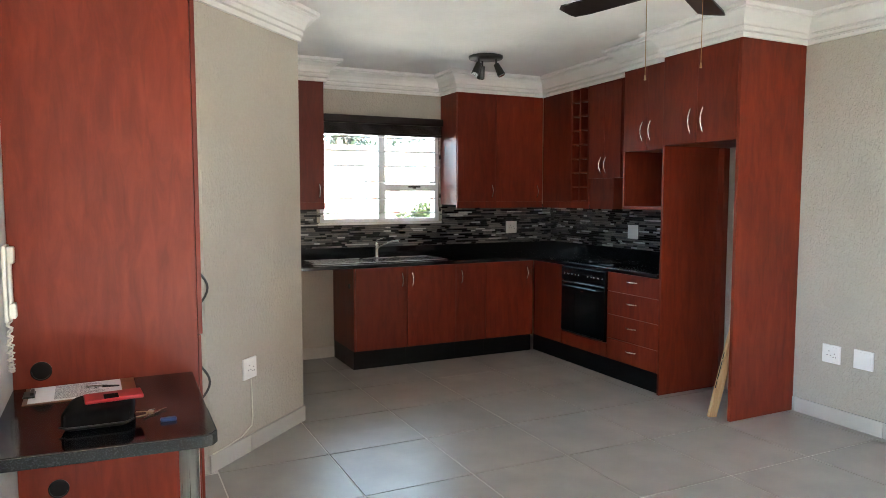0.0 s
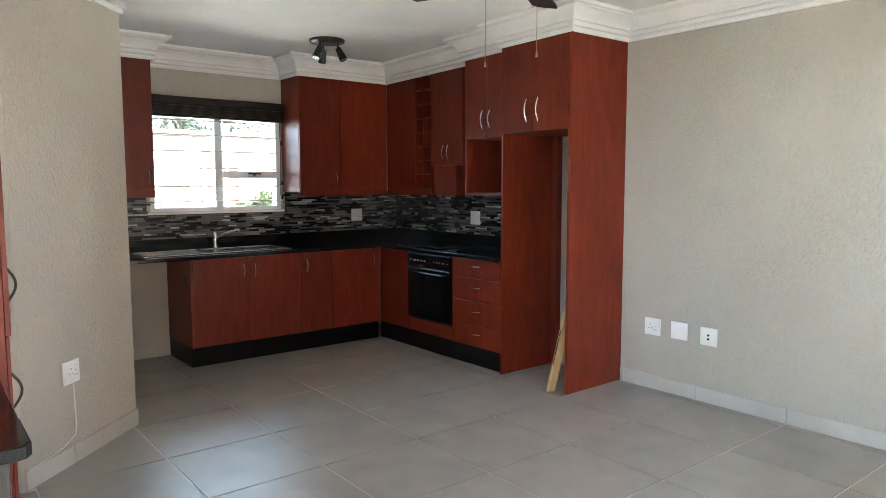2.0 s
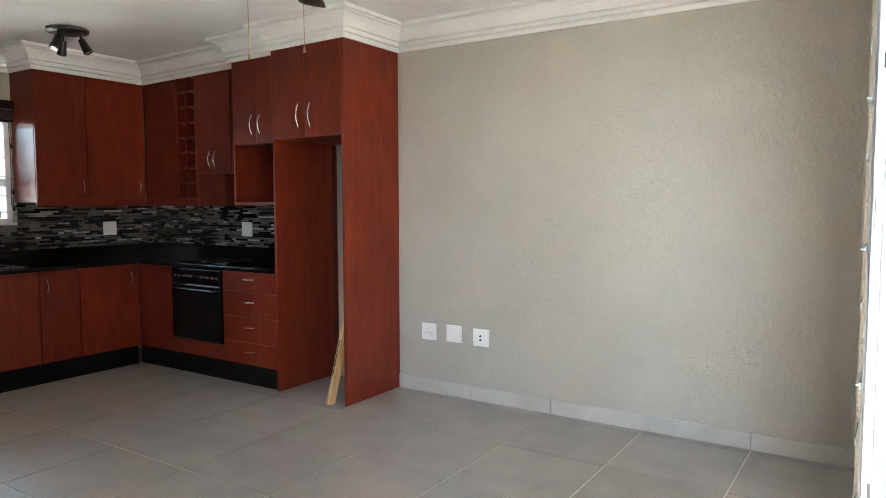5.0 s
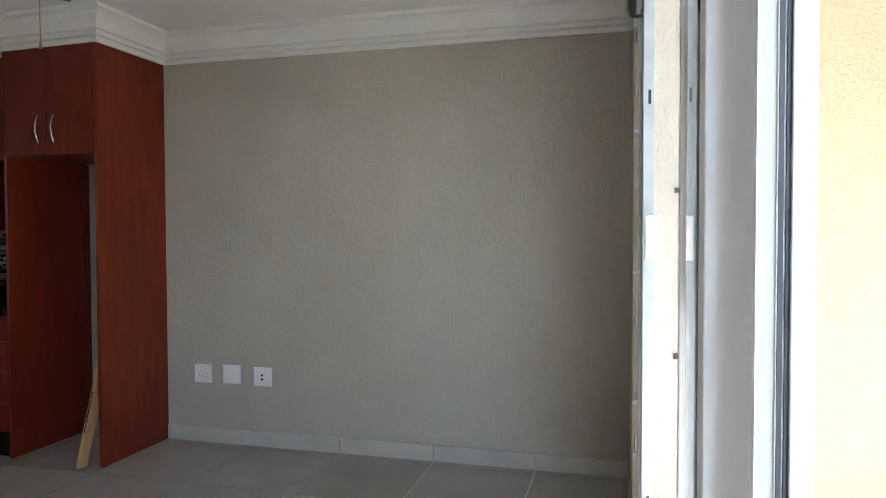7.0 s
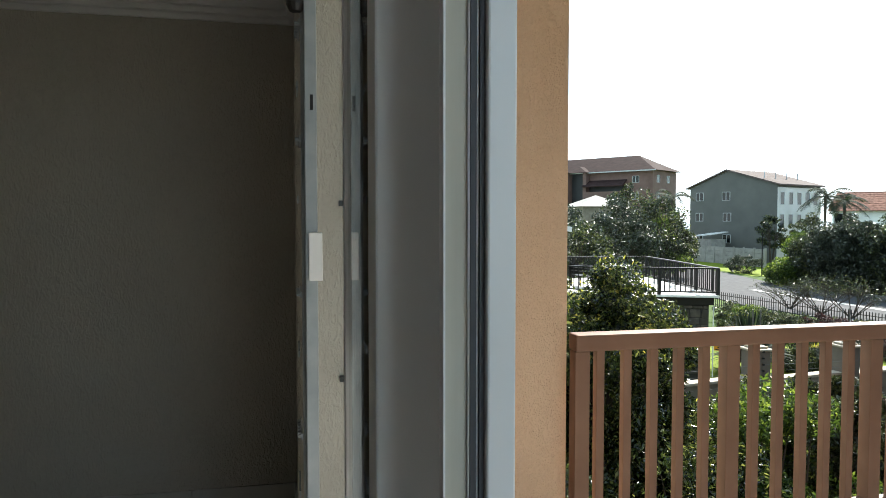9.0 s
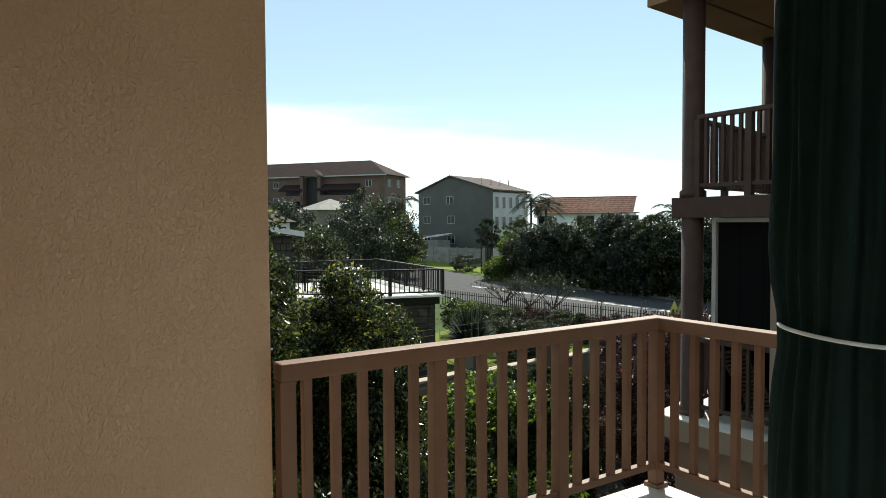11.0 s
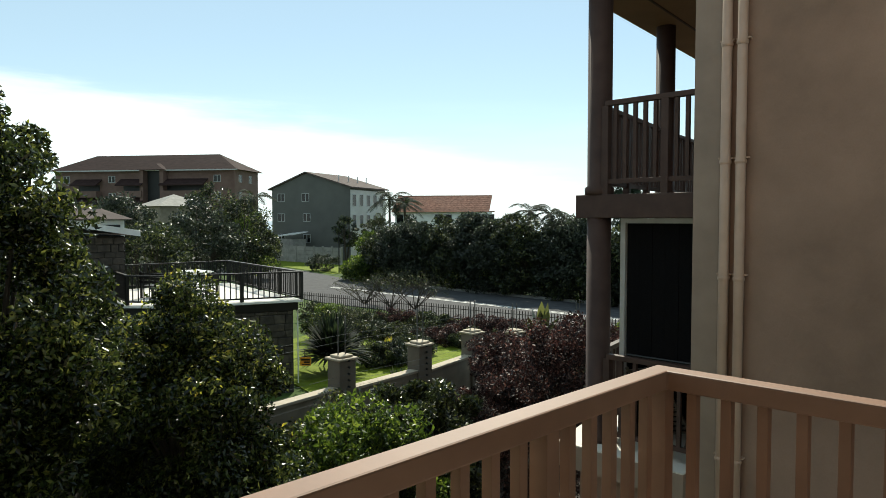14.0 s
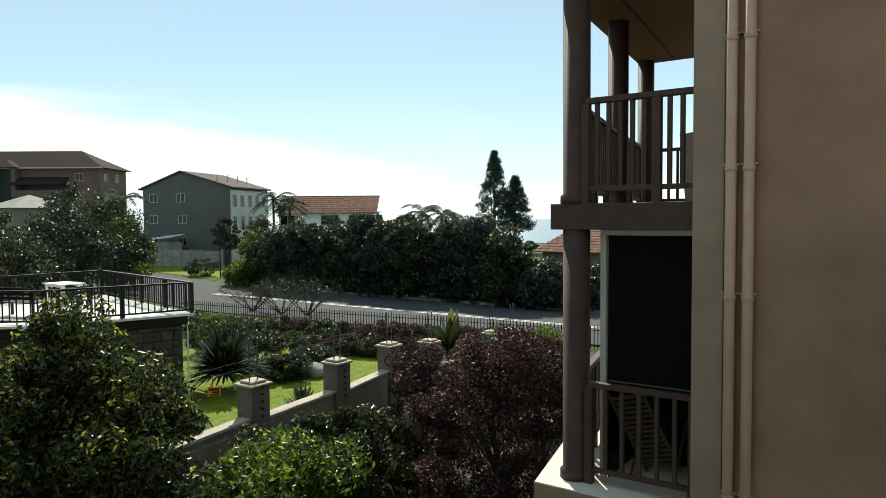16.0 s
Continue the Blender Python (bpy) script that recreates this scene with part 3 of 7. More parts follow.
for a, b in ((0.158, 0.328), (0.328, 0.520), (0.520, 0.705), (0.705, 0.858)):
    d = front_x(c, 3.782, 4.352, a, b, FX, "drawer_front")
    bow_handle(d, (FX, 4.06, (a + b) / 2 + 0.02), (0, 1, 0), 0.12, (-1, 0, 0))
child("plinth", box(FX + 0.035, FX + 0.05, 3.781, 4.352, 0, Z0 - 0.002), BLACKPVC, c)

# worktop: one L of granite with a sunk sink and hob
top = thing("worktop", (3.0, 5.5, 0.86), "polished black granite worktop with an upstand", "worktop")
child("slab", prism([(1.12, FY - 0.02), (FX - 0.02, FY - 0.02), (FX - 0.02, 3.782), (W - 0.002, 3.782), (W - 0.002, BACK - 0.002), (1.12, BACK - 0.002)], 0.860, 0.890, 0.003), GRANITE, top)
child("upstand", boxes((1.12, W - 0.002, BACK - 0.022, BACK - 0.002, 0.8905, 0.990), (W - 0.022, W - 0.002, 3.782, BACK - 0.0225, 0.8905, 0.990)), GRANITE, top)
sink = thing("sink", (2.15, 5.68, 0.89), "stainless steel sink with drainer let into granite", "sink")
bm = bmesh.new()
put_box(bm, 1.50, 2.72, 5.49, 5.515, 0.8905, 0.899, 0.003)
put_box(bm, 1.50, 2.72, 5.89, 5.915, 0.8905, 0.899, 0.003)
put_box(bm, 1.50, 1.525, 5.515, 5.89, 0.8905, 0.899, 0.003)
put_box(bm, 2.695, 2.72, 5.515, 5.89, 0.8905, 0.899, 0.003)
put_box(bm, 2.03, 2.06, 5.515, 5.89, 0.8905, 0.898, 0.002)
put_box(bm, 2.36, 2.385, 5.515, 5.89, 0.8905, 0.898, 0.002)
child("rim", bm, SINKSTEEL, sink)
child("drainer", boxes((1.525, 2.03, 5.515, 5.89, 0.8905, 0.8925), *[(1.55, 2.0, 5.54 + i * 0.045, 5.555 + i * 0.045, 0.8925, 0.8955) for i in range(8)]), SINKSTEEL, sink)
for a, b in ((2.06, 2.36), (2.385, 2.695)):
    child("bowl", boxes((a, b, 5.515, 5.89, 0.8905, 0.892)), SINKSTEEL, sink)
    child("waste", lathe([(0.04, 0.8922), (0.04, 0.8945), (0.028, 0.8945)], ((a + b) / 2, 5.7, 0), 16), CHROME, sink)
tap = thing("tap", (2.20, 5.86, 0.899), "chrome mixer tap with a swan spout on the sink", "tap")
child("body", lathe([(0.026, 0), (0.026, 0.01), (0.018, 0.02), (0.018, 0.10), (0.022, 0.11), (0.018, 0.14)], (2.20, 5.90, 0.899), 16), CHROME, tap, smooth=True)
child("spout", tube([(2.20, 5.90, 0.98), (2.26, 5.87, 1.02), (2.33, 5.83, 1.045), (2.37, 5.81, 1.05), (2.385, 5.80, 1.035)], 0.010, 10), CHROME, tap, smooth=True)
child("lever", tube([(2.20, 5.90, 1.035), (2.195, 5.88, 1.06), (2.25, 5.85, 1.075)], 0.006, 8), CHROME, tap, smooth=True)
hob = thing("hob", (3.87, 4.65, 0.89), "black glass electric hob let into the worktop", "hob")
child("glass_plate", box(3.64, 4.10, 4.38, 4.93, 0.8905, 0.897, 0.002), OVENGLASS, hob)
for x, y, r in ((3.75, 4.52, 0.09), (3.75, 4.79, 0.075), (3.98, 4.52, 0.075), (3.98, 4.79, 0.09)):
    child("hotplate", lathe([(r, 0.897), (r, 0.905), (r * 0.93, 0.909), (0.02, 0.909)], (x, y, 0), 24), OVENBLACK, hob)

# wall cupboards
U0, U1 = 1.345, 2.45
UY = 5.643
for x0, x1, hx in ((2.89, 3.30, 3.255), (3.30, 3.822, 3.757)):
    c = thing("wall_cabinet", ((x0 + x1) / 2, 5.82, U0), "cherry laminate wall cabinet under the cornice", "cabinet", "wall cabinets")
    child("carcass", box(x0, x1 - 0.001, UY + 0.019, BACK - 0.003, U0 + 0.03, U1), CHERRY if x0 == 2.89 else CHERRY_IN, c)
    door = front_y(c, x0, x1, U0 + 0.06, U1 - 0.01, UY)
    child("pelmet", box(x0, x1 - 0.001, UY + 0.003, UY + 0.02, U0, U0 + 0.058, 0.001), CHERRY, c)
    bow_handle(door, (hx, UY, 1.50), (0, 0, 1))
c = thing("wall_cabinet", (1.40, 5.82, U0), "cherry laminate wall cabinet beside the window", "cabinet", "wall cabinets")
child("carcass", box(1.115, 1.647, UY + 0.019, BACK - 0.003, U0 + 0.03, U1), CHERRY, c)
door = front_y(c, 1.2, 1.648, U0 + 0.06, U1 - 0.01, UY)
child("pelmet", box(1.115, 1.648, UY + 0.003, UY + 0.02, U0, U0 + 0.058, 0.001), CHERRY, c)
bow_handle(door, (1.60, UY, 1.50), (0, 0, 1))
UX = 3.823
c = thing("wall_cabinet", (4.0, 5.4, U0), "cherry laminate corner wall cabinet", "cabinet", "wall cabinets")
child("carcass", box(UX + 0.019, W - 0.003, 5.192, UY + 0.018, U0 + 0.03, U1), CHERRY_IN, c)
front_x(c, 5.192, UY - 0.003, U0 + 0.06, U1 - 0.01, UX)
child("pelmet", box(UX + 0.003, UX + 0.02, 4.935, UY - 0.003, U0, U0 + 0.058, 0.001), CHERRY, c)
rack = thing("wine_rack", (4.0, 5.06, U0), "cherry laminate wine rack of two columns of pigeonholes", "wine rack")
bm = bmesh.new()
put_box(bm, UX + 0.2, W - 0.003, 4.935, 5.190, U0 + 0.06, U1)
child("back_box", bm, CHERRY_IN, rack)
for y in (4.935, 5.055, 5.174):
    child("upright", box(UX, UX + 0.199, y, y + 0.016, U0 + 0.06, U1 - 0.01), CHERRY, rack)
for i in range(9):
    z = U0 + 0.06 + i * 0.126
    for y in (4.9515, 5.0715):
        child("shelf", box(UX + 0.004, UX + 0.199, y, y + 0.102, z, z + 0.014), CHERRY, rack)
c = thing("wall_cabinet", (4.0, 4.72, 1.6), "cherry laminate wall cabinet over the hob with two doors", "cabinet", "wall cabinets")
child("carcass", box(UX + 0.019, W - 0.003, 4.51, 4.933, 1.61, U1), CHERRY_IN, c)
door_a = front_x(c, 4.722, 4.933, 1.606, U1 - 0.01, UX)
door_b = front_x(c, 4.511, 4.722, 1.606, U1 - 0.01, UX)
bow_handle(door_a, (UX, 4.755, 1.72), (0, 0, 1), 0.14, (-1, 0, 0))
bow_handle(door_b, (UX, 4.69, 1.72), (0, 0, 1), 0.14, (-1, 0, 0))
child("lower_panel", box(UX + 0.024, UX + 0.04, 4.62, 4.933, U0, 1.608), CHERRY, c)
child("end_panel", box(UX + 0.041, W - 0.003, 4.62, 4.636, U0, 1.608), CHERRY, c)
MX = 3.673
c = thing("microwave_cabinet", (3.9, 4.04, U0), "cherry laminate cabinet with two doors over an open niche", "cabinet")
child("side_panel", box(MX + 0.019, W - 0.003, 4.288, 4.305, 1.355, U1, 0.001), CHERRY, c)
child("niche_floor", box(MX + 0.002, W - 0.003, 3.781, 4.304, 1.355, 1.375, 0.001), CHERRY, c)
child("niche_back", box(W - 0.02, W - 0.003, 3.781, 4.287, 1.376, 1.80), CHERRY_IN, c)
child("niche_edge", box(MX + 0.002, MX + 0.018, 4.288, 4.305, 1.376, 1.80), CHERRY, c)
child("upper_box", box(MX + 0.019, W - 0.003, 3.781, 4.287, 1.805, U1), CHERRY_IN, c)
door_a = front_x(c, 4.043, 4.305, 1.80, U1 - 0.01, MX)
door_b = front_x(c, 3.781, 4.043, 1.80, U1 - 0.01, MX)
bow_handle(door_a, (MX, 4.085, 1.945), (0, 0, 1), 0.15, (-1, 0, 0))
bow_handle(door_b, (MX, 4.0, 1.945), (0, 0, 1), 0.15, (-1, 0, 0))
c = thing("fridge_housing", (3.87, 3.44, 0), "tall cherry laminate fridge housing, empty, with cupboards above", "cabinet")
child("left_panel", box(FX, W - 0.003, 3.760, 3.7795, 0.002, U1, 0.001), CHERRY, c)
child("tall_end_panel", box(FX - 0.003, W - 0.003, 3.110, 3.134, 0.002, U1, 0.001), CHERRY, c)
child("back_batten", box(W - 0.06, W - 0.004, 3.705, 3.7595, 0.01, 1.81, 0.001), CHERRY_IN, c)
child("upper_box", box(FX + 0.019, W - 0.003, 3.135, 3.759, 1.815, U1), CHERRY_IN, c)
door_a = front_x(c, 3.463, 3.778, 1.812, U1 - 0.01, FX - 0.003)
door_b = front_x(c, 3.136, 3.463, 1.812, U1 - 0.01, FX - 0.003)
bow_handle(door_a, (FX - 0.003, 3.515, 1.965), (0, 0, 1), 0.17, (-1, 0, 0))
bow_handle(door_b, (FX - 0.003, 3.405, 1.965), (0, 0, 1), 0.17, (-1, 0, 0))
plank = thing("plank", (3.57, 3.2, 0), "rough pine plank leaning inside the fridge housing", "plank")
bm = box(-0.035, 0.035, -0.011, 0.011, 0, 0.63, 0.002)
bmesh.ops.rotate(bm, matrix=Matrix.Rotation(radians(8.2), 3, 'X') @ Matrix.Rotation(radians(8), 3, 'Y'), verts=bm.verts)
bmesh.ops.translate(bm, vec=(3.545, 3.232, 0.006), verts=bm.verts)
child("board", bm, PLANK, plank)
for i, (dz, w) in enumerate(((0.20, 0.05), (0.26, 0.07), (0.33, 0.06), (0.40, 0.045))):
    bm = box(-0.0362, -0.0354, -0.004, 0.003, dz, dz + w)
    bmesh.ops.rotate(bm, matrix=Matrix.Rotation(radians(8.2), 3, 'X') @ Matrix.Rotation(radians(8), 3, 'Y'), verts=bm.verts)
    bmesh.ops.translate(bm, vec=(3.545, 3.232, 0.006), verts=bm.verts)
    child("stamped_mark", bm, DARK, plank)


# ---- sockets ----
def wall_plate(place, normal_deg, kind, name, label):
    """A square plate on a wall; its face looks along normal_deg (clockwise from +y)."""
    t = thing(name, place, label, "socket", "wall plates")
    m = Matrix.Rotation(radians(180 - normal_deg), 4, 'Z')
    bits = [("plate", box(-0.062, 0.062, -0.012, 0.0, -0.06, 0.06, 0.004), WHITEPL), ("inset", box(-0.048, 0.048, -0.0145, -0.0122, -0.046, 0.046, 0.001), WHITEPL)]
    if kind == "socket":
        for x, z in ((-0.012, 0.018), (-0.024, -0.008), (0.0, -0.008), (0.026, 0.004), (0.034, -0.018), (0.018, -0.018)):
            bits.append(("pin_hole", rod((x, -0.0152, z), (x, -0.0147, z), 0.0035, seg=8), DARK))
        bits.append(("rocker", box(0.022, 0.040, -0.0175, -0.0147, 0.018, 0.042, 0.001), WHITEPL))
    if kind == "aerial":
        for z in (0.012, -0.014):
            bits.append(("aerial_jack", rod((0.0, -0.021, z), (0.0, -0.0147, z), 0.007, seg=10), DARK))
    if kind == "switch":
        bits.append(("rocker", box(-0.012, 0.012, -0.018, -0.0147, -0.02, 0.02, 0.001), WHITEPL))
    for n, bm, mat in bits:
        o = part(n, bm, mat, t)
        o.data.transform(m)
    return t


wall_plate((W, 2.843, 0.445), -90, "socket", "wall_socket", "white three-pin wall socket above the skirting")
wall_plate((W, 2.633, 0.449), -90, "blank", "blank_plate", "white blank cover plate on the plaster wall")
wall_plate((W, 2.413, 0.444), -90, "aerial", "aerial_socket", "white aerial socket plate on the plaster wall")
wall_plate((3.675, BACK - 0.012, 1.142), 180, "socket", "wall_socket", "white three-pin wall socket on the mosaic splashback")
wall_plate((W - 0.012, 4.72, 1.142), -90, "switch", "cooker_switch", "white cooker switch plate on the mosaic splashback")
wall_plate((0.697, 3.963, 0.483), 135, "socket", "wall_socket", "white three-pin wall socket on the angled wall")
lead = thing("lead", (0.744, 4.01, 0.02), "thin cream cable running down from the socket to the skirting", "cable")
n2 = Vector((0.707, -0.707, 0)) * 0.012
child("flex", tube([Vector(p) + n2 for p in ((0.70, 3.966, 0.42), (0.703, 3.969, 0.32), (0.706, 3.971, 0.20), (0.698, 3.963, 0.15), (0.63, 3.898, 0.115), (0.55, 3.821, 0.105), (0.45, 3.725, 0.102))], 0.004, 6), CREAMPL, lead)


# ---- desk corner ----
c = thing("tall_cupboard", (0.0, 3.3, 0), "tall cherry laminate cupboard with cable holes in its side", "cupboard")
child("side_panel", box(LEFT + 0.003, 0.316, 2.935, 2.955, 0.002, U1, 0.001), CHERRY, c)
child("carcass", box(LEFT + 0.003, 0.316, 2.956, 3.712, 0.002, U1), CHERRY_IN, c)
child("door", box(0.318, 0.336, 2.938, 3.70, 0.90, U1 - 0.01, 0.0015), CHERRY, c)
child("door", box(0.318, 0.330, 2.938, 3.70, 0.06, 0.895, 0.0015), CHERRY, c)
for z in (1.08, 0.68):
    child("handle", tube([(0.332 + 0.035 * math.sin(math.pi * k / 8), 3.0, z - 0.07 + 0.14 * k / 8) for k in range(9)], 0.005, 8), BLACKMETAL, c, "dark bow handle")
for x, z in ((-0.24, 0.81), (-0.20, 0.35)):
    g = child("cable_grommet", lathe([(0.036, 0), (0.036, 0.003), (0.031, 0.004), (0.031, 0.001), (0.002, 0.001)], (0, 0, 0), 24), [BLACKPVC], c, "black cable hole")
    g.data.transform(Matrix.Translation(c.location))
    g.data.transform(Matrix.Translation(Vector((x, 2.934, z)) - c.location) @ Matrix.Rotation(radians(90), 4, 'X'))
desk = thing("desk", (0, 2.5, 0), "black granite desk top on a steel leg", "desk")
child("desktop", prism([(LEFT + 0.002, 2.17), (0.235, 2.125), (0.262, 2.135), (0.278, 2.16), (0.292, 2.932), (LEFT + 0.002, 2.932)], 0.722, 0.750, 0.003), GRANITE, desk)
child("edge_band", prism([(LEFT + 0.004, 2.166), (0.235, 2.121), (0.265, 2.131), (0.282, 2.16), (0.284, 2.40), (0.270, 2.40), (0.262, 2.145), (0.235, 2.135), (LEFT + 0.004, 2.18)], 0.712, 0.7475, 0.001), GRANITE_EDGE, desk, "speckled granite front edge")
child("leg", lathe([(0.045, 0.0), (0.045, 0.008), (0.030, 0.012), (0.030, 0.700), (0.042, 0.704), (0.042, 0.7115)], (0.205, 2.22, 0), 20), STEEL, desk, "brushed steel tube leg", True)

cb = thing("clipboard", (-0.14, 2.74, 0.75), "brown clipboard holding a printed sheet", "clipboard")
rot = Matrix.Translation((-0.115, 2.80, 0.7505)) @ Matrix.Rotation(radians(1.5), 4, 'Z')


def laid(name, bm, mat, parent, label="", m=rot):
    o = part(name, bm, mat, parent, label)
    o.data.transform(Matrix.Translation(-parent.location) @ m)
    return o


laid("board", box(-0.17, 0.19, -0.115, 0.115, 0, 0.004, 0.001), BROWNBOARD, cb)
laid("sheet", box(-0.155, 0.142, -0.105, 0.105, 0.0042, 0.0052), PAPER, cb, "white printed sheet")
random.seed(3)
for i in range(26):
    y = 0.094 - i * 0.0072
    laid("text_line", box(-0.075 + 0.0, -0.075 + random.uniform(0.10, 0.185), y, y + 0.0022, 0.0053, 0.0055), INK, cb)
laid("clip", boxes((-0.172, -0.135, -0.04, 0.04, 0.0056, 0.012), (-0.150, -0.138, -0.03, 0.03, 0.012, 0.022), bevel=0.002), BLACKMETAL, cb, "dark metal spring clip")
pen = thing("pen", (-0.03, 2.80, 0.756), "ballpoint pen lying on the sheet", "pen")
child("barrel", rod((-0.09, 2.815, 0.762), (-0.035, 2.80, 0.762), 0.0045, seg=10), CHROME, pen)
child("grip", rod((-0.035, 2.80, 0.762), (0.02, 2.785, 0.762), 0.005, 0.003, seg=10), BLACKMETAL, pen)
case = thing("zip_case", (0.02, 2.49, 0.75), "black zipped fabric case on the desk", "case")
child("shell", prism([(-0.15, 2.33), (-0.13, 2.31), (0.03, 2.305), (0.055, 2.33), (0.065, 2.50), (0.04, 2.52), (-0.10, 2.52), (-0.125, 2.50)], 0.752, 0.812, 0.018), BLACKFABRIC, case, "", True)
child("zip", prism([(-0.153, 2.326), (-0.132, 2.307), (0.033, 2.302), (0.058, 2.33), (0.04, 2.34), (-0.13, 2.34)], 0.765, 0.769), BLACKMETAL, case)
ph = thing("phone_wallet", (0.02, 2.5, 0.813), "red leather phone wallet resting on a black case", "phone wallet")
pm = Matrix.Translation((0.0, 2.43, 0.813)) @ Matrix.Rotation(radians(4), 4, 'Z')
laid("cover", box(-0.085, 0.085, -0.045, 0.045, 0.0, 0.012, 0.003), REDLEATHER, ph, m=pm)
laid("strap", box(-0.03, 0.012, -0.047, 0.0, 0.0125, 0.0155, 0.001), BLACKFABRIC, ph, m=pm)
keys = thing("bunch_of_keys", (0.15, 2.45, 0.75), "bunch of keys with a blue fob on the desk", "keys")
child("ring", tube([(0.115 + 0.018 * math.cos(a), 2.43 + 0.018 * math.sin(a), 0.754) for a in [k * math.pi / 8 for k in range(16)]], 0.0018, 6, True), CHROME, keys)
child("fob", box(0.13, 0.178, 2.30, 2.322, 0.7505, 0.762, 0.004), BLUEPL, keys, "blue plastic fob")
for i, (a, mm) in enumerate(((200, BRASS), (235, CHROME), (40, CHROME), (160, BRASS))):
    bm = boxes((0.0, 0.02, -0.011, 0.011, 0.0, 0.002), (0.02, 0.055, -0.004, 0.004, 0.0, 0.002), bevel=0.0006)
    bmesh.ops.transform(bm, matrix=Matrix.Translation((0.115, 2.41, 0.751 + i * 0.002)) @ Matrix.Rotation(radians(a), 4, 'Z'), verts=bm.verts)
    child("key", bm, mm, keys)
ic = thing("intercom", (LEFT, 2.86, 1.15), "cream intercom handset with a coiled cord on the wall", "intercom")
child("base", box(LEFT + 0.001, LEFT + 0.014, 2.80, 2.92, 1.02, 1.29, 0.005), CREAMPL, ic)
child("handset", boxes((LEFT + 0.0145, LEFT + 0.026, 2.820, 2.862, 1.03, 1.285), (LEFT + 0.0145, LEFT + 0.036, 2.816, 2.866, 1.225, 1.285), (LEFT + 0.0145, LEFT + 0.036, 2.816, 2.866, 1.03, 1.085), bevel=0.005), CREAMPL, ic)
coil = [(LEFT + 0.012 + 0.009 * math.cos(k * 0.9), 2.84 + 0.012 * math.sin(k * 0.9) + 0.02 * math.sin(k / 60 * math.pi), 1.03 - 0.19 * math.sin(k / 120 * math.pi)) for k in range(121)]
child("coiled_cord", tube(coil, 0.003, 5), CREAMPL, ic)


# ---- ceiling fittings ----
SPOT_Z = CEILING - sag(4.98)
sp = thing("spotlight_bar", (2.81, 4.98, SPOT_Z), "black ceiling plate with three small spotlights, unlit", "ceiling light")
child("plate", lathe([(0.135, SPOT_Z - 0.022), (0.14, SPOT_Z - 0.012), (0.14, SPOT_Z)], (2.81, 4.98, 0), 28), BLACKMETAL, sp, smooth=True)
for a in (200, 320, 80):
    ca, sa = math.cos(radians(a)), math.sin(radians(a))
    x, y = 2.81 + 0.085 * ca, 4.98 + 0.085 * sa
    child("arm", rod((x, y, SPOT_Z - 0.02), (x, y, SPOT_Z - 0.07), 0.008, seg=8), BLACKMETAL, sp)
    h = child("spot_head", rod((x, y, SPOT_Z - 0.065), (x + 0.045 * ca, y + 0.045 * sa, SPOT_Z - 0.155), 0.022, 0.033, 14), BLACKMETAL, sp)
    child("lamp", rod((x + 0.044 * ca, y + 0.044 * sa, SPOT_Z - 0.152), (x + 0.048 * ca, y + 0.048 * sa, SPOT_Z - 0.160), 0.027, seg=14), CHROME, sp, "silver reflector lamp")
FAN = Vector((2.047, 2.08, 2.30))
fan = thing("ceiling_fan", (FAN.x, FAN.y, CEILING), "dark brown ceiling fan with pull cords, at rest", "ceiling fan")
child("canopy", lathe([(0.03, CEILING - 0.07), (0.06, CEILING - 0.03), (0.065, CEILING)], (FAN.x, FAN.y, 0), 20), BLACKMETAL, fan, smooth=True)
child("downrod", rod((FAN.x, FAN.y, 2.40), (FAN.x, FAN.y, CEILING - 0.05), 0.012), BLACKMETAL, fan)
child("motor", lathe([(0.05, 2.24), (0.09, 2.26), (0.11, 2.31), (0.11, 2.36), (0.08, 2.40), (0.03, 2.42)], (FAN.x, FAN.y, 0), 24), BLACKMETAL, fan, smooth=True)
FAN_ANGLE = 31.8
for i in range(5):
    a = FAN_ANGLE + 72 * i
    bm = prism([(0.14, -0.045), (0.20, -0.058), (0.50, -0.068), (0.575, -0.060), (0.585, -0.03), (0.585, 0.04), (0.56, 0.062), (0.20, 0.055), (0.14, 0.045)], -0.003, 0.003)
    put_box(bm, 0.07, 0.17, -0.018, 0.018, -0.006, -0.003)
    bmesh.ops.transform(bm, matrix=Matrix.Translation((FAN.x, FAN.y, 2.295)) @ Matrix.Rotation(radians(a), 4, 'Z') @ Matrix.Rotation(radians(11), 4, 'X'), verts=bm.verts)
    child("blade", bm, WENGE, fan)
for x, y, z in ((1.955, 2.170, 1.944), (2.104, 2.024, 1.98)):
    child("pull_cord", rod((x, y, 2.32), (x, y, z), 0.0015, seg=5), BRASS, fan)
    child("cord_knob", rod((x, y, z), (x, y, z - 0.02), 0.003, 0.005, seg=8), BRASS, fan)


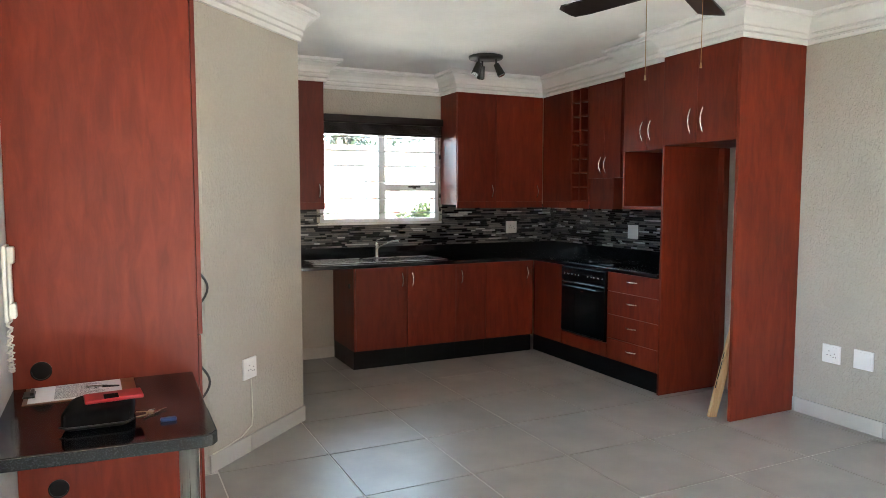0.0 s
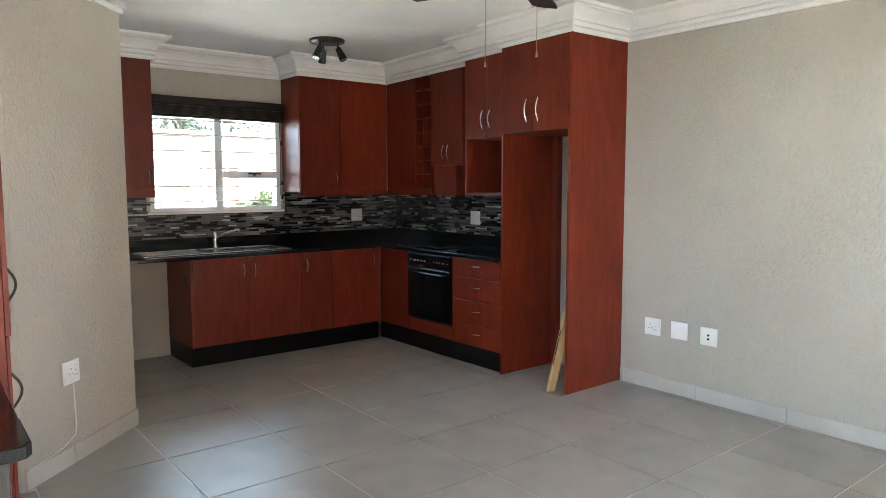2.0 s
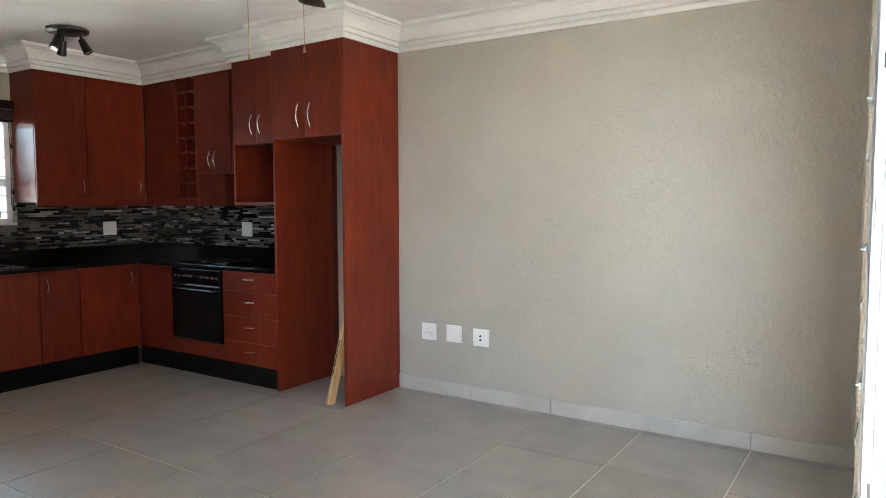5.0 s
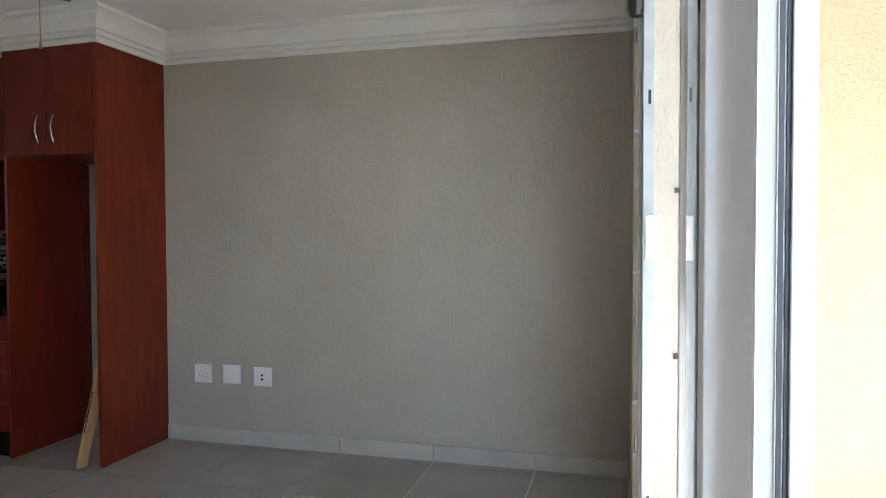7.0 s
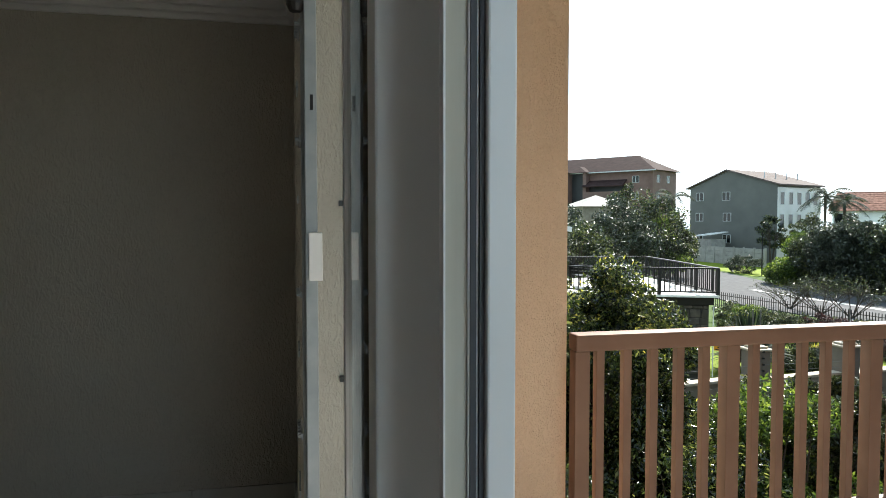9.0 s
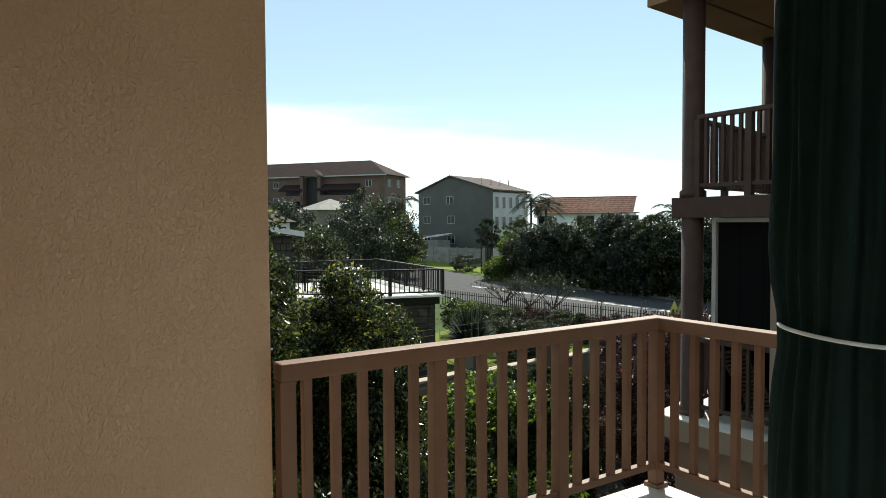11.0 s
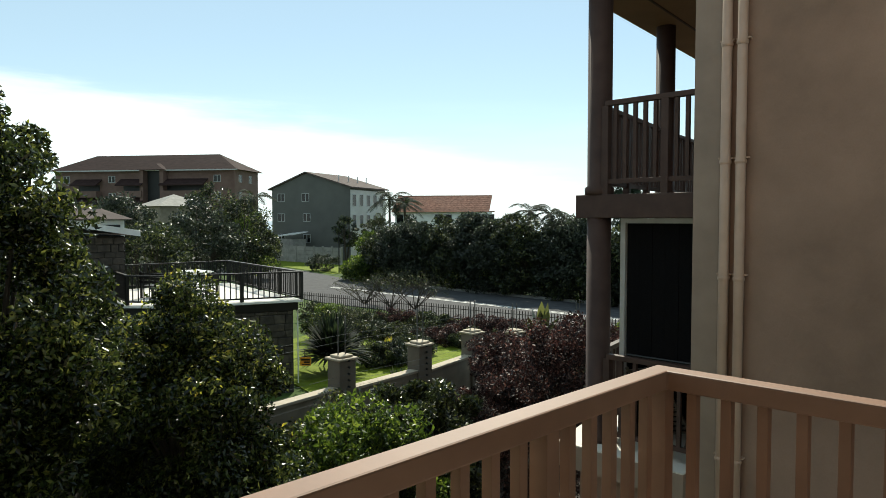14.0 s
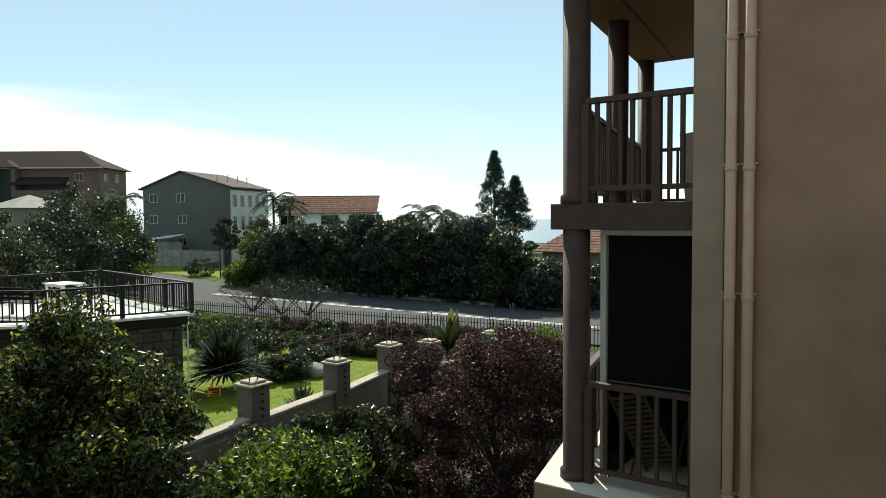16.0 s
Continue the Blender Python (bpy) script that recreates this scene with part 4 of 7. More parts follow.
# ---- sliding door and folded gate ----
sd = thing("sliding_door", (2.1, 0.04, 0), "white aluminium sliding door with its leaves pushed open", "door", kind="structure")
child("outer_stile", boxes((1.10, 1.13, -0.006, 0.019, 0.03, 2.28), bevel=0.002), ALU, sd)
child("gasket", boxes((1.108, 1.13, 0.0195, 0.0235, 0.03, 2.28), (1.112, 1.13, 0.0255, 0.0305, 0.03, 2.28)), ALUGREY, sd)
child("gasket_web", box(1.112, 1.13, 0.0237, 0.0253, 0.03, 2.28), ALU, sd)
child("brush_seal", box(1.118, 1.13, 0.0322, 0.0515, 0.03, 2.28), ALUBEIGE, sd)
child("seal_edge", boxes((1.114, 1.13, 0.0307, 0.0320, 0.03, 2.28), (1.114, 1.13, 0.0517, 0.0535, 0.03, 2.28)), ALU, sd)
child("outer_leaf_frame", boxes((1.13, 2.10, -0.004, 0.022, 0.03, 0.11), (1.13, 2.10, -0.004, 0.022, 2.20, 2.28), (2.05, 2.10, -0.004, 0.022, 0.11, 2.20), bevel=0.002), ALU, sd)
child("inner_stile", boxes((1.25, 1.32, 0.022, 0.095, 0.03, 2.28), bevel=0.003), ALU, sd)
child("inner_leaf_frame", boxes((1.32, 2.28, 0.032, 0.056, 0.03, 0.11), (1.32, 2.28, 0.032, 0.056, 2.20, 2.28), (2.235, 2.28, 0.032, 0.056, 0.11, 2.20), bevel=0.002), ALU, sd)
for a, b, y in ((1.131, 2.05, 0.006), (1.321, 2.235, 0.042)):
    g = child("pane", box(a, b, y, y + 0.006, 0.11, 2.20), GLASS, sd)
    g.visible_shadow = False
child("door_frame", boxes((-0.849, 3.129, -0.015, 0.10, 2.281, 2.318), (3.098, 3.129, -0.015, -0.005, 0.0, 2.28), (3.104, 3.129, 0.092, 0.098, 0.0, 2.28), (-0.848, -0.81, -0.015, 0.10, 0.0, 2.28), bevel=0.002), ALU, sd)
child("floor_track", boxes((-0.849, 3.129, -0.015, 0.10, -0.0035, 0.012), (-0.849, 3.129, 0.006, 0.012, 0.012, 0.028), (-0.849, 3.129, 0.042, 0.048, 0.012, 0.028)), ALU, sd)
child("catch_plate", box(3.09, 3.1115, 0.0, 0.016, 0.865, 0.885), BLACKMETAL, sd)
child("catch_plate", box(3.09, 3.1115, 0.0, 0.016, 1.512, 1.532), BLACKMETAL, sd)
child("reveal", box(3.112, 3.128, -0.005, 0.0915, 0.0, 2.28), WALL, sd, "cream plaster reveal")

gate = thing("security_gate", (3.0, 0.14, 0), "white folding security gate pushed together at the jamb", "gate")
for i in range(6):
    x = 2.90 + i * 0.036
    child("upright", boxes((x, x + 0.012, 0.118, 0.150, 0.02, 2.26), (x + 0.012, x + 0.015, 0.118, 0.128, 0.02, 2.26), bevel=0.001), GATE, gate)
for z in (0.25, 0.72, 1.2, 1.72, 2.1):
    child("lattice_link", boxes((2.895, 3.10, 0.152, 0.158, z, z + 0.022)), GATE, gate)
    child("lattice_link", boxes((2.905, 3.10, 0.160, 0.165, z - 0.2, z - 0.178)), GATE, gate)
    for i in range(6):
        child("rivet", rod((2.906 + i * 0.036, 0.158, z + 0.011), (2.906 + i * 0.036, 0.170, z + 0.011), 0.006, seg=8), GATE, gate)
child("lock_stile", box(2.862, 2.895, 0.100, 0.140, 0.02, 2.26, 0.003), GATE, gate)
child("lock_case", box(2.852, 2.862, 0.085, 0.13, 1.26, 1.42, 0.003), WHITEPL, gate, "white lock case")
for z in (1.30, 1.82, 0.35):
    child("lock_slot", box(2.8595, 2.8618, 0.112, 0.122, z, z + 0.05), DARK, gate)
child("top_roller", lathe([(0.02, 2.14), (0.03, 2.16), (0.03, 2.22), (0.015, 2.25)], (2.88, 0.165, 0), 12), BLACKMETAL, gate, "black nylon roller")
child("roller_bracket", box(2.87, 2.89, 0.135, 0.18, 2.25, 2.272), BLACKMETAL, gate)


# ---- balcony ----
BX, BY = 3.364, -3.335   # centre lines of the railing
setting("wall_balcony", box(3.426, 3.62, -1.008, -0.02, -4.3, 3.6), EXTWALL, "apricot textured plaster side wall of the balcony", "wall")
setting("wall_facade", boxes((3.13, 3.62, -0.0205, -0.019, -4.3, 3.6), (-4.0, -0.85, -0.2, -0.021, -0.17, 3.6), (-4.0, 3.425, -0.2, -0.021, -4.3, -0.17), (-0.85, 3.13, -0.12, -0.021, 2.33, 3.6)), EXTWALL, "apricot plaster outer wall round the sliding door", "wall")
balcony_floor = setting("balcony_floor", boxes((-4.0, 3.43, -3.40, -0.2, -0.30, -0.052), (-4.0, 3.425, -0.2, -0.021, -0.168, -0.052)), GROUT, "pale tiled balcony floor", "floor")
# out of view; added so the building shades the courtyard behind the kitchen
setting("unseen_upper_storey", boxes((-4.0, 4.6, -0.12, BACK + 0.2, 3.61, 6.6), (-4.3, 4.9, -0.45, BACK + 0.5, 6.61, 6.85)), EXTWALL, "unseen plain upper storey added to shade the courtyard", "wall")
# out of view; reach and white paint are set to steer sun and bounce
setting("unseen_balcony_ceiling", box(-0.6, 3.56, -3.25, -0.1205, 2.95, 3.15), CEIL, "unseen underside of the balcony above, sized to hold back the sun", "ceiling")

rail = thing("balcony_railing", (BX, BY, -0.05), "brown painted timber balcony railing with square balusters", "railing")
bm = prism([(BX - 0.045, -1.01), (BX + 0.045, -1.01), (BX + 0.045, BY - 0.045), (-3.99, BY - 0.045), (-3.99, BY + 0.045), (BX - 0.045, BY + 0.045)], 0.890, 0.964, 0.008)
child("handrail", bm, RAIL, rail)
child("bottom_rail", prism([(BX - 0.022, -1.01), (BX + 0.022, -1.01), (BX + 0.022, BY - 0.022), (-3.99, BY - 0.022), (-3.99, BY + 0.022), (BX - 0.022, BY + 0.022)], 0.065, 0.105, 0.003), RAIL, rail)
post_data = mesh_of("post", boxes((-0.034, 0.034, -0.034, 0.034, -0.052, 0.889), (-0.05, 0.05, -0.05, 0.05, -0.052, -0.025), bevel=0.003), RAIL)
bal_data = mesh_of("baluster", box(-0.019, 0.019, -0.019, 0.019, 0.106, 0.889, 0.002), RAIL)


def hang(name, data, x, y, parent):
    o = new(name, data)
    o.parent = parent
    o.location = Vector((x, y, 0)) - parent.location
    return o


STEP = 0.1295
PITCH = 0.776
for k in range(4):
    yy = BY + PITCH * k
    if k < 3:
        hang("post", post_data, BX, yy, rail)
    else:
        hang("post", post_data, BX, -1.045, rail)
    if k < 3:
        for i in range(1, 6):
            hang("baluster", bal_data, BX, yy + STEP * i, rail)
for k in range(0, 8):
    xx = BX - STEP * 7 * k
    if k:
        hang("post", post_data, xx, BY, rail)
    for i in range(1, 7):
        hang("baluster", bal_data, xx - STEP * i, BY, rail)

# gathered canvas drop, tied with a cord
cv = thing("canvas_blind", (1.695, -2.09, -0.05), "dark green canvas drop blind gathered and tied with white cord", "blind")
bm = bmesh.new()
rings = []
rnd = random.Random(5)
folds = [rnd.uniform(0, 6.28) for _ in range(5)]
for i in range(31):
    z = -0.046 + i * 0.0998
    tie = 1 - 0.13 * math.exp(-((z - 1.20) / 0.14) ** 2)
    ring = []
    for k in range(120):
        a = 2 * math.pi * k / 120
        r = 0.165 * tie * (1 + 0.10 * math.sin(5 * a + folds[0] + z * 0.9) + 0.06 * math.sin(9 * a + folds[1] - z * 1.4) + 0.05 * math.sin(17 * a + folds[2] + 1.6 * math.sin(z * 2.3)) + 0.03 * math.sin(31 * a + folds[3] + 2.2 * math.sin(z * 1.7 + 1)) + 0.02 * math.sin(z * 9 + 3 * a))
        ring.append(bm.verts.new((1.695 + r * math.cos(a), -2.09 + r * math.sin(a), z)))
    rings.append(ring)
for a, b in zip(rings, rings[1:]):
    for k in range(120):
        bm.faces.new((a[k], a[(k + 1) % 120], b[(k + 1) % 120], b[k]))
bm.faces.new(rings[0][::-1])
bm.faces.new(rings[-1])
child("canvas", bm, CANVAS, cv, "", True)
child("tie", tube([(1.695 + 0.17 * math.cos(a), -2.09 + 0.17 * math.sin(a), 1.20 + 0.02 * math.sin(a + 1)) for a in [k * math.pi / 16 for k in range(32)]], 0.006, 6, True), CORD, cv, "white cord")


# ---- outside: ground, road, sea ----
GROUND = -4.3
GRASS = surface("grass_ground", (0.030, 0.055, 0.012), (0.075, 0.115, 0.028), 0.9, 1.2, bump_scale=14, bump_strength=0.6, bump_dist=0.05, spec=0.1)
LAWN = surface("lawn_grass", (0.10, 0.14, 0.010), (0.19, 0.235, 0.024), 0.85, 3.0, bump_scale=60, bump_strength=0.5, bump_dist=0.03, spec=0.08)
SOIL = surface("dark_soil", (0.018, 0.014, 0.010), (0.045, 0.034, 0.024), 0.95, 3, bump_scale=18, bump_strength=0.6, bump_dist=0.04)
ASPHALT = surface("asphalt", (0.060, 0.060, 0.064), (0.095, 0.095, 0.10), 0.9, 2.5, bump_scale=60, bump_strength=0.2, spec=0.12)
KERB = surface("concrete_kerb", (0.17, 0.165, 0.15), (0.26, 0.25, 0.23), 0.85, 3)
ROADPAINT = surface("road_paint", (0.55, 0.55, 0.53), (0.68, 0.68, 0.66), 0.7, 4)
WATER = surface("sea_water", (0.03, 0.10, 0.15), (0.05, 0.13, 0.19), 0.35, 0.02, spec=0.5)
CONCRETE = surface("weathered_concrete", (0.20, 0.19, 0.17), (0.30, 0.285, 0.26), 0.85, 1.6, bump_scale=20, bump_strength=0.2, vary=0.08)
CREAMWALL = surface("cream_render", (0.17, 0.14, 0.10), (0.25, 0.21, 0.155), 0.8, 2.0, bump_scale=24, bump_strength=0.25)
COPING = surface("pale_coping", (0.58, 0.54, 0.47), (0.66, 0.62, 0.55), 0.8, 4)
COPINGTAN = surface("tan_coping", (0.34, 0.285, 0.21), (0.43, 0.365, 0.28), 0.85, 4)
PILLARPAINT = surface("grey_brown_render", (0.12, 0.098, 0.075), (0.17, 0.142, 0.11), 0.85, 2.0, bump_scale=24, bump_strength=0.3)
STONE = surface("dark_fieldstone", (0.024, 0.019, 0.015), (0.070, 0.056, 0.044), 0.85, 4, bump_scale=16, bump_strength=0.5, bump_dist=0.02, vary=0.35)
MORTAR = surface("dark_mortar", (0.014, 0.012, 0.010), (0.026, 0.022, 0.018), 0.9, 9)
BARK = surface("bark", (0.035, 0.026, 0.018), (0.075, 0.058, 0.042), 0.9, 14, (1, 1, 0.3), bump_scale=30, bump_strength=0.6)
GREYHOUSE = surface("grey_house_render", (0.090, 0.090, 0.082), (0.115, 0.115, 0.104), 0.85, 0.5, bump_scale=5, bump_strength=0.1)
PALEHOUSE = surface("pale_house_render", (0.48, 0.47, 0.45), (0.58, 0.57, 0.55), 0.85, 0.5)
BROWNHOUSE = surface("brown_brick_far", (0.12, 0.070, 0.056), (0.165, 0.10, 0.082), 0.85, 0.8, bump_scale=9, bump_strength=0.2)
BROWNROOF = surface("brown_roof_tiles", (0.030, 0.018, 0.017), (0.052, 0.031, 0.029), 0.95, 1.0, (1, 1, 4), bump_scale=9, bump_strength=0.4, spec=0.1)
GREYROOF = surface("grey_brown_roof_tiles", (0.085, 0.066, 0.062), (0.13, 0.102, 0.095), 0.9, 1.0, (1, 1, 4), bump_scale=9, bump_strength=0.4, spec=0.1)
REDROOF = surface("terracotta_roof_tiles", (0.125, 0.057, 0.041), (0.25, 0.122, 0.088), 0.9, 3.2, (1, 1, 2), vary=0.12, spec=0.1, lo=0.4, hi=0.6)
WINFRAME = surface("white_window_frame", (0.36, 0.36, 0.35), (0.46, 0.46, 0.45), 0.5, 3)
WHITEHOUSE = surface("white_house_paint", (0.72, 0.71, 0.69), (0.80, 0.79, 0.77), 0.8, 1.0)
DECKTILE = surface("pale_deck_tile", (0.55, 0.52, 0.48), (0.64, 0.61, 0.56), 0.7, 2.0, vary=0.06)
DARKRAIL = surface("black_brown_rail", (0.006, 0.005, 0.004), (0.011, 0.009, 0.008), 0.5, 4, spec=0.25)
FASCIA = surface("pale_fascia", (0.55, 0.54, 0.52), (0.65, 0.64, 0.62), 0.6, 3)
SIGN = surface("yellow_orange_sign", (0.75, 0.33, 0.02), (0.80, 0.38, 0.03), 0.5, 9)
WIRE = surface("galvanised_wire", (0.12, 0.12, 0.12), (0.18, 0.18, 0.18), 0.5, 9, metal=1.0)

setting("ground", box(-70, 250, -150, 90, GROUND - 0.4, GROUND), GRASS, "grass and planted ground around the houses", "ground")
setting("sea", box(-1500, 3500, -4500, -120, GROUND - 5.2, GROUND - 5.0), WATER, "pale blue sea to the horizon", "sea")
setting("garden_bed", prism([(-8, -3.5), (12.6, -3.5), (13.2, -9.2), (14.2, -16), (16, -30), (6, -30), (-8, -30)], GROUND + 0.002, GROUND + 0.03), SOIL, "dark soil bed between the buildings", "ground")
setting("lawn", prism([(13.5, -10.2), (21.0, -14.0), (29.0, -16.0), (32, -22.8), (17.5, -27.2)], GROUND + 0.004, GROUND + 0.05), LAWN, "mown green lawn", "lawn")
setting("road", prism([(-30, -32.5), (18, -31.2), (42, -29.2), (54, -31.5), (66, -36), (110, -46), (112, -54), (66, -45.0), (52, -41.2), (-30, -41.6)], GROUND + 0.005, GROUND + 0.06), ASPHALT, "grey asphalt road in sun and tree shade", "road")
setting("road_marking", boxes((-20, 50, -36.1, -35.95, GROUND + 0.062, GROUND + 0.068), (-20, 50, -36.45, -36.33, GROUND + 0.062, GROUND + 0.068)), ROADPAINT, "white centre lines on the road", "road marking")
setting("kerb", boxes((-30, 52, -41.9, -41.6, GROUND, GROUND + 0.2)), KERB, "concrete kerb along the road", "kerb")
setting("verge", prism([(62, -45.2), (112, -55), (112, -75), (60, -60)], GROUND + 0.004, GROUND + 0.04), LAWN, "green grass verge", "verge")


# ---- plants ----
def leaf_cloud(points, size, rng, aspect=0.42, droop=0.25):
    """One pointed, folded leaf (four triangles) at each point."""
    n = len(points)
    axis = rng.normal(size=(n, 3))
    axis[:, 2] -= droop
    axis /= np.linalg.norm(axis, axis=1)[:, None]
    side = np.cross(axis, rng.normal(size=(n, 3)))
    side /= np.linalg.norm(side, axis=1)[:, None] + 1e-9
    nor = np.cross(axis, side)
    s = size * rng.uniform(0.6, 1.25, n)[:, None]
    w = s * aspect * 0.5
    base, tip = points - axis * s * 0.5, points + axis * s * 0.5
    left, right = points + side * w + nor * w * 0.35, points - side * w + nor * w * 0.35
    verts = np.stack([base, left, tip, right], 1).reshape(-1, 3)
    i = np.arange(n) * 4
    faces = np.stack([np.stack([i, i + 1, i + 2], 1), np.stack([i, i + 2, i + 3], 1)], 1).reshape(-1, 3)
    return verts, faces


def tri_mesh(name, verts, faces, material):
    me = bpy.data.meshes.new(name)
    me.vertices.add(len(verts))
    me.vertices.foreach_set("co", np.asarray(verts, np.float32).ravel())
    me.loops.add(len(faces) * 3)
    me.loops.foreach_set("vertex_index", np.asarray(faces, np.int32).ravel())
    me.polygons.add(len(faces))
    me.polygons.foreach_set("loop_start", np.arange(len(faces), dtype=np.int32) * 3)
    me.update(calc_edges=True)
    me.validate()
    me.materials.append(material)
    return me


def crown_points(centre, radii, n, rng, clumps, clump_r, low=-0.95):
    """Leaves in clumps spread over an uneven dome, thinner inside."""
    c = rng.normal(size=(clumps, 3))
    c /= np.linalg.norm(c, axis=1)[:, None]
    c[:, 2] = np.where(c[:, 2] < low, -c[:, 2], c[:, 2])
    rad = rng.uniform(0.45, 1.0, clumps) ** 0.6 * rng.uniform(0.82, 1.12, clumps)
    c = c * rad[:, None] * np.array(radii)
    pick = rng.integers(0, clumps, n)
    d = rng.normal(size=(n, 3))
    d /= np.linalg.norm(d, axis=1)[:, None]
    rr = clump_r * rng.uniform(0.6, 1.3, clumps)[pick] * rng.uniform(0.25, 1.0, n) ** 0.45
    p = c[pick] + d * rr[:, None] * np.array([1, 1, 0.75])
    return p + np.array(centre), c + np.array(centre)


def tree(name, label, category, centre, radii, leaves, size, material, seed, base=None, clumps=70, clump_r=0.35, trunks=3, group="", aspect=0.42, tips=None):
    """A tree or shrub: tapered trunks, limbs to the clumps, and a crown of single leaves."""
    rng = np.random.default_rng(seed)
    bx, by = (base or centre)[:2]
    t = thing(name, (bx, by, GROUND), label, category, group)
    pts, cl = crown_points(centre, radii, leaves, rng, clumps, clump_r)
    bm = bmesh.new()
    hub = []
    for k in range(trunks):
        a = 2 * math.pi * k / trunks + seed
        foot = Vector((bx + 0.12 * math.cos(a), by + 0.12 * math.sin(a), GROUND))
        knee = Vector((bx * 0.4 + centre[0] * 0.6 + radii[0] * 0.22 * math.cos(a), by * 0.4 + centre[1] * 0.6 + radii[1] * 0.22 * math.sin(a), centre[2] - radii[2] * 0.35))
        r = 0.018 * (centre[2] + radii[2] - GROUND) + 0.01
        put_rod(bm, foot, knee, r, r * 0.6, 7)
        hub.append((knee, r * 0.6))
    for q in cl[:min(len(cl), 36)]:
        q = Vector(q)
        h, r = min(hub, key=lambda hh: (hh[0] - q).length)
        mid = h.lerp(q, 0.5) + Vector((0, 0, 0.06 * (q - h).length))
        put_rod(bm, h, mid, r * 0.6, r * 0.35, 5)
        put_rod(bm, mid, q, r * 0.35, r * 0.1, 5)
    child("trunk", bm, BARK, t)
    me = tri_mesh("crown", *leaf_cloud(pts - np.array(t.location), size, rng, aspect), material)
    o = new("crown", me)
    o.parent = t
    if tips:
        high = cl[cl[:, 2] > centre[2] + radii[2] * 0.25]
        if len(high):
            pick = rng.integers(0, len(high), tips[1])
            p2 = high[pick] + rng.normal(size=(tips[1], 3)) * clump_r * 0.30 + np.array([0, 0, clump_r * 0.35])
            o2 = new("young_growth", tri_mesh("young_growth", *leaf_cloud(p2 - np.array(t.location), size * 0.95, rng, aspect), tips[0]))
            o2.parent = t
            tagged(o2, kind="stuff")
            tagged(o2, "yellow-green young leaves")
    return t


LEAF_DARK = leaf_mat("glossy_dark_leaf", (0.005, 0.009, 0.003), (0.034, 0.054, 0.014), (0.17, 0.19, 0.050), 0.25, 0.38)
LEAF_MID = leaf_mat("mid_green_leaf", (0.006, 0.010, 0.004), (0.026, 0.040, 0.013), (0.12, 0.135, 0.045), 0.33, 0.36)
LEAF_BRIGHT = leaf_mat("bright_green_leaf", (0.018, 0.040, 0.006), (0.075, 0.13, 0.018), (0.20, 0.27, 0.045), 0.4, 0.5)
LEAF_YELLOW = leaf_mat("young_yellow_leaf", (0.14, 0.17, 0.022), (0.28, 0.28, 0.035), (0.42, 0.34, 0.06), 0.4, 0.55)
LEAF_PURPLE = leaf_mat("purple_leaf", (0.009, 0.005, 0.005), (0.034, 0.016, 0.015), (0.13, 0.066, 0.052), 0.58, 0.40)
LEAF_GREY = leaf_mat("grey_green_leaf", (0.009, 0.014, 0.008), (0.028, 0.039, 0.022), (0.085, 0.10, 0.062), 0.42, 0.28)
LEAF_DEEP = leaf_mat("deep_green_strap_leaf", (0.006, 0.011, 0.006), (0.018, 0.030, 0.014), (0.05, 0.07, 0.03), 0.9, 0.3)
LEAF_PINE = leaf_mat("pine_needles", (0.012, 0.026, 0.014), (0.022, 0.042, 0.022), (0.035, 0.06, 0.03), 0.6, 0.15)

# near the balcony
tree("tree", "dense glossy dark green tree with small leaves", "tree", (11.6, -2.7, 0.2), (1.75, 1.4, 2.6), 130000, 0.092, LEAF_DARK, 1, clumps=230, clump_r=0.42, tips=(LEAF_YELLOW, 160))
tree("shrub", "large glossy green shrub with yellow young shoots", "shrub", (11.8, -5.35, -1.65), (1.85, 1.2, 2.2), 90000, 0.09, LEAF_DARK, 2, clumps=150, clump_r=0.38, tips=(LEAF_YELLOW, 1300))
tree("shrub", "large dark green shrub below the balcony", "shrub", (9.6, -5.2, -3.2), (2.2, 1.7, 1.9), 26000, 0.09, LEAF_DARK, 3, clumps=90, clump_r=0.4)
tree("shrub", "bright fresh green shrub below the balcony", "shrub", (10.2, -7.6, -2.75), (1.5, 1.15, 1.45), 22000, 0.105, LEAF_BRIGHT, 4, clumps=46, clump_r=0.42)
tree("shrub", "mid green shrub beside a boundary wall", "shrub", (11.0, -9.3, -2.7), (1.35, 1.3, 1.55), 26000, 0.11, LEAF_MID, 5, clumps=60, clump_r=0.3)
tree("shrub", "rounded shrub with dark purple leaves", "shrub", (9.3, -11.8, -2.3), (1.9, 2.05, 1.9), 84000, 0.075, LEAF_PURPLE, 6, clumps=220, clump_r=0.34)
tree("shrub", "small light green shrub behind a purple one", "shrub", (12.11, -18.08, -2.35), (1.25, 1.25, 1.35), 15000, 0.09, LEAF_BRIGHT, 7, clumps=50, clump_r=0.32)
tree("shrub", "dense dark green shrub against a boundary wall", "shrub", (11.9, -7.6, -2.9), (1.1, 1.1, 1.2), 20000, 0.085, LEAF_MID, 9, clumps=70, clump_r=0.32, tips=(LEAF_YELLOW, 300))
tree("shrub", "mid green shrub at the foot of the boundary wall", "shrub", (12.1, -10.5, -3.15), (0.95, 1.15, 1.15), 17000, 0.085, LEAF_MID, 10, clumps=60, clump_r=0.3)
tree("shrub", "low dark shrub at the foot of the wall", "shrub", (7.6, -6.6, -3.6), (1.3, 1.1, 0.9), 9000, 0.09, LEAF_DARK, 8, clumps=40, clump_r=0.3)
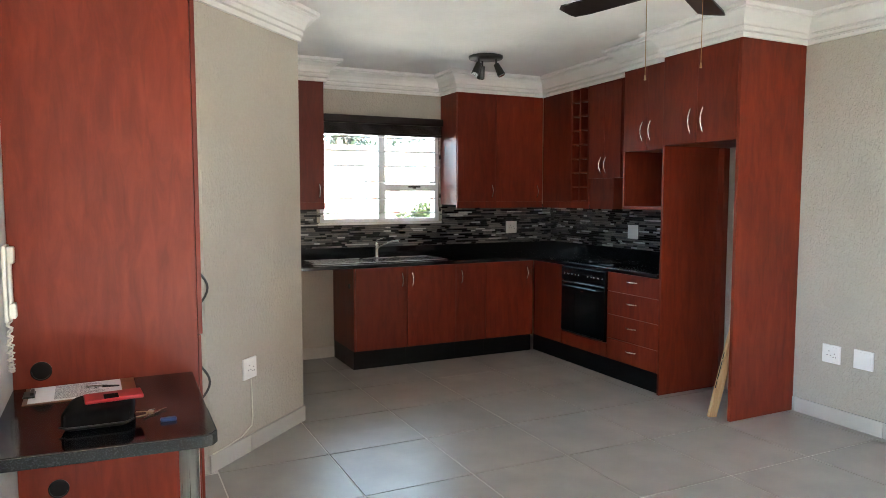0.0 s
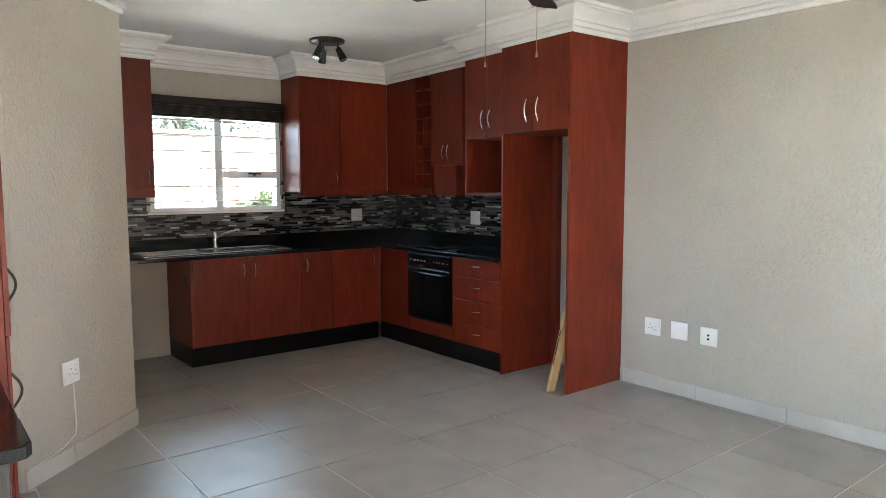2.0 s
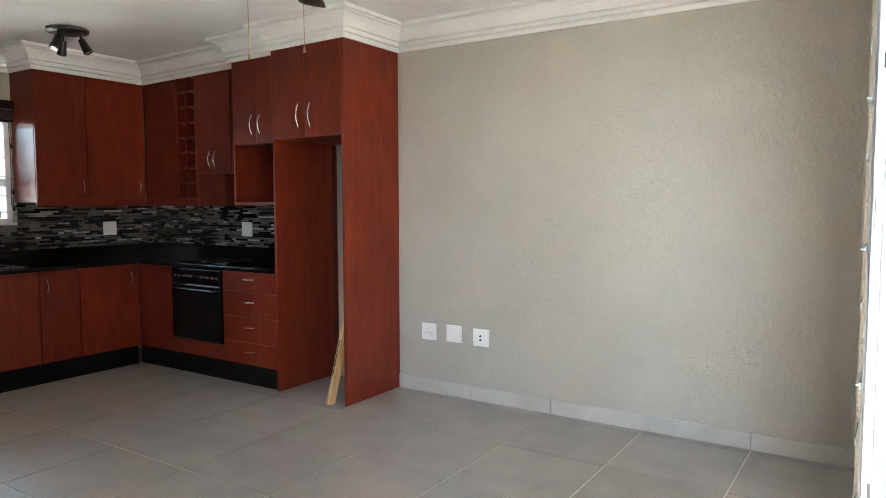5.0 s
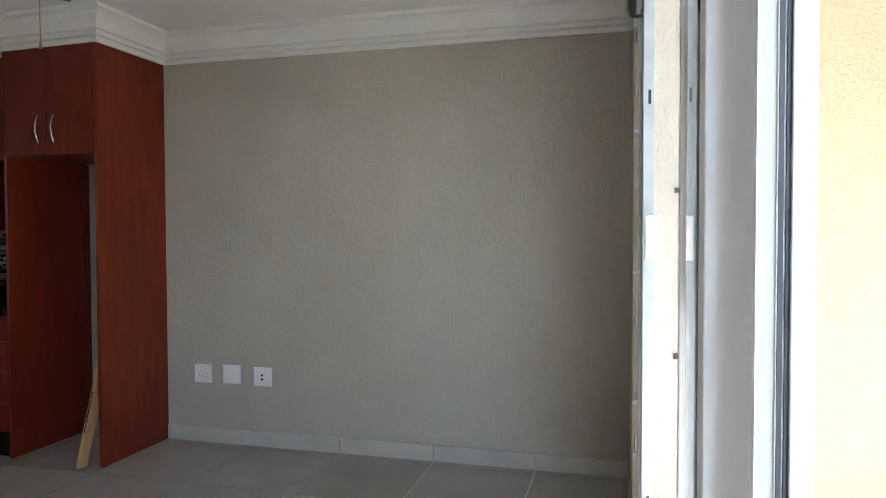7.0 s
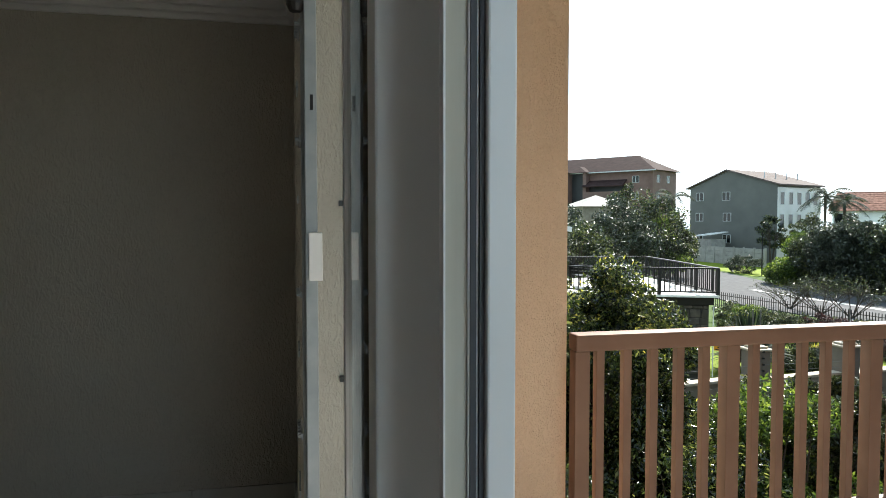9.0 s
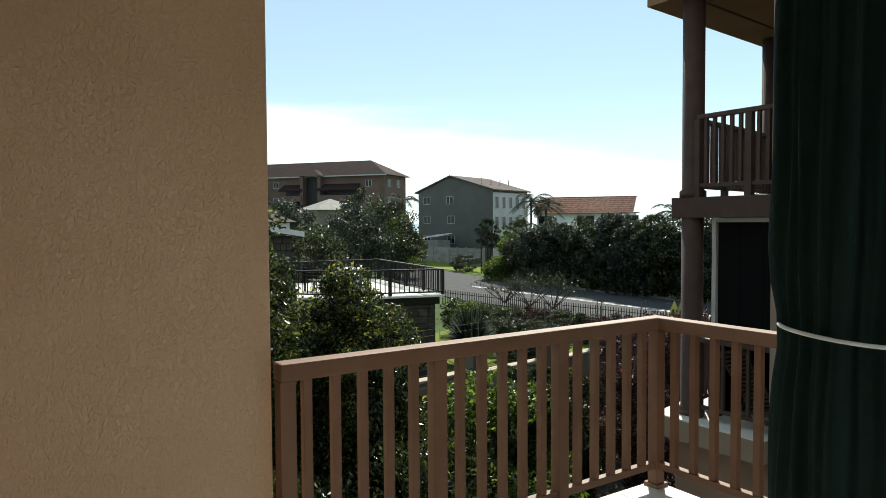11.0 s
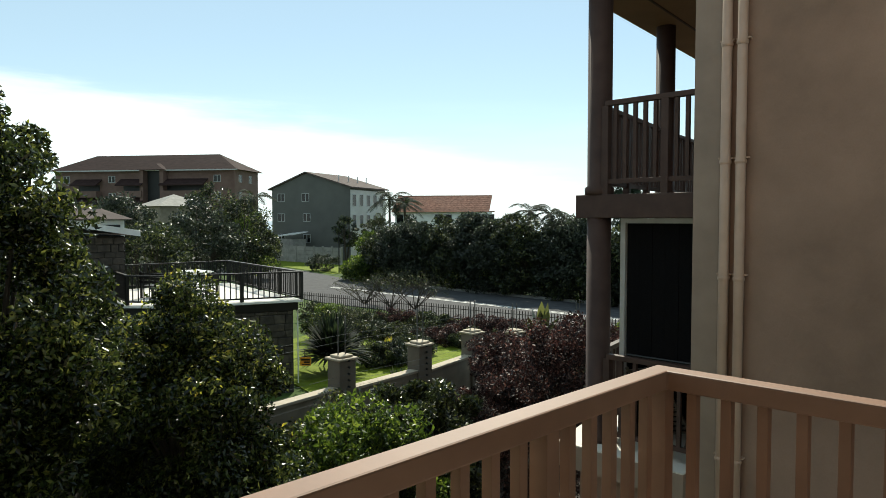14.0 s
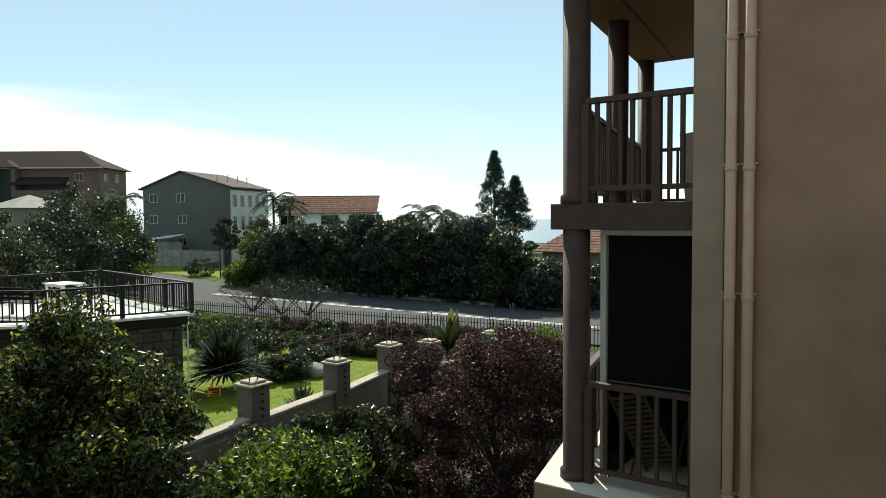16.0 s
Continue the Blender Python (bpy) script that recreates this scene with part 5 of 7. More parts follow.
tree("shrub", "dense dark green shrub in the shade of a tree", "shrub", (14.2, -4.0, -2.6), (2.3, 2.0, 2.0), 30000, 0.10, LEAF_DARK, 11, clumps=110, clump_r=0.42, tips=(LEAF_YELLOW, 300))
tree("shrub", "dense dark green shrub in the shade of a tree", "shrub", (17.2, -6.4, -2.9), (2.2, 1.8, 1.7), 22000, 0.11, LEAF_DARK, 12, clumps=90, clump_r=0.42)
tree("shrub", "dark green undergrowth below the balcony", "shrub", (9.6, -2.9, -3.1), (1.7, 1.4, 1.5), 20000, 0.09, LEAF_DARK, 13, clumps=80, clump_r=0.36)
tree("shrub", "rounded dark shrub between two purple ones", "shrub", (12.4, -13.3, -2.6), (1.0, 1.3, 1.45), 20000, 0.085, LEAF_PURPLE, 14, clumps=70, clump_r=0.32)
# planting between lawn and road
rngp = random.Random(4)
for i in range(16):
    f = i / 15
    x, y = 31.0 + (17.5 - 31.0) * f, -23.2 - 4.0 * f
    purple = i in (3, 4, 7, 8, 9, 10, 11, 12, 13)
    tree("hedge_shrub", "clipped purple-leaved hedge shrub" if purple else "bushy green and bronze hedge shrub", "shrub", (x, y, GROUND + 0.55), (1.0, 0.9, 0.60 + rngp.uniform(-0.08, 0.18)), 8000, 0.09,
         LEAF_PURPLE if purple else LEAF_MID, 20 + i, clumps=30, clump_r=0.3, trunks=2, group="hedge along the lawn")
    tree("hedge_shrub", "low purple-leaved shrub before the hedge" if i > 5 else "low bronze-green shrub before the hedge", "shrub", (x - 0.5, y + 1.4, GROUND + 0.35), (0.95, 0.8, 0.40 + rngp.uniform(-0.08, 0.12)), 6000, 0.09,
         LEAF_PURPLE if i > 5 and i % 4 else LEAF_GREY if i % 2 else LEAF_MID, 130 + i, clumps=30, clump_r=0.28, trunks=2, group="hedge along the lawn")
# far side of the road
for i in range(13):
    f = i / 12
    x, y = 53.0 - 32.0 * f, -42.4 - 0.5 * math.sin(i * 1.7)
    h = (1.2, 2.4, 3.0, 2.9, 2.8, 3.05, 2.95, 3.1, 2.9, 3.05, 2.6, 1.5, 1.4)[i]
    tree("hedge_tree", "dense dark green coastal tree along the road", "tree", (x, y, GROUND + h), (2.5 if i < 10 else 1.7, 2.0, h), 20000, 0.25, (LEAF_GREY, LEAF_MID, LEAF_GREY)[i % 3] if i else LEAF_BRIGHT, 40 + i, clumps=110, clump_r=0.7, group="trees beyond the road")
for i in range(15):
    tree("hedge_shrub", "low dark shrub under the roadside trees", "shrub", (50.5 - i * 2.0, -42.2 - 0.2 * math.sin(i * 2.3), GROUND + 0.9), (1.5, 0.9, 1.1 + 0.3 * math.sin(i * 1.3)), 5000, 0.2, (LEAF_MID, LEAF_DARK)[i % 2], 200 + i, clumps=40, clump_r=0.5, trunks=2, group="shrubs beyond the road")
tree("shrub", "rounded clipped shrub on the verge", "shrub", (66.0, -46.8, GROUND + 0.9), (2.2, 1.6, 1.0), 4200, 0.2, LEAF_GREY, 60, clumps=50, clump_r=0.4)
for i, (x, y, z, rx, rz, m) in enumerate(((52.0, -19.5, 0.0, 3.6, 3.3, LEAF_GREY), (50.0, -24.5, -0.4, 3.4, 3.2, LEAF_GREY), (53.0, -29.5, 0.0, 3.2, 3.5, LEAF_MID), (57.2, -32.6, -0.9, 2.3, 3.0, LEAF_BRIGHT),
                                          (46.0, -19.0, -1.2, 3.2, 2.6, LEAF_MID), (58.0, -29.0, 0.9, 2.6, 3.3, LEAF_MID), (62.0, -36.5, -1.6, 2.0, 2.2, LEAF_MID))):
    tree("garden_tree", "bushy grey-green garden tree", "tree", (x, y, z), (rx, rx * 0.9, rz), 9500, 0.26, m, 70 + i, clumps=70, clump_r=0.75, group="garden trees")
for i, (x, y, z, r) in enumerate(((75.7, -57.7, -0.2, 2.0), (66.2, -53.9, -1.8, 1.9), (70.5, -58.3, -0.0, 1.7))):
    tree("garden_tree", "small green tree in front of a house", "tree", (x, y, z), (r, r, r * 1.1), 4200, 0.26, (LEAF_MID, LEAF_BRIGHT)[i % 2], 90 + i, clumps=40, clump_r=0.5, group="garden trees")


def palm(place, height, reach, fronds, seed, label):
    rng = np.random.default_rng(seed)
    x, y = place
    t = thing("palm_tree", (x, y, GROUND), label, "palm tree", "palms")
    child("trunk", tube([(x, y, GROUND), (x + 0.1, y, GROUND + height * 0.5), (x, y + 0.1, GROUND + height)], 0.14, 8), BARK, t)
    for k in range(fronds):
        a = 2 * math.pi * k / fronds + rng.uniform(-0.2, 0.2)
        lift = rng.uniform(-0.35, 1.3)
        verts, faces = [], []

        def spine(f):
            return np.array([x + reach * f * math.cos(a), y + reach * f * math.sin(a), GROUND + height + reach * (lift * f - (0.6 + 0.35 * lift) * f * f)])

        for i in range(34):
            f = i / 33
            mid = spine(f)
            along = spine(f + 0.02) - mid
            along /= np.linalg.norm(along)
            ln = reach * 0.36 * math.sin(math.pi * (0.12 + 0.8 * f)) * rng.uniform(0.85, 1.1)
            for s in (-1, 1):
                tip = mid + np.array([-math.sin(a), math.cos(a), 0]) * s * ln * 0.8 + along * ln * 0.5 - np.array([0, 0, ln * rng.uniform(0.2, 0.5)])
                b = len(verts)
                verts += [mid, mid + along * reach * 0.035, tip]
                faces.append((b, b + 1, b + 2))
        o = new("frond", tri_mesh("frond", np.array(verts) - np.array(t.location), np.array(faces), LEAF_DEEP))
        o.parent = t


palm((67.6, -58.4), 8.4, 2.9, 14, 1, "tall palm in front of the grey house")
palm((64.7, -58.3), 7.7, 2.5, 14, 2, "palm with drooping fronds")
palm((76.2, -44.4), 8.4, 2.8, 10, 3, "tall palm beside the brown building")
palm((38.0, -48.3), 6.5, 1.9, 15, 4, "palm behind the roadside trees")
palm((36.1, -48.6), 6.3, 1.9, 15, 5, "palm behind the roadside trees")


def tiered_pine(place, height, reach, seed):
    rng = np.random.default_rng(seed)
    x, y = place
    t = thing("norfolk_pine", (x, y, GROUND), "tall dark pine with level tiers of branches", "pine tree", "pines")
    child("trunk", rod((x, y, GROUND), (x, y, GROUND + height), 0.35, 0.05, 8), BARK, t)
    pts = []
    for k in range(24):
        f = k / 23
        z = GROUND + height * (0.28 + 0.72 * f)
        r = reach * (1 - f) ** 0.75 * rng.uniform(0.8, 1.1) + 0.25
        for b in range(8):
            a = rng.uniform(0, 6.28)
            for i in range(64):
                g = rng.uniform(0.1, 1) ** 0.7
                pts.append((x + r * g * math.cos(a) + rng.normal() * 0.2, y + r * g * math.sin(a) + rng.normal() * 0.2, z + 0.22 * r * g + rng.normal() * 0.22))
    o = new("crown", tri_mesh("crown", *leaf_cloud(np.array(pts) - np.array(t.location), 0.5, rng, 0.26), LEAF_PINE))
    o.parent = t


tiered_pine((64.4, -105.6), 17.2, 3.5, 1)
tiered_pine((61.2, -107.3), 12.8, 3.4, 2)


def strap_plant(name, place, n, length, width, material, seed, label, spread=0.9):
    rng = np.random.default_rng(seed)
    x, y, z = place
    t = thing(name, (x, y, z), label, "plant")
    verts, faces = [], []
    for k in range(n):
        a, lift = rng.uniform(0, 6.28), rng.uniform(0.25, 1.35)
        ln = length * rng.uniform(0.7, 1.1)
        base = len(verts)
        for i in range(6):
            f = i / 5
            r = ln * f * math.cos(lift) * spread
            h = ln * (f * math.sin(lift) - 0.35 * f * f * math.cos(lift))
            w = width * (0.35 + f * 2.2 * (1 - f) + 0.02) * (0.0 if i == 5 else 1) + 0.002
            for s in (-1, 1):
                verts.append((r * math.cos(a) - s * w * math.sin(a), r * math.sin(a) + s * w * math.cos(a), h))
        for i in range(5):
            b = base + 2 * i
            faces += [(b, b + 1, b + 3), (b, b + 3, b + 2)]
    o = new("leaves", tri_mesh("leaves", np.array(verts), np.array(faces), material))
    o.parent = t
    return t


strap_plant("cycad", (23.2, -16.4, GROUND + 0.6), 620, 1.9, 0.05, LEAF_DEEP, 1, "large dark rosette of stiff narrow leaves on the lawn")
strap_plant("lily_clump", (18.6, -15.6, GROUND + 0.05), 160, 1.1, 0.05, LEAF_MID, 2, "clump of strappy green leaves")
strap_plant("lily_clump", (16.2, -13.2, GROUND + 0.05), 140, 1.0, 0.05, LEAF_MID, 3, "clump of strappy green leaves beside the wall")
strap_plant("banana_plant", (16.6, -20.6, GROUND + 1.2), 24, 1.9, 0.18, LEAF_MID, 4, "broad-leaved green plant behind the hedge", 0.6)
strap_plant("grass_clump", (24.5, -20.5, GROUND + 0.05), 200, 0.8, 0.03, LEAF_YELLOW, 6, "low yellow-green clump on the lawn")

for i, (x, y, r, h, m) in enumerate(((22.6, -18.9, 0.9, 0.55, LEAF_GREY),
                                  (23.2, -20.2, 0.8, 0.5, LEAF_MID),
                                  (22.8, -18.4, 0.8, 0.5, LEAF_MID),
                                  (23.4, -21.2, 0.7, 0.4, LEAF_GREY),
                                  (24.6, -19.0, 0.9, 0.7, LEAF_MID),
                                  (34.5, -23.5, 1.0, 0.60, LEAF_MID),
                                  (32.9, -23.5, 1.0, 0.66, LEAF_BRIGHT),
                                  (31.4, -23.6, 1.0, 0.54, LEAF_MID),
                                  (29.8, -23.8, 1.0, 0.48, LEAF_GREY),
                                  (28.4, -24.5, 1.0, 0.54, LEAF_MID),
                                  (29.2, -20.1, 1.0, 0.8, LEAF_DARK))):
    tree("garden_shrub", "low leafy shrub in the garden bed", "shrub", (x, y, GROUND + h * 0.9), (r, r * 0.85, h), 6000, 0.11, m, 240 + i, clumps=36, clump_r=0.26, trunks=2, group="garden bed shrubs")

# twiggy shrubs by the fence
for i, (x, y) in enumerate(((39.0, -30.9), (36.4, -31.0), (34.4, -31.3))):
    t = thing("bare_shrub", (x, y, GROUND), "nearly bare twiggy shrub by the fence", "shrub", "bare shrubs")
    rr = random.Random(i + 9)
    bm = bmesh.new()
    tips = []
    for k in range(9):
        a, el = rr.uniform(0, 6.28), rr.uniform(0.5, 1.3)
        p = Vector((x, y, GROUND))
        q = p + Vector((math.cos(a) * math.cos(el), math.sin(a) * math.cos(el), math.sin(el))) * rr.uniform(1.5, 2.3)
        put_rod(bm, p, q, 0.035, 0.02, 5)
        for j in range(9):
            e = q + Vector((rr.uniform(-0.9, 0.9), rr.uniform(-0.9, 0.9), rr.uniform(-0.1, 0.6)))
            put_rod(bm, p.lerp(q, rr.uniform(0.5, 1)), e, 0.014, 0.006, 4)
            tips.append(e)
    child("branch_work", bm, BARK, t)
    rng = np.random.default_rng(i)
    tp = np.array([list(tips[k]) for k in rng.integers(0, len(tips), 800)]) + rng.normal(size=(800, 3)) * 0.16
    o = new("sparse_leaves", tri_mesh("sparse_leaves", *leaf_cloud(tp - np.array(t.location), 0.12, rng), LEAF_MID))
    o.parent = t

# ---- boundary wall with electric fence ----
PILLARS = [(12.75, -6.75), (13.13, -9.20), (13.41, -11.63), (13.93, -14.00), (14.45, -16.4), (14.07, -19.07), (13.82, -19.89)]
PILLAR_TOP = [-1.15, -1.15, -1.22, -1.29, -1.62, -1.72, -1.74]
bw = thing("boundary_wall", (13.4, -11.6, GROUND), "cream rendered boundary wall with capped pillars", "wall")
for i, (x, y) in enumerate(PILLARS):
    z = PILLAR_TOP[i]
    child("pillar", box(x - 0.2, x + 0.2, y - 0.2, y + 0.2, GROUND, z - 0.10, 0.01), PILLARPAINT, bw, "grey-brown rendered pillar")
    child("cap", boxes((x - 0.245, x + 0.245, y - 0.245, y + 0.245, z - 0.10, z - 0.05), (x - 0.17, x + 0.17, y - 0.17, y + 0.17, z - 0.05, z), bevel=0.02), COPINGTAN, bw)
for i, ((xa, ya), (xb, yb)) in enumerate(zip(PILLARS, PILLARS[1:])):
    d = (Vector((xb, yb, 0)) - Vector((xa, ya, 0)))
    z = PILLAR_TOP[i + 1] - 0.63
    m = Matrix.Translation((xa, ya, 0)) @ Matrix.Rotation(math.atan2(d.y, d.x), 4, 'Z')
    for nm, bm, mat in (("wall_panel", box(0.2, d.length - 0.2, -0.09, 0.09, GROUND, z - 0.06), CREAMWALL), ("coping", box(0.2, d.length - 0.2, -0.13, 0.13, z - 0.06, z, 0.012), COPINGTAN)):
        bmesh.ops.transform(bm, matrix=m, verts=bm.verts)
        child(nm, bm, mat, bw)
ef = thing("electric_fence", (13.0, -9.4, -1.2), "electric fence wires on steel posts along the wall", "fence")
for i, (x, y) in enumerate(PILLARS):
    z = PILLAR_TOP[i]
    for dy in (-0.08, 0.10):
        child("post", rod((x - 0.02, y + dy, z - 0.7), (x - 0.02, y + dy, z + 0.75), 0.014, seg=6), WIRE, ef)
    for k in range(6):
        child("insulator", rod((x - 0.215, y, z - 0.75 + k * 0.13), (x - 0.26, y, z - 0.75 + k * 0.13), 0.022, seg=8), BLACKMETAL, ef)
for i, ((xa, ya), (xb, yb)) in enumerate(zip(PILLARS, PILLARS[1:])):
    for k in range(6):
        za = PILLAR_TOP[i] - 0.75 + k * 0.13 + (0.55 if k > 3 else 0)
        child("wire", rod((xa - 0.25, ya, za), (xb - 0.25, yb, za + PILLAR_TOP[i + 1] - PILLAR_TOP[i]), 0.002, seg=4), WIRE, ef)
sg = thing("warning_sign", (12.70, -8.05, -1.2), "yellow and orange warning sign hung on the electric fence", "sign")
child("hanger", rod((12.71, -8.03, -0.98), (12.71, -8.03, -0.82), 0.006, seg=6), WIRE, sg)
bm = box(-0.10, 0.10, -0.004, 0.004, -0.08, 0.08, 0.002)
sm = Matrix.Translation((12.70, -8.05, -1.06)) @ Matrix.Rotation(radians(46), 4, 'Z')
bmesh.ops.transform(bm, matrix=sm, verts=bm.verts)
child("panel", bm, SIGN, sg)
for a, b, c, d in ((-0.08, 0.08, 0.015, 0.05), (-0.08, 0.03, -0.03, 0.0), (-0.08, 0.07, -0.065, -0.045)):
    bm = boxes((a, b, 0.0045, 0.0055, c, d), (a, b, -0.0055, -0.0045, c, d))
    bmesh.ops.transform(bm, matrix=sm, verts=bm.verts)
    child("lettering_bar", bm, BLACKMETAL, sg)

rock = thing("boulder", (22.15, -19.66, GROUND), "pale grey boulder lying in the garden bed", "rock")
bm = bmesh.new()
bmesh.ops.create_icosphere(bm, subdivisions=3, radius=0.42)
rk = random.Random(2)
for v in bm.verts:
    v.co = Vector((v.co.x * 1.3, v.co.y, v.co.z * 0.75)) * (1 + 0.12 * math.sin(v.co.x * 9 + 1) * math.cos(v.co.y * 7) + rk.uniform(-0.02, 0.02))
bmesh.ops.translate(bm, vec=(22.15, -19.66, GROUND + 0.25), verts=bm.verts)
child("stone", bm, CONCRETE, rock)
kerb_wall = thing("garden_kerb", (11.78, -18.82, GROUND), "low rendered kerb wall along the shaded path", "kerb")
km = Matrix.Translation((11.78, -18.82, 0)) @ Matrix.Rotation(1.6587, 4, 'Z')
bm = box(-1.5, 6.06, -0.1, 0.1, GROUND, -3.9, 0.01)
bmesh.ops.transform(bm, matrix=km, verts=bm.verts)
child("wall_panel", bm, CREAMWALL, kerb_wall)

# iron fence between garden and road
fe = thing("palisade_fence", (30, -30.5, GROUND), "low black iron fence between garden and road", "fence")
fa, fb = Vector((41.0, -26.9, GROUND)), Vector((12.5, -31.2, GROUND))
for z in (0.18, 0.85):
    child("rail", rod(fa + Vector((0, 0, z)), fb + Vector((0, 0, z)), 0.022, seg=5), DARKRAIL, fe)
pk = mesh_of("picket", boxes((-0.018, 0.018, -0.012, 0.012, 0, 1.05)), DARKRAIL)
n = 170
for i in range(n + 1):
    o = new("picket", pk)
    o.parent = fe
    o.location = fa.lerp(fb, i / n) - fe.location

# ---- deck and stone house ----
DZ = -1.15
DECK = [(21.6, -14.06), (22.95, -10.3), (24.2, -9.2), (29.5, -10.2), (29.2, -15.45)]
dk = thing("deck", (25, -12, GROUND), "raised tiled deck on stone walls", "deck")
child("slab", prism(DECK, DZ - 0.07, DZ), FASCIA, dk, "pale concrete slab edge")
child("paving", prism([(21.72, -13.98), (23.02, -10.42), (24.25, -9.3), (29.4, -10.25), (29.1, -15.3)], DZ + 0.001, DZ + 0.012), DECKTILE, dk)
child("beam", prism([(21.75, -13.95), (23.05, -10.45), (24.3, -9.4), (29.3, -10.3), (29.0, -15.3)], DZ - 0.34, DZ - 0.071), DARKRAIL, dk)
stone_core = child("stone_wall", prism([(21.9, -13.85), (23.1, -10.5), (24.3, -9.5), (29.2, -10.4), (28.9, -15.2)], GROUND, DZ - 0.341), MORTAR, dk)
rr = random.Random(8)


def stone_face(parent, a, b, z0, z1, size=0.34):
    """Uneven stones laid on the face from a to b, proud of their mortar."""
    a, b = Vector((*a, 0)), Vector((*b, 0))
    d = (b - a)
    ang = math.atan2(d.y, d.x)
    z = z0
    while z < z1 - 0.05:
        h = size * rr.uniform(0.55, 0.95)
        s = 0.0
        while s < d.length - 0.05:
            w = size * rr.uniform(0.7, 1.6)
            e, f = min(d.length, s + w) - 0.03, min(z1, z + h) - 0.03
            if e - s > 0.06 and f - z > 0.06:
                bm = box(s, e, -0.045 * rr.uniform(0.5, 1.2), 0.02, z, f, 0.02)
                for v in bm.verts:
                    v.co += Vector((rr.uniform(-0.02, 0.02), 0, rr.uniform(-0.02, 0.02)))
                bmesh.ops.transform(bm, matrix=Matrix.Translation(a) @ Matrix.Rotation(ang, 4, 'Z'), verts=bm.verts)
                child("stone", bm, STONE, parent)
            s += w
        z += h


child("downpipe", rod((21.82, -13.98, GROUND + 0.3), (21.82, -13.98, DZ - 0.08), 0.02, seg=8), FASCIA, dk, "white downpipe")
stone_face(dk, (23.1, -10.5), (21.9, -13.85), GROUND + 0.4, DZ - 0.35)
rl = thing("deck_railing", (25, -12, DZ), "dark timber deck railing with thin balusters", "railing")
RING = [(21.65, -14.02), (22.98, -10.36), (24.2, -9.3), (29.4, -10.25), (29.1, -15.38), (21.65, -14.02)]
thin = mesh_of("baluster", box(-0.014, 0.014, -0.014, 0.014, 0.1, 0.9), DARKRAIL)
fat = mesh_of("post", box(-0.05, 0.05, -0.05, 0.05, 0.0, 0.93, 0.004), DARKRAIL)
for (xa, ya), (xb, yb) in zip(RING, RING[1:]):
    a, b = Vector((xa, ya, DZ + 0.013)), Vector((xb, yb, DZ + 0.013))
    d = b - a
    m = Matrix.Translation(a) @ Matrix.Rotation(math.atan2(d.y, d.x), 4, 'Z')
    for z, w in ((0.90, 0.055), (0.08, 0.025)):
        bm = box(0, d.length, -w, w, z, z + 0.05, 0.004)
        bmesh.ops.transform(bm, matrix=m, verts=bm.verts)
        child("rail", bm, DARKRAIL, rl)
    k = max(1, round(d.length / 1.9))
    for i in range(k):
        o = new("post", fat)
        o.parent, o.location = rl, a.lerp(b, i / k) - rl.location
    k = int(d.length / 0.17)
    for i in range(1, k):
        o = new("baluster", thin)
        o.parent, o.location = rl, a.lerp(b, i / k) - rl.location
tb = thing("garden_table", (27.6, -13.2, DZ + 0.012), "white slatted garden table on the deck", "table")
for i in range(6):
    child("top_slat", box(26.95, 28.25, -13.62 + i * 0.14, -13.50 + i * 0.14, -0.47, -0.44, 0.004), WHITEHOUSE, tb)
for y in (-13.56, -12.88):
    child("apron", box(27.02, 28.18, y, y + 0.03, -0.55, -0.471), WHITEHOUSE, tb)
for x in (27.08, 28.1):
    for y in (-13.5, -12.92):
        child("leg", box(x, x + 0.06, y, y + 0.06, DZ + 0.012, -0.472), WHITEHOUSE, tb)


def garden_bench(x, y, turn, label):
    t = thing("garden_bench", (x, y, DZ + 0.012), label, "bench", "deck benches")
    t.rotation_euler = (0, 0, radians(turn))
    for i in range(4):
        part("seat_slat", box(-0.7, 0.7, -0.25 + i * 0.13, -0.15 + i * 0.13, 0.40, 0.43, 0.003), DARKRAIL, t)
    for i in range(3):
        part("back_slat", box(-0.7, 0.7, 0.27, 0.30, 0.52 + i * 0.13, 0.61 + i * 0.13, 0.003), DARKRAIL, t)
    for xx in (-0.66, 0.60):
        part("leg", box(xx, xx + 0.06, -0.24, -0.18, 0, 0.40), DARKRAIL, t)
        part("back_leg", box(xx, xx + 0.06, 0.24, 0.30, 0, 0.92), DARKRAIL, t)


garden_bench(25.4, -10.9, 20, "dark slatted bench on the deck")
garden_bench(24.2, -11.6, 110, "dark slatted bench beside the railing")

sh = thing("stone_house", (28.6, -7.2, GROUND), "dark stone house with a pale-edged lean-to roof", "house")
child("wall", box(26.3, 33, -10.05, -2.0, GROUND, 1.0), MORTAR, sh)
bm = prism([(25.7, -10.3), (33.4, -10.3), (33.4, -1.5), (25.7, -1.5)], 0, 0.16)
for v in bm.verts:
    v.co.z += 1.02 + (v.co.y + 10.2) * 0.16
child("roof", bm, GREYROOF, sh)
bm = box(25.66, 25.70, -10.34, -1.5, 0, 0.2)
for v in bm.verts:
    v.co.z += 1.0 + (v.co.y + 10.2) * 0.16
child("fascia", bm, FASCIA, sh, "white painted fascia board")
child("window", boxes((26.27, 26.30, -8.9, -7.9, -0.7, 0.6)), DARKGLASS, sh)
stone_face(sh, (26.3, -6.6), (26.3, -10.05), DZ + 0.1, 0.98, 0.3)
stone_face(sh, (26.32, -10.05), (29.0, -10.05), DZ + 0.1, 0.98, 0.3)
ch = thing("bungalow", (38, -12.5, GROUND), "white bungalow with a shallow grey-brown roof behind the deck", "house")
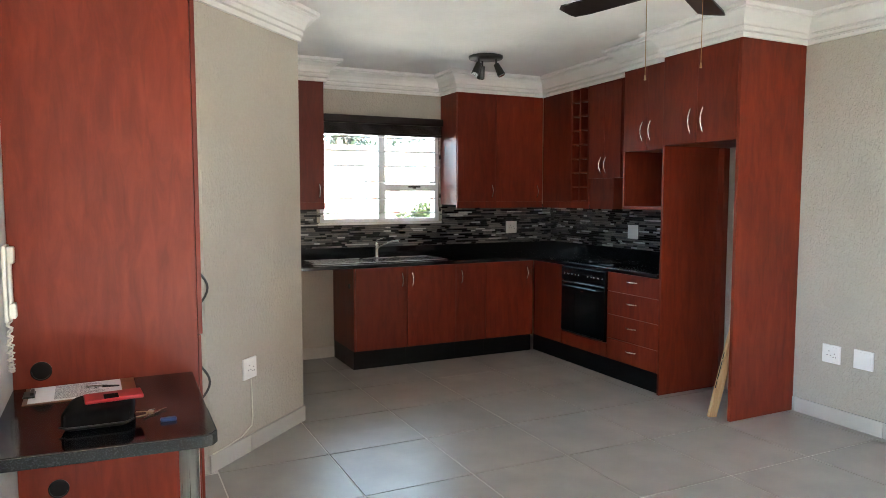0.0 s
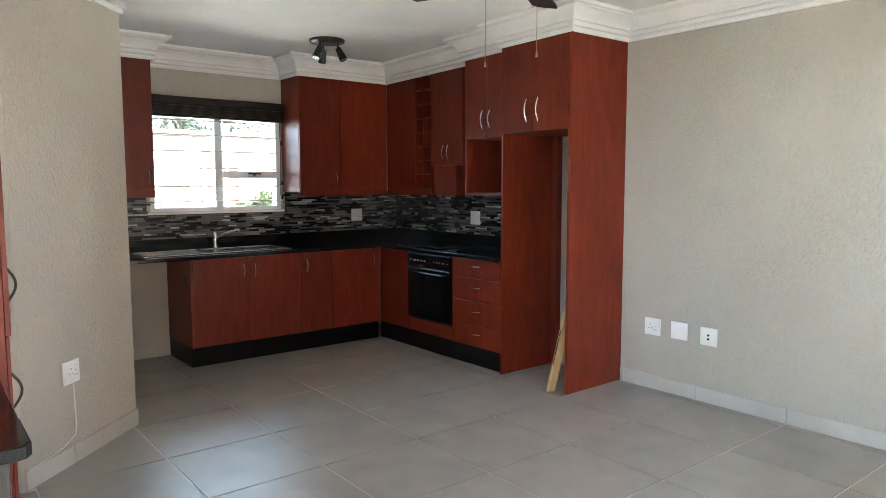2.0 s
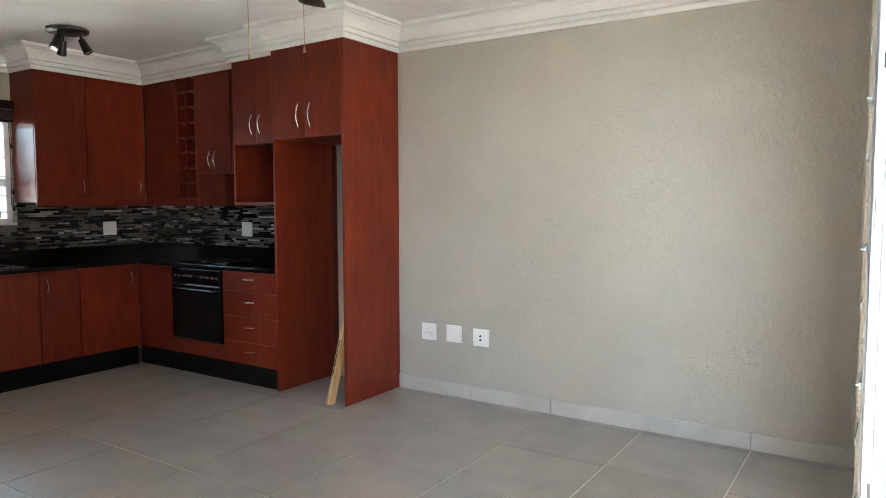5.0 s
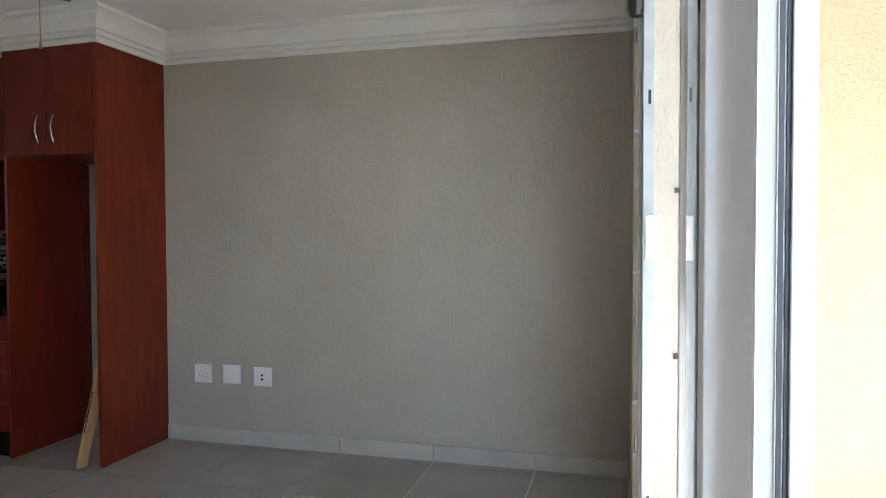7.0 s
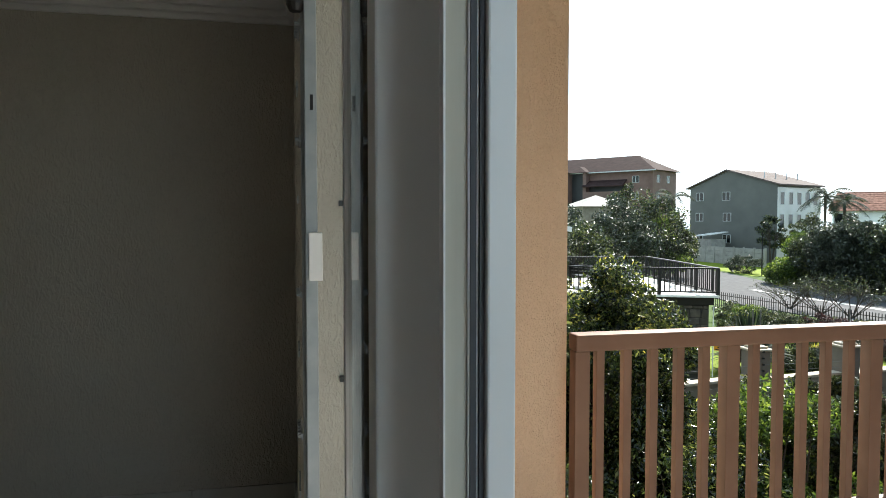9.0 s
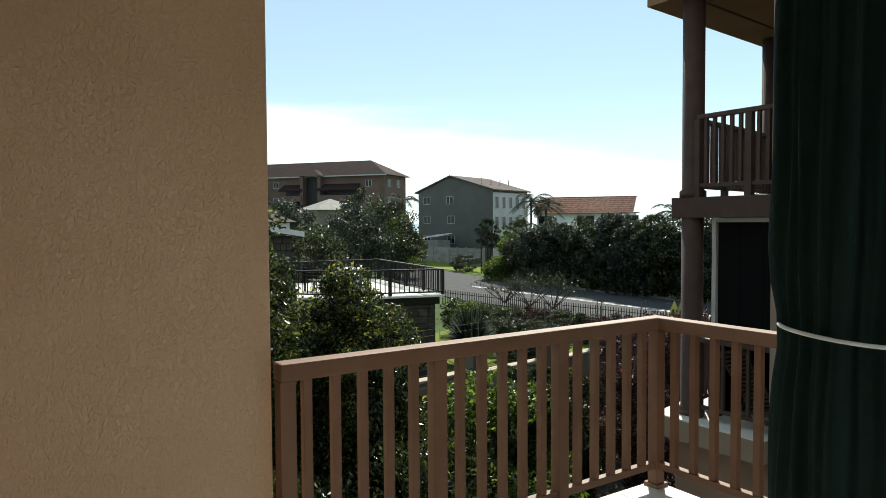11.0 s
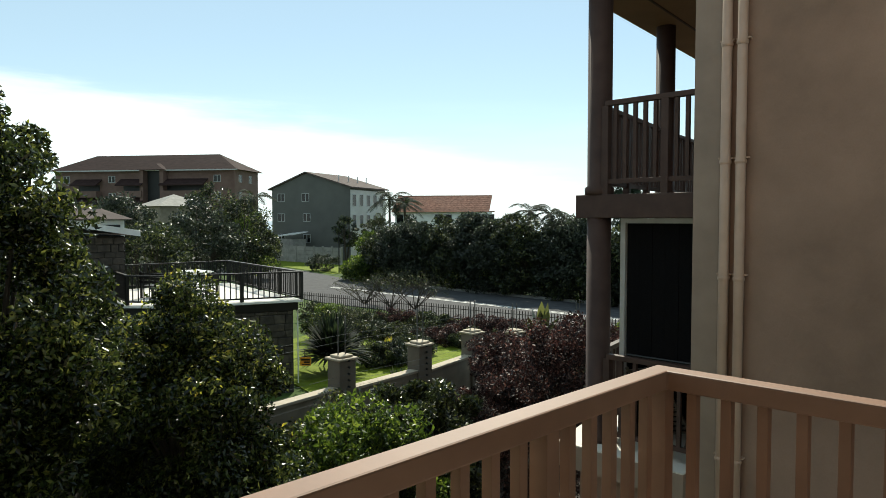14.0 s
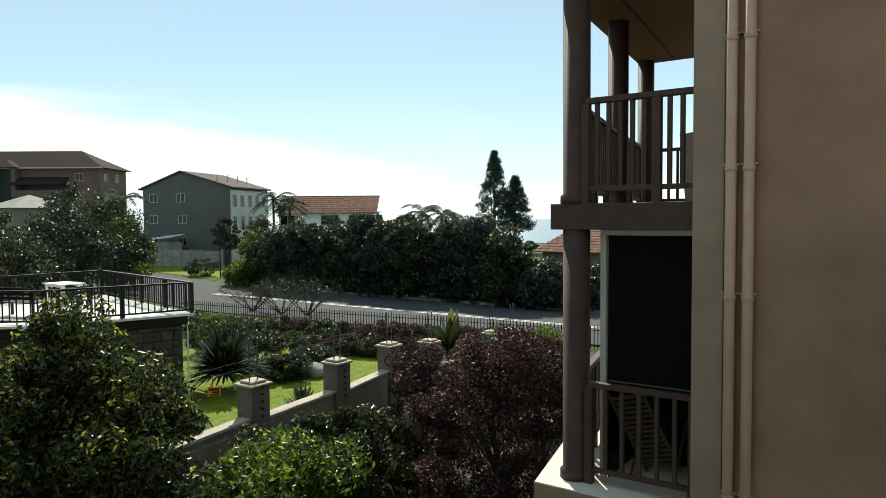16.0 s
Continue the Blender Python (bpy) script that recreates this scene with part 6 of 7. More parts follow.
child("wall", box(36.6, 42, -14.0, -8, GROUND, 1.5), WHITEHOUSE, ch)
bm = prism([(36.2, -14.3), (42.4, -14.3), (42.4, -7.6), (36.2, -7.6)], 1.56, 1.72)
for v in bm.verts:
    if v.co.z > 1.6:
        v.co.x += (39.3 - v.co.x) * 0.5
        v.co.y += (-11.3 - v.co.y) * 0.3
        v.co.z += 0.35
child("roof", bm, GREYROOF, ch)
child("window", box(36.57, 36.60, -13.8, -12.8, 0.6, 1.3), DARKGLASS, ch)


# ---- buildings in the distance ----
def window_in(parent, m, x, z, w, h, bars=1):
    """A framed window on the face y = 0 of a building's own frame."""
    fr = boxes((x, x + w, -0.06, -0.004, z, z + 0.065), (x, x + w, -0.06, -0.004, z + h - 0.065, z + h), (x, x + 0.065, -0.06, -0.004, z + 0.065, z + h - 0.065), (x + w - 0.065, x + w, -0.06, -0.004, z + 0.065, z + h - 0.065))
    for b in range(1, bars + 1):
        put_box(fr, x + w * b / (bars + 1) - 0.04, x + w * b / (bars + 1) + 0.04, -0.06, -0.004, z + 0.065, z + h - 0.065)
    bmesh.ops.transform(fr, matrix=m, verts=fr.verts)
    win = child("window", fr, WINFRAME, parent)
    g = box(x + 0.05, x + w - 0.05, -0.03, -0.002, z + 0.05, z + h - 0.05)
    bmesh.ops.transform(g, matrix=m, verts=g.verts)
    o = part("pane", g, DARKGLASS, win)
    o.data.transform(Matrix.Translation(-parent.location))


def placed(bm, m):
    bmesh.ops.transform(bm, matrix=m, verts=bm.verts)
    return bm


# grey gabled block: its gable looks at the camera
g0, g1 = Vector((91.4, -56.2, 0)), Vector((79.1, -61.1, 0))
d = g1 - g0
gm = Matrix.Translation((g0.x, g0.y, 0)) @ Matrix.Rotation(math.atan2(d.y, d.x), 4, 'Z')
L = d.length
gh = thing("grey_house", (85, -60, GROUND), "three-storey grey rendered block with a gabled roof", "house")
bm = bmesh.new()
eave, ridge, depth = 6.0, 8.2, 10.6
prof = [(0.0, GROUND), (L, GROUND), (L, eave), (L * 0.45, ridge), (0.0, eave)]
f = [bm.verts.new((x, 0, z)) for x, z in prof]
b = [bm.verts.new((x, depth, z)) for x, z in prof]
bm.faces.new(f)
bm.faces.new(b[::-1])
for i in range(5):
    bm.faces.new((f[i], b[i], b[(i + 1) % 5], f[(i + 1) % 5]))
bmesh.ops.recalc_face_normals(bm, faces=bm.faces)
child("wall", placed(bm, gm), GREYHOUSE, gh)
for (xa, za), (xb, zb) in (((-0.5, eave - 0.2), (L * 0.45, ridge)), ((L * 0.45, ridge), (L + 0.5, eave - 0.1))):
    bm = bmesh.new()
    v = [bm.verts.new(p) for p in ((xa, -0.35, za + 0.02), (xb, -0.35, zb + 0.02), (xb, depth + 0.3, zb + 0.02), (xa, depth + 0.3, za + 0.02), (xa, -0.35, za + 0.2), (xb, -0.35, zb + 0.2), (xb, depth + 0.3, zb + 0.2), (xa, depth + 0.3, za + 0.2))]
    for q in ((0, 1, 5, 4), (1, 2, 6, 5), (2, 3, 7, 6), (3, 0, 4, 7), (4, 5, 6, 7), (3, 2, 1, 0)):
        bm.faces.new([v[i] for i in q])
    child("roof", placed(bm, gm), GREYROOF, gh)
for z, xs in ((4.1, (1.0, 5.2)), (1.2, (1.0, 5.4)), (-1.8, (1.0, 5.4))):
    for x in xs:
        window_in(gh, gm, x, z, 1.25, 1.2)
sm2 = gm @ Matrix.Translation((L, 0, 0)) @ Matrix.Rotation(radians(90), 4, 'Z')
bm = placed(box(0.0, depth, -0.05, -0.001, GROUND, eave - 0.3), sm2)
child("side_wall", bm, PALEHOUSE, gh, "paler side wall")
sm2 = sm2 @ Matrix.Translation((0, -0.05, 0))
for z in (3.4, 0.5, -2.3):
    for k in range(5):
        window_in(gh, sm2, 0.5 + k * 2.05, z, 1.0, 1.7, 0)
for k in range(4):
    child("vent_pipe", placed(rod((L * 0.8, 1.3 + k * 2.7, eave + 0.3), (L * 0.8, 1.3 + k * 2.7, eave + 1.9), 0.07, seg=6), gm), WINFRAME, gh)

# brown four-storey block with a hipped roof
p0, p1 = Vector((110.5, -60.8, 0)), Vector((138.2, -41.0, 0))
d = p0 - p1
bm4 = Matrix.Translation((p1.x, p1.y, 0)) @ Matrix.Rotation(math.atan2(d.y, d.x), 4, 'Z')
L = d.length
bb = thing("brown_apartment_block", (120, -55, GROUND), "four-storey brown brick apartment block with hipped tile roof", "apartment building")
child("wall", placed(box(0, L, 0, 9.5, GROUND, 10.2), bm4), BROWNHOUSE, bb)
bm = bmesh.new()
lo = [bm.verts.new(p) for p in ((-0.8, -0.8, 10.1), (L + 0.8, -0.8, 10.1), (L + 0.8, 10.3, 10.1), (-0.8, 10.3, 10.1))]
hi = [bm.verts.new(p) for p in ((5, 4.7, 13.2), (L - 5, 4.7, 13.2))]
for q in ((lo[0], lo[1], hi[1], hi[0]), (lo[1], lo[2], hi[1]), (lo[2], lo[3], hi[0], hi[1]), (lo[3], lo[0], hi[0])):
    bm.faces.new(q)
bm.faces.new(lo[::-1])
child("roof", placed(bm, bm4), BROWNROOF, bb)
child("gutter", placed(box(-0.85, L + 0.85, -0.9, -0.8, 9.95, 10.15), bm4), WINFRAME, bb)
for x0, x1 in ((4.3, 9.0), (13.0, 17.6), (21.2, 29.0)):
    for z in (7.0, 4.0, 1.0):
        # flat dark panel on the wall paints the shadow under the canopy
        child("balcony_opening", placed(box(x0 + 0.3, x1 - 0.3, -0.08, -0.01, z - 0.5, z + 0.6), bm4), DARK, bb)
        c = placed(prism([(x0, -1.6), (x1, -1.6), (x1, -0.01), (x0, -0.01)], z - 1.6, z - 0.5), bm4)
        child("balcony", c, BROWNHOUSE, bb)
        r = bmesh.new()
        v = [r.verts.new(p) for p in ((x0 - 0.2, -1.9, z + 0.35), (x1 + 0.2, -1.9, z + 0.35), (x1 + 0.2, -0.02, z + 1.45), (x0 - 0.2, -0.02, z + 1.45), (x0 - 0.2, -1.9, z + 0.55), (x1 + 0.2, -1.9, z + 0.55), (x1 + 0.2, -0.02, z + 1.65), (x0 - 0.2, -0.02, z + 1.65))]
        for q in ((0, 1, 5, 4), (1, 2, 6, 5), (2, 3, 7, 6), (3, 0, 4, 7), (4, 5, 6, 7), (3, 2, 1, 0)):
            r.faces.new([v[i] for i in q])
        child("canopy", placed(r, bm4), BROWNROOF, bb)
for z in (8.0, 5.0, 2.0):
    for x in (1.6, 10.4, 30.2):
        if x < L - 1.5:
            window_in(bb, bm4, x, z, 1.3, 1.2)
bm = bmesh.new()
v = [bm.verts.new(p) for p in ((16.8, -1.9, 10.12), (22.0, -1.9, 10.12), (22.0, 3.2, 10.12), (16.8, 3.2, 10.12), (19.4, 0.2, 11.3), (19.4, 3.2, 11.6))]
for q in ((0, 1, 4), (1, 2, 5, 4), (3, 0, 4, 5), (3, 2, 1, 0)):
    bm.faces.new([v[i] for i in q])
child("porch_roof", placed(bm, bm4), BROWNROOF, bb)
child("pier", placed(box(17.2, 17.85, -1.4, -0.01, GROUND, 10.1), bm4), BROWNHOUSE, bb)
child("pier", placed(box(20.95, 21.6, -1.4, -0.01, GROUND, 10.1), bm4), BROWNHOUSE, bb)
# flat dark panel in place of a recess; its shade is in the colour
child("stair_recess", placed(box(17.9, 20.9, -0.06, -0.01, GROUND, 10.0), bm4), DARK, bb)
em = bm4 @ Matrix.Translation((L, 0, 0)) @ Matrix.Rotation(radians(90), 4, 'Z')
for z in (8.0, 5.0, 2.0):
    for x in (1.5, 5.5):
        window_in(bb, em, x, z, 1.2, 1.3)
hr = thing("pale_roofed_shelter", (84, -38, GROUND), "low shelter with a pale green-grey pyramid roof", "shelter")
bm = bmesh.new()
lo = [bm.verts.new(p) for p in ((80.5, -41.5, 3.1), (87.5, -41.5, 3.1), (87.5, -34.5, 3.1), (80.5, -34.5, 3.1))]
ap = bm.verts.new((84, -38, 4.6))
for i in range(4):
    bm.faces.new((lo[i], lo[(i + 1) % 4], ap))
bm.faces.new(lo[::-1])
child("roof", bm, CONCRETE, hr)
child("wall", box(81, 87, -41, -35, GROUND, 3.09), CREAMWALL, hr)

# white house with a terracotta roof
p0, p1 = Vector((73.7, -64.65, 0)), Vector((63.2, -71.85, 0))
d = p1 - p0
rm = Matrix.Translation((p0.x, p0.y, 0)) @ Matrix.Rotation(math.atan2(d.y, d.x), 4, 'Z')
L = d.length
rh = thing("white_house", (68, -70, GROUND), "white two-storey house with a terracotta tile roof", "house")
child("wall", placed(box(0.0, L, 0, 7, GROUND, 2.6), rm), WHITEHOUSE, rh)
for k in range(8):
    bm = bmesh.new()
    y0_, y1_ = -0.6 + k * 0.51, -0.6 + (k + 1) * 0.51
    z0_, z1_ = 2.5 + k * 0.285, 2.5 + (k + 1) * 0.285
    v = [bm.verts.new(p) for p in ((-0.4, y0_, z0_), (L + 0.4, y0_, z0_), (L + 0.4, y1_ + 0.02, z1_ - 0.012), (-0.4, y1_ + 0.02, z1_ - 0.012), (-0.4, y0_, z0_ + 0.06), (L + 0.4, y0_, z0_ + 0.06), (L + 0.4, y1_ + 0.02, z1_ + 0.048), (-0.4, y1_ + 0.02, z1_ + 0.048))]
    for q in ((0, 1, 5, 4), (1, 2, 6, 5), (2, 3, 7, 6), (3, 0, 4, 7), (4, 5, 6, 7), (3, 2, 1, 0)):
        bm.faces.new([v[i] for i in q])
    child("roof_course", placed(bm, rm), REDROOF, rh)
child("ridge", placed(rod((-0.4, 3.6, 4.80), (L + 0.4, 3.6, 4.80), 0.12, seg=8), rm), REDROOF, rh)
child("back_roof", placed(prism([(-0.4, 3.5), (L + 0.4, 3.5), (L + 0.4, 7.6), (-0.4, 7.6)], 2.6, 2.7), rm), REDROOF, rh)
for k, (x, w) in enumerate(((0.2, 2.0), (5.6, 2.4), (9.3, 2.6), (12.0, 1.8))):
    window_in(rh, rm, x, 0.9, w, 1.35)
# terracotta roof seen past the column
r2 = thing("terracotta_bungalow", (24, -52, GROUND), "bungalow with a terracotta tile roof beyond the trees", "house")
child("wall", box(16.5, 27.9, -57, -50.5, GROUND, -0.9), CREAMWALL, r2)
for k in range(9):
    bm = bmesh.new()
    a0, a1 = -49.9 - k * 0.42, -49.9 - (k + 1) * 0.42
    z0_, z1_ = -1.0 + k * 0.19, -1.0 + (k + 1) * 0.19
    v = [bm.verts.new(p) for p in ((16, a0, z0_), (28.5 - k * 0.2, a0, z0_), (28.5 - k * 0.2, a1, z1_ - 0.03), (16, a1, z1_ - 0.03), (16, a0, z0_ + 0.07), (28.5 - k * 0.2, a0, z0_ + 0.07), (28.5 - k * 0.2, a1, z1_ + 0.04), (16, a1, z1_ + 0.04))]
    for q in ((0, 1, 5, 4), (1, 2, 6, 5), (2, 3, 7, 6), (3, 0, 4, 7), (4, 5, 6, 7), (3, 2, 1, 0)):
        bm.faces.new([v[i] for i in q])
    bmesh.ops.recalc_face_normals(bm, faces=bm.faces)
    child("roof_course", bm, REDROOF, r2)

# precast concrete fence on the verge
pf = thing("precast_fence", (80, -54, GROUND), "precast concrete panel fence below the grey house", "fence")
fa, fb = Vector((91.5, -53.6, GROUND)), Vector((70.5, -54.6, GROUND))
d = fb - fa
fm = Matrix.Translation(fa) @ Matrix.Rotation(math.atan2(d.y, d.x), 4, 'Z')
for k in range(11):
    child("post", placed(box(k * 1.9 - 0.1, k * 1.9 + 0.1, -0.1, 0.1, 0, 2.35, 0.01), fm), CONCRETE, pf)
    for j in range(4):
        if k < 10:
            child("panel", placed(box(k * 1.9 + 0.1, k * 1.9 + 1.8, -0.04, 0.04, 0.05 + j * 0.55, 0.57 + j * 0.55, 0.01), fm), CONCRETE, pf)
sd2 = thing("garden_shed", (85.5, -54.9, GROUND), "low shed with pale corrugated roof sheets", "shed")
child("wall", box(84, 87.5, -57, -54.8, GROUND, -1.2), CONCRETE, sd2)
for k in range(3):
    bm = box(83.7 + k * 1.35, 84.9 + k * 1.35, -57.2, -54.5, -1.15, -1.08)
    for v in bm.verts:
        v.co.z += 0.3 * (v.co.y + 57.2) * -0.5 + 0.9 - 0.1 * k
    child("roof_sheet", bm, FASCIA, sd2)
lamp = thing("street_lamp", (62.5, -46.5, GROUND), "slim dark street pole by the road", "street pole")
child("pole", rod((62.5, -46.5, GROUND), (62.5, -46.5, 0.2), 0.07, 0.05, 8), DARKRAIL, lamp)

# ---- neighbouring wing with balconies ----
nb = thing("neighbour_wing", (4.0, -9.0, GROUND), "taupe rendered apartment wing with round balcony columns", "apartment building")
child("wall", box(-6.0, 4.86, -15.0, -7.5, GROUND, 6.5), NBWALL, nb)
# overhang out of view, added to shade the upper part of the wall
child("eaves", box(-6.3, 5.5, -15.3, -6.55, 6.51, 6.72, 0.01), NBTRIM, nb)
child("corner_pilaster", box(4.86, 5.13, -7.9, -7.47, GROUND, 6.5, 0.01), NBPILLAR, nb)
child("back_wall", box(4.86, 5.13, -15.0, -7.9, GROUND, 6.5), NBWALL, nb)
BAL = [(5.131, -7.45), (6.88, -7.45), (7.55, -13.2), (5.131, -13.2)]
child("upper_slab", prism([(5.131, -7.56), (6.56, -7.56), (8.05, -14.6), (5.131, -14.6)], 1.56, 1.82, 0.006), NBTRIM, nb)
# sun on the slab top and shade on its edge are two colours
child("lower_slab", prism([(5.131, -7.34), (6.64, -7.34), (8.2, -14.6), (5.131, -14.6)], -1.28, -1.012, 0.006), NBPILLAR, nb)
child("lower_paving", prism([(5.131, -7.345), (6.635, -7.345), (8.19, -14.6), (5.131, -14.6)], -1.0119, -1.0), COPING, nb, "balcony paving coloured paler than the slab edge to stand in for sun")
child("under_wall", prism([(5.131, -7.6), (6.5, -7.6), (7.9, -14.6), (5.131, -14.6)], GROUND, -1.281), NBWALL, nb)
child("soffit", prism(BAL, 4.35, 4.6), NBSOFFIT, nb, "plaster underside of the top balcony")
for (x, y) in ((6.335, -7.70), (6.90, -10.4), (7.37, -13.0)):
    child("column", lathe([(0.165, 1.82), (0.165, 1.90), (0.137, 1.92), (0.137, 4.35)], (x, y, 0), 20), NBTRIM, nb, smooth=True)
    child("column", lathe([(0.165, -1.0), (0.165, -0.92), (0.137, -0.90), (0.137, 1.56)], (x, y, 0), 20), NBTRIM, nb, smooth=True)


def wing_railing(xa, ya, xb, yb, base, count, label_post=True):
    a, b = Vector((xa, ya, base)), Vector((xb, yb, base))
    d = b - a
    m = Matrix.Translation(a) @ Matrix.Rotation(math.atan2(d.y, d.x), 4, 'Z')
    child("handrail", placed(box(0, d.length, -0.04, 0.04, 0.98, 1.035, 0.004), m), NBTRIM, nb)
    child("bottom_rail", placed(box(0, d.length, -0.022, 0.022, 0.12, 0.17, 0.003), m), NBTRIM, nb)
    for i in range(count + 1):
        x = d.length * i / count
        w = 0.04 if i % 6 == 0 else 0.02
        child("post" if w > 0.03 else "baluster", placed(box(x - w, x + w, -w, w, 0.0 if w > 0.03 else 0.17, 0.98), m), NBTRIM, nb)


wing_railing(6.20, -7.62, 5.14, -7.62, 1.82, 9)
wing_railing(6.38, -7.87, 6.86, -10.2, 1.82, 17)
wing_railing(6.95, -10.6, 7.34, -12.85, 1.82, 16)
wing_railing(7.3, -13.1, 5.2, -13.1, 1.82, 14)
wing_railing(6.16, -7.62, 5.14, -7.62, -1.0, 6)
wing_railing(6.38, -7.87, 6.86, -10.2, -1.0, 17)
child("door_frame", boxes((6.06, 6.12, -7.86, -7.80, -1.0, 1.555), (5.131, 6.06, -7.86, -7.80, 1.50, 1.555), bevel=0.003), WINFRAME, nb)
# black sheets behind and beside the chair paint the balcony's shade
child("glass_screen", box(5.131, 6.06, -8.62, -8.60, -0.999, 1.50), SHADEBLACK, nb, "black sheet standing in for the shade inside the balcony")
child("drop_frame", box(6.04, 6.06, -8.60, -7.87, -0.999, 1.50), SHADEBLACK, nb)
drop = thing("canvas_blind", (5.6, -7.84, 0.1), "near-black green canvas drop blind let down on the lower balcony", "blind")
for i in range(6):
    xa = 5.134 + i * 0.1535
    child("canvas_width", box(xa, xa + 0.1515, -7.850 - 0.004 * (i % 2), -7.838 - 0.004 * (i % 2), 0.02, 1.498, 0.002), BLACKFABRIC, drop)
child("hem_bar", rod((5.136, -7.845, 0.01), (6.05, -7.845, 0.01), 0.016, seg=8), BLACKMETAL, drop)
chair = thing("folding_chair", (5.62, -8.15, -1.0), "slatted timber folding chair leaning in the shade", "chair")
lean = Matrix.Translation((5.55, -8.2, -0.998)) @ Matrix.Rotation(radians(-24), 4, 'X') @ Matrix.Rotation(radians(17), 4, 'Y')
for x in (-0.2, 0.17):
    child("rail", placed(box(x, x + 0.03, -0.012, 0.012, 0.08, 1.05, 0.003), lean), BARK, chair)
for i in range(15):
    child("slat", placed(box(-0.17, 0.17, -0.010, 0.010, 0.14 + i * 0.06, 0.175 + i * 0.06, 0.003), lean), BARK, chair)
for x in (5.42, 5.86):
    child("leg", rod((x, -7.98, -0.998), (x, -8.44, -0.45), 0.014, seg=8), BARK, chair)
for x, r in ((4.80, 0.047), (4.655, 0.045)):
    child("downpipe", rod((x, -7.44, GROUND), (x, -7.44, 6.4), r, seg=16), PIPE, nb, smooth=True)
    for z in (2.09, 0.98, -0.78, 3.2):
        child("pipe_collar", lathe([(r + 0.006, z - 0.02), (r + 0.010, z), (r + 0.006, z + 0.02)], (x, -7.44, 0), 16), PIPE, nb)
        child("pipe_clip", box(x - r - 0.02, x + r + 0.02, -7.499, -7.44, z + 0.03, z + 0.045), PIPE, nb)
child("soffit_joint", prism([(6.28, -7.6), (6.31, -7.6), (6.93, -13.1), (6.90, -13.1)], 4.338, 4.3495), NBTRIM, nb, "dark joint between soffit boards")
pt = thing("planter", (5.4, -8.9, 1.83), "tapered planter box on the neighbouring balcony", "planter")
child("tub", lathe([(0.15, 1.83), (0.16, 1.85), (0.22, 2.55), (0.23, 2.58), (0.2, 2.58)], (5.42, -8.9, 0), 4), NBPILLAR, pt)

# ---- what the kitchen window looks out on ----
ow = thing("white_courtyard_house", (3.5, 10.0, -1.0), "white rendered house across the courtyard", "house")
child("wall", box(-2.0, 12.0, 10.0, 10.3, GROUND, 2.12), PALEHOUSE, ow)
child("roof_edge", box(-2.0, 12.0, 9.8, 10.5, 2.125, 2.2), GREYROOF, ow)
for x0, x1, z0, z1, m in ((3.03, 3.38, 1.2, 1.64, BROWNHOUSE), (3.62, 3.72, 1.2, 1.9, REDROOF), (3.95, 4.10, 1.12, 1.75, REDROOF)):
    child("window_recess", box(x0, x1, 9.97, 9.999, z0, z1), m, ow)
    child("window_surround", boxes((x0 - 0.05, x0 - 0.001, 9.96, 9.999, z0, z1), (x1 + 0.001, x1 + 0.05, 9.96, 9.999, z0, z1), (x0 - 0.05, x1 + 0.05, 9.95, 9.999, z0 - 0.05, z0 - 0.001)), FASCIA, ow)
setting("courtyard", box(-3, 12, BACK + 0.2, 9.99, -0.5, -0.4), COPING, "pale paved courtyard outside the kitchen window", "pavement")
tree("tree", "leafy tree beyond the courtyard house", "tree", (4.0, 13.5, 3.3), (2.8, 1.8, 1.7), 5000, 0.14, LEAF_GREY, 120, clumps=60, clump_r=0.5)
tree("shrub", "low green shrub in the courtyard", "shrub", (4.25, 9.3, 1.0), (0.5, 0.3, 0.32), 5000, 0.07, LEAF_MID, 121, clumps=30, clump_r=0.2, trunks=2)


# ---- pieces: floor tiles, skirting, mosaic, balcony tiles ----
def tile_grid(parent, material, x_from, x_to, y_from, y_to, pitch, gx, gy, z0, z1, inside):
    data = {}
    nx0, nx1 = math.floor((x_from - gx) / pitch), math.ceil((x_to - gx) / pitch)
    ny0, ny1 = math.floor((y_from - gy) / pitch), math.ceil((y_to - gy) / pitch)
    for i in range(nx0, nx1):
        for j in range(ny0, ny1):
            a, b = max(x_from, gx + i * pitch + 0.0035), min(x_to, gx + (i + 1) * pitch - 0.0035)
            c, d = max(y_from, gy + j * pitch + 0.0035), min(y_to, gy + (j + 1) * pitch - 0.0035)
            if b - a < 0.03 or d - c < 0.03 or not inside((a + b) / 2, (c + d) / 2):
                continue
            key = (round(b - a, 4), round(d - c, 4))
            if key not in data:
                data[key] = mesh_of("tile", box(-key[0] / 2, key[0] / 2, -key[1] / 2, key[1] / 2, z0, z1, 0.0012), material)
            o = new("tile", data[key])
            o.parent = parent
            o.location = ((a + b) / 2, (c + d) / 2, 0)


tile_grid(floor, TILE, -1.8, W, 0.10, BACK, 0.603, 1.087, 0.691, -0.0039, 0.0, lambda x, y: not (x < 0.5 and y > 3.9) and not (x < LEFT and y > 2.0))
tile_grid(balcony_floor, BALTILE, -1.9, 3.43, -3.40, -0.022, 0.33, 3.40, -3.39, -0.0519, -0.046, lambda x, y: True)
skirting = setting("baseboard", bmesh.new(), SKIRT, "pale grey tile skirting", "skirting")


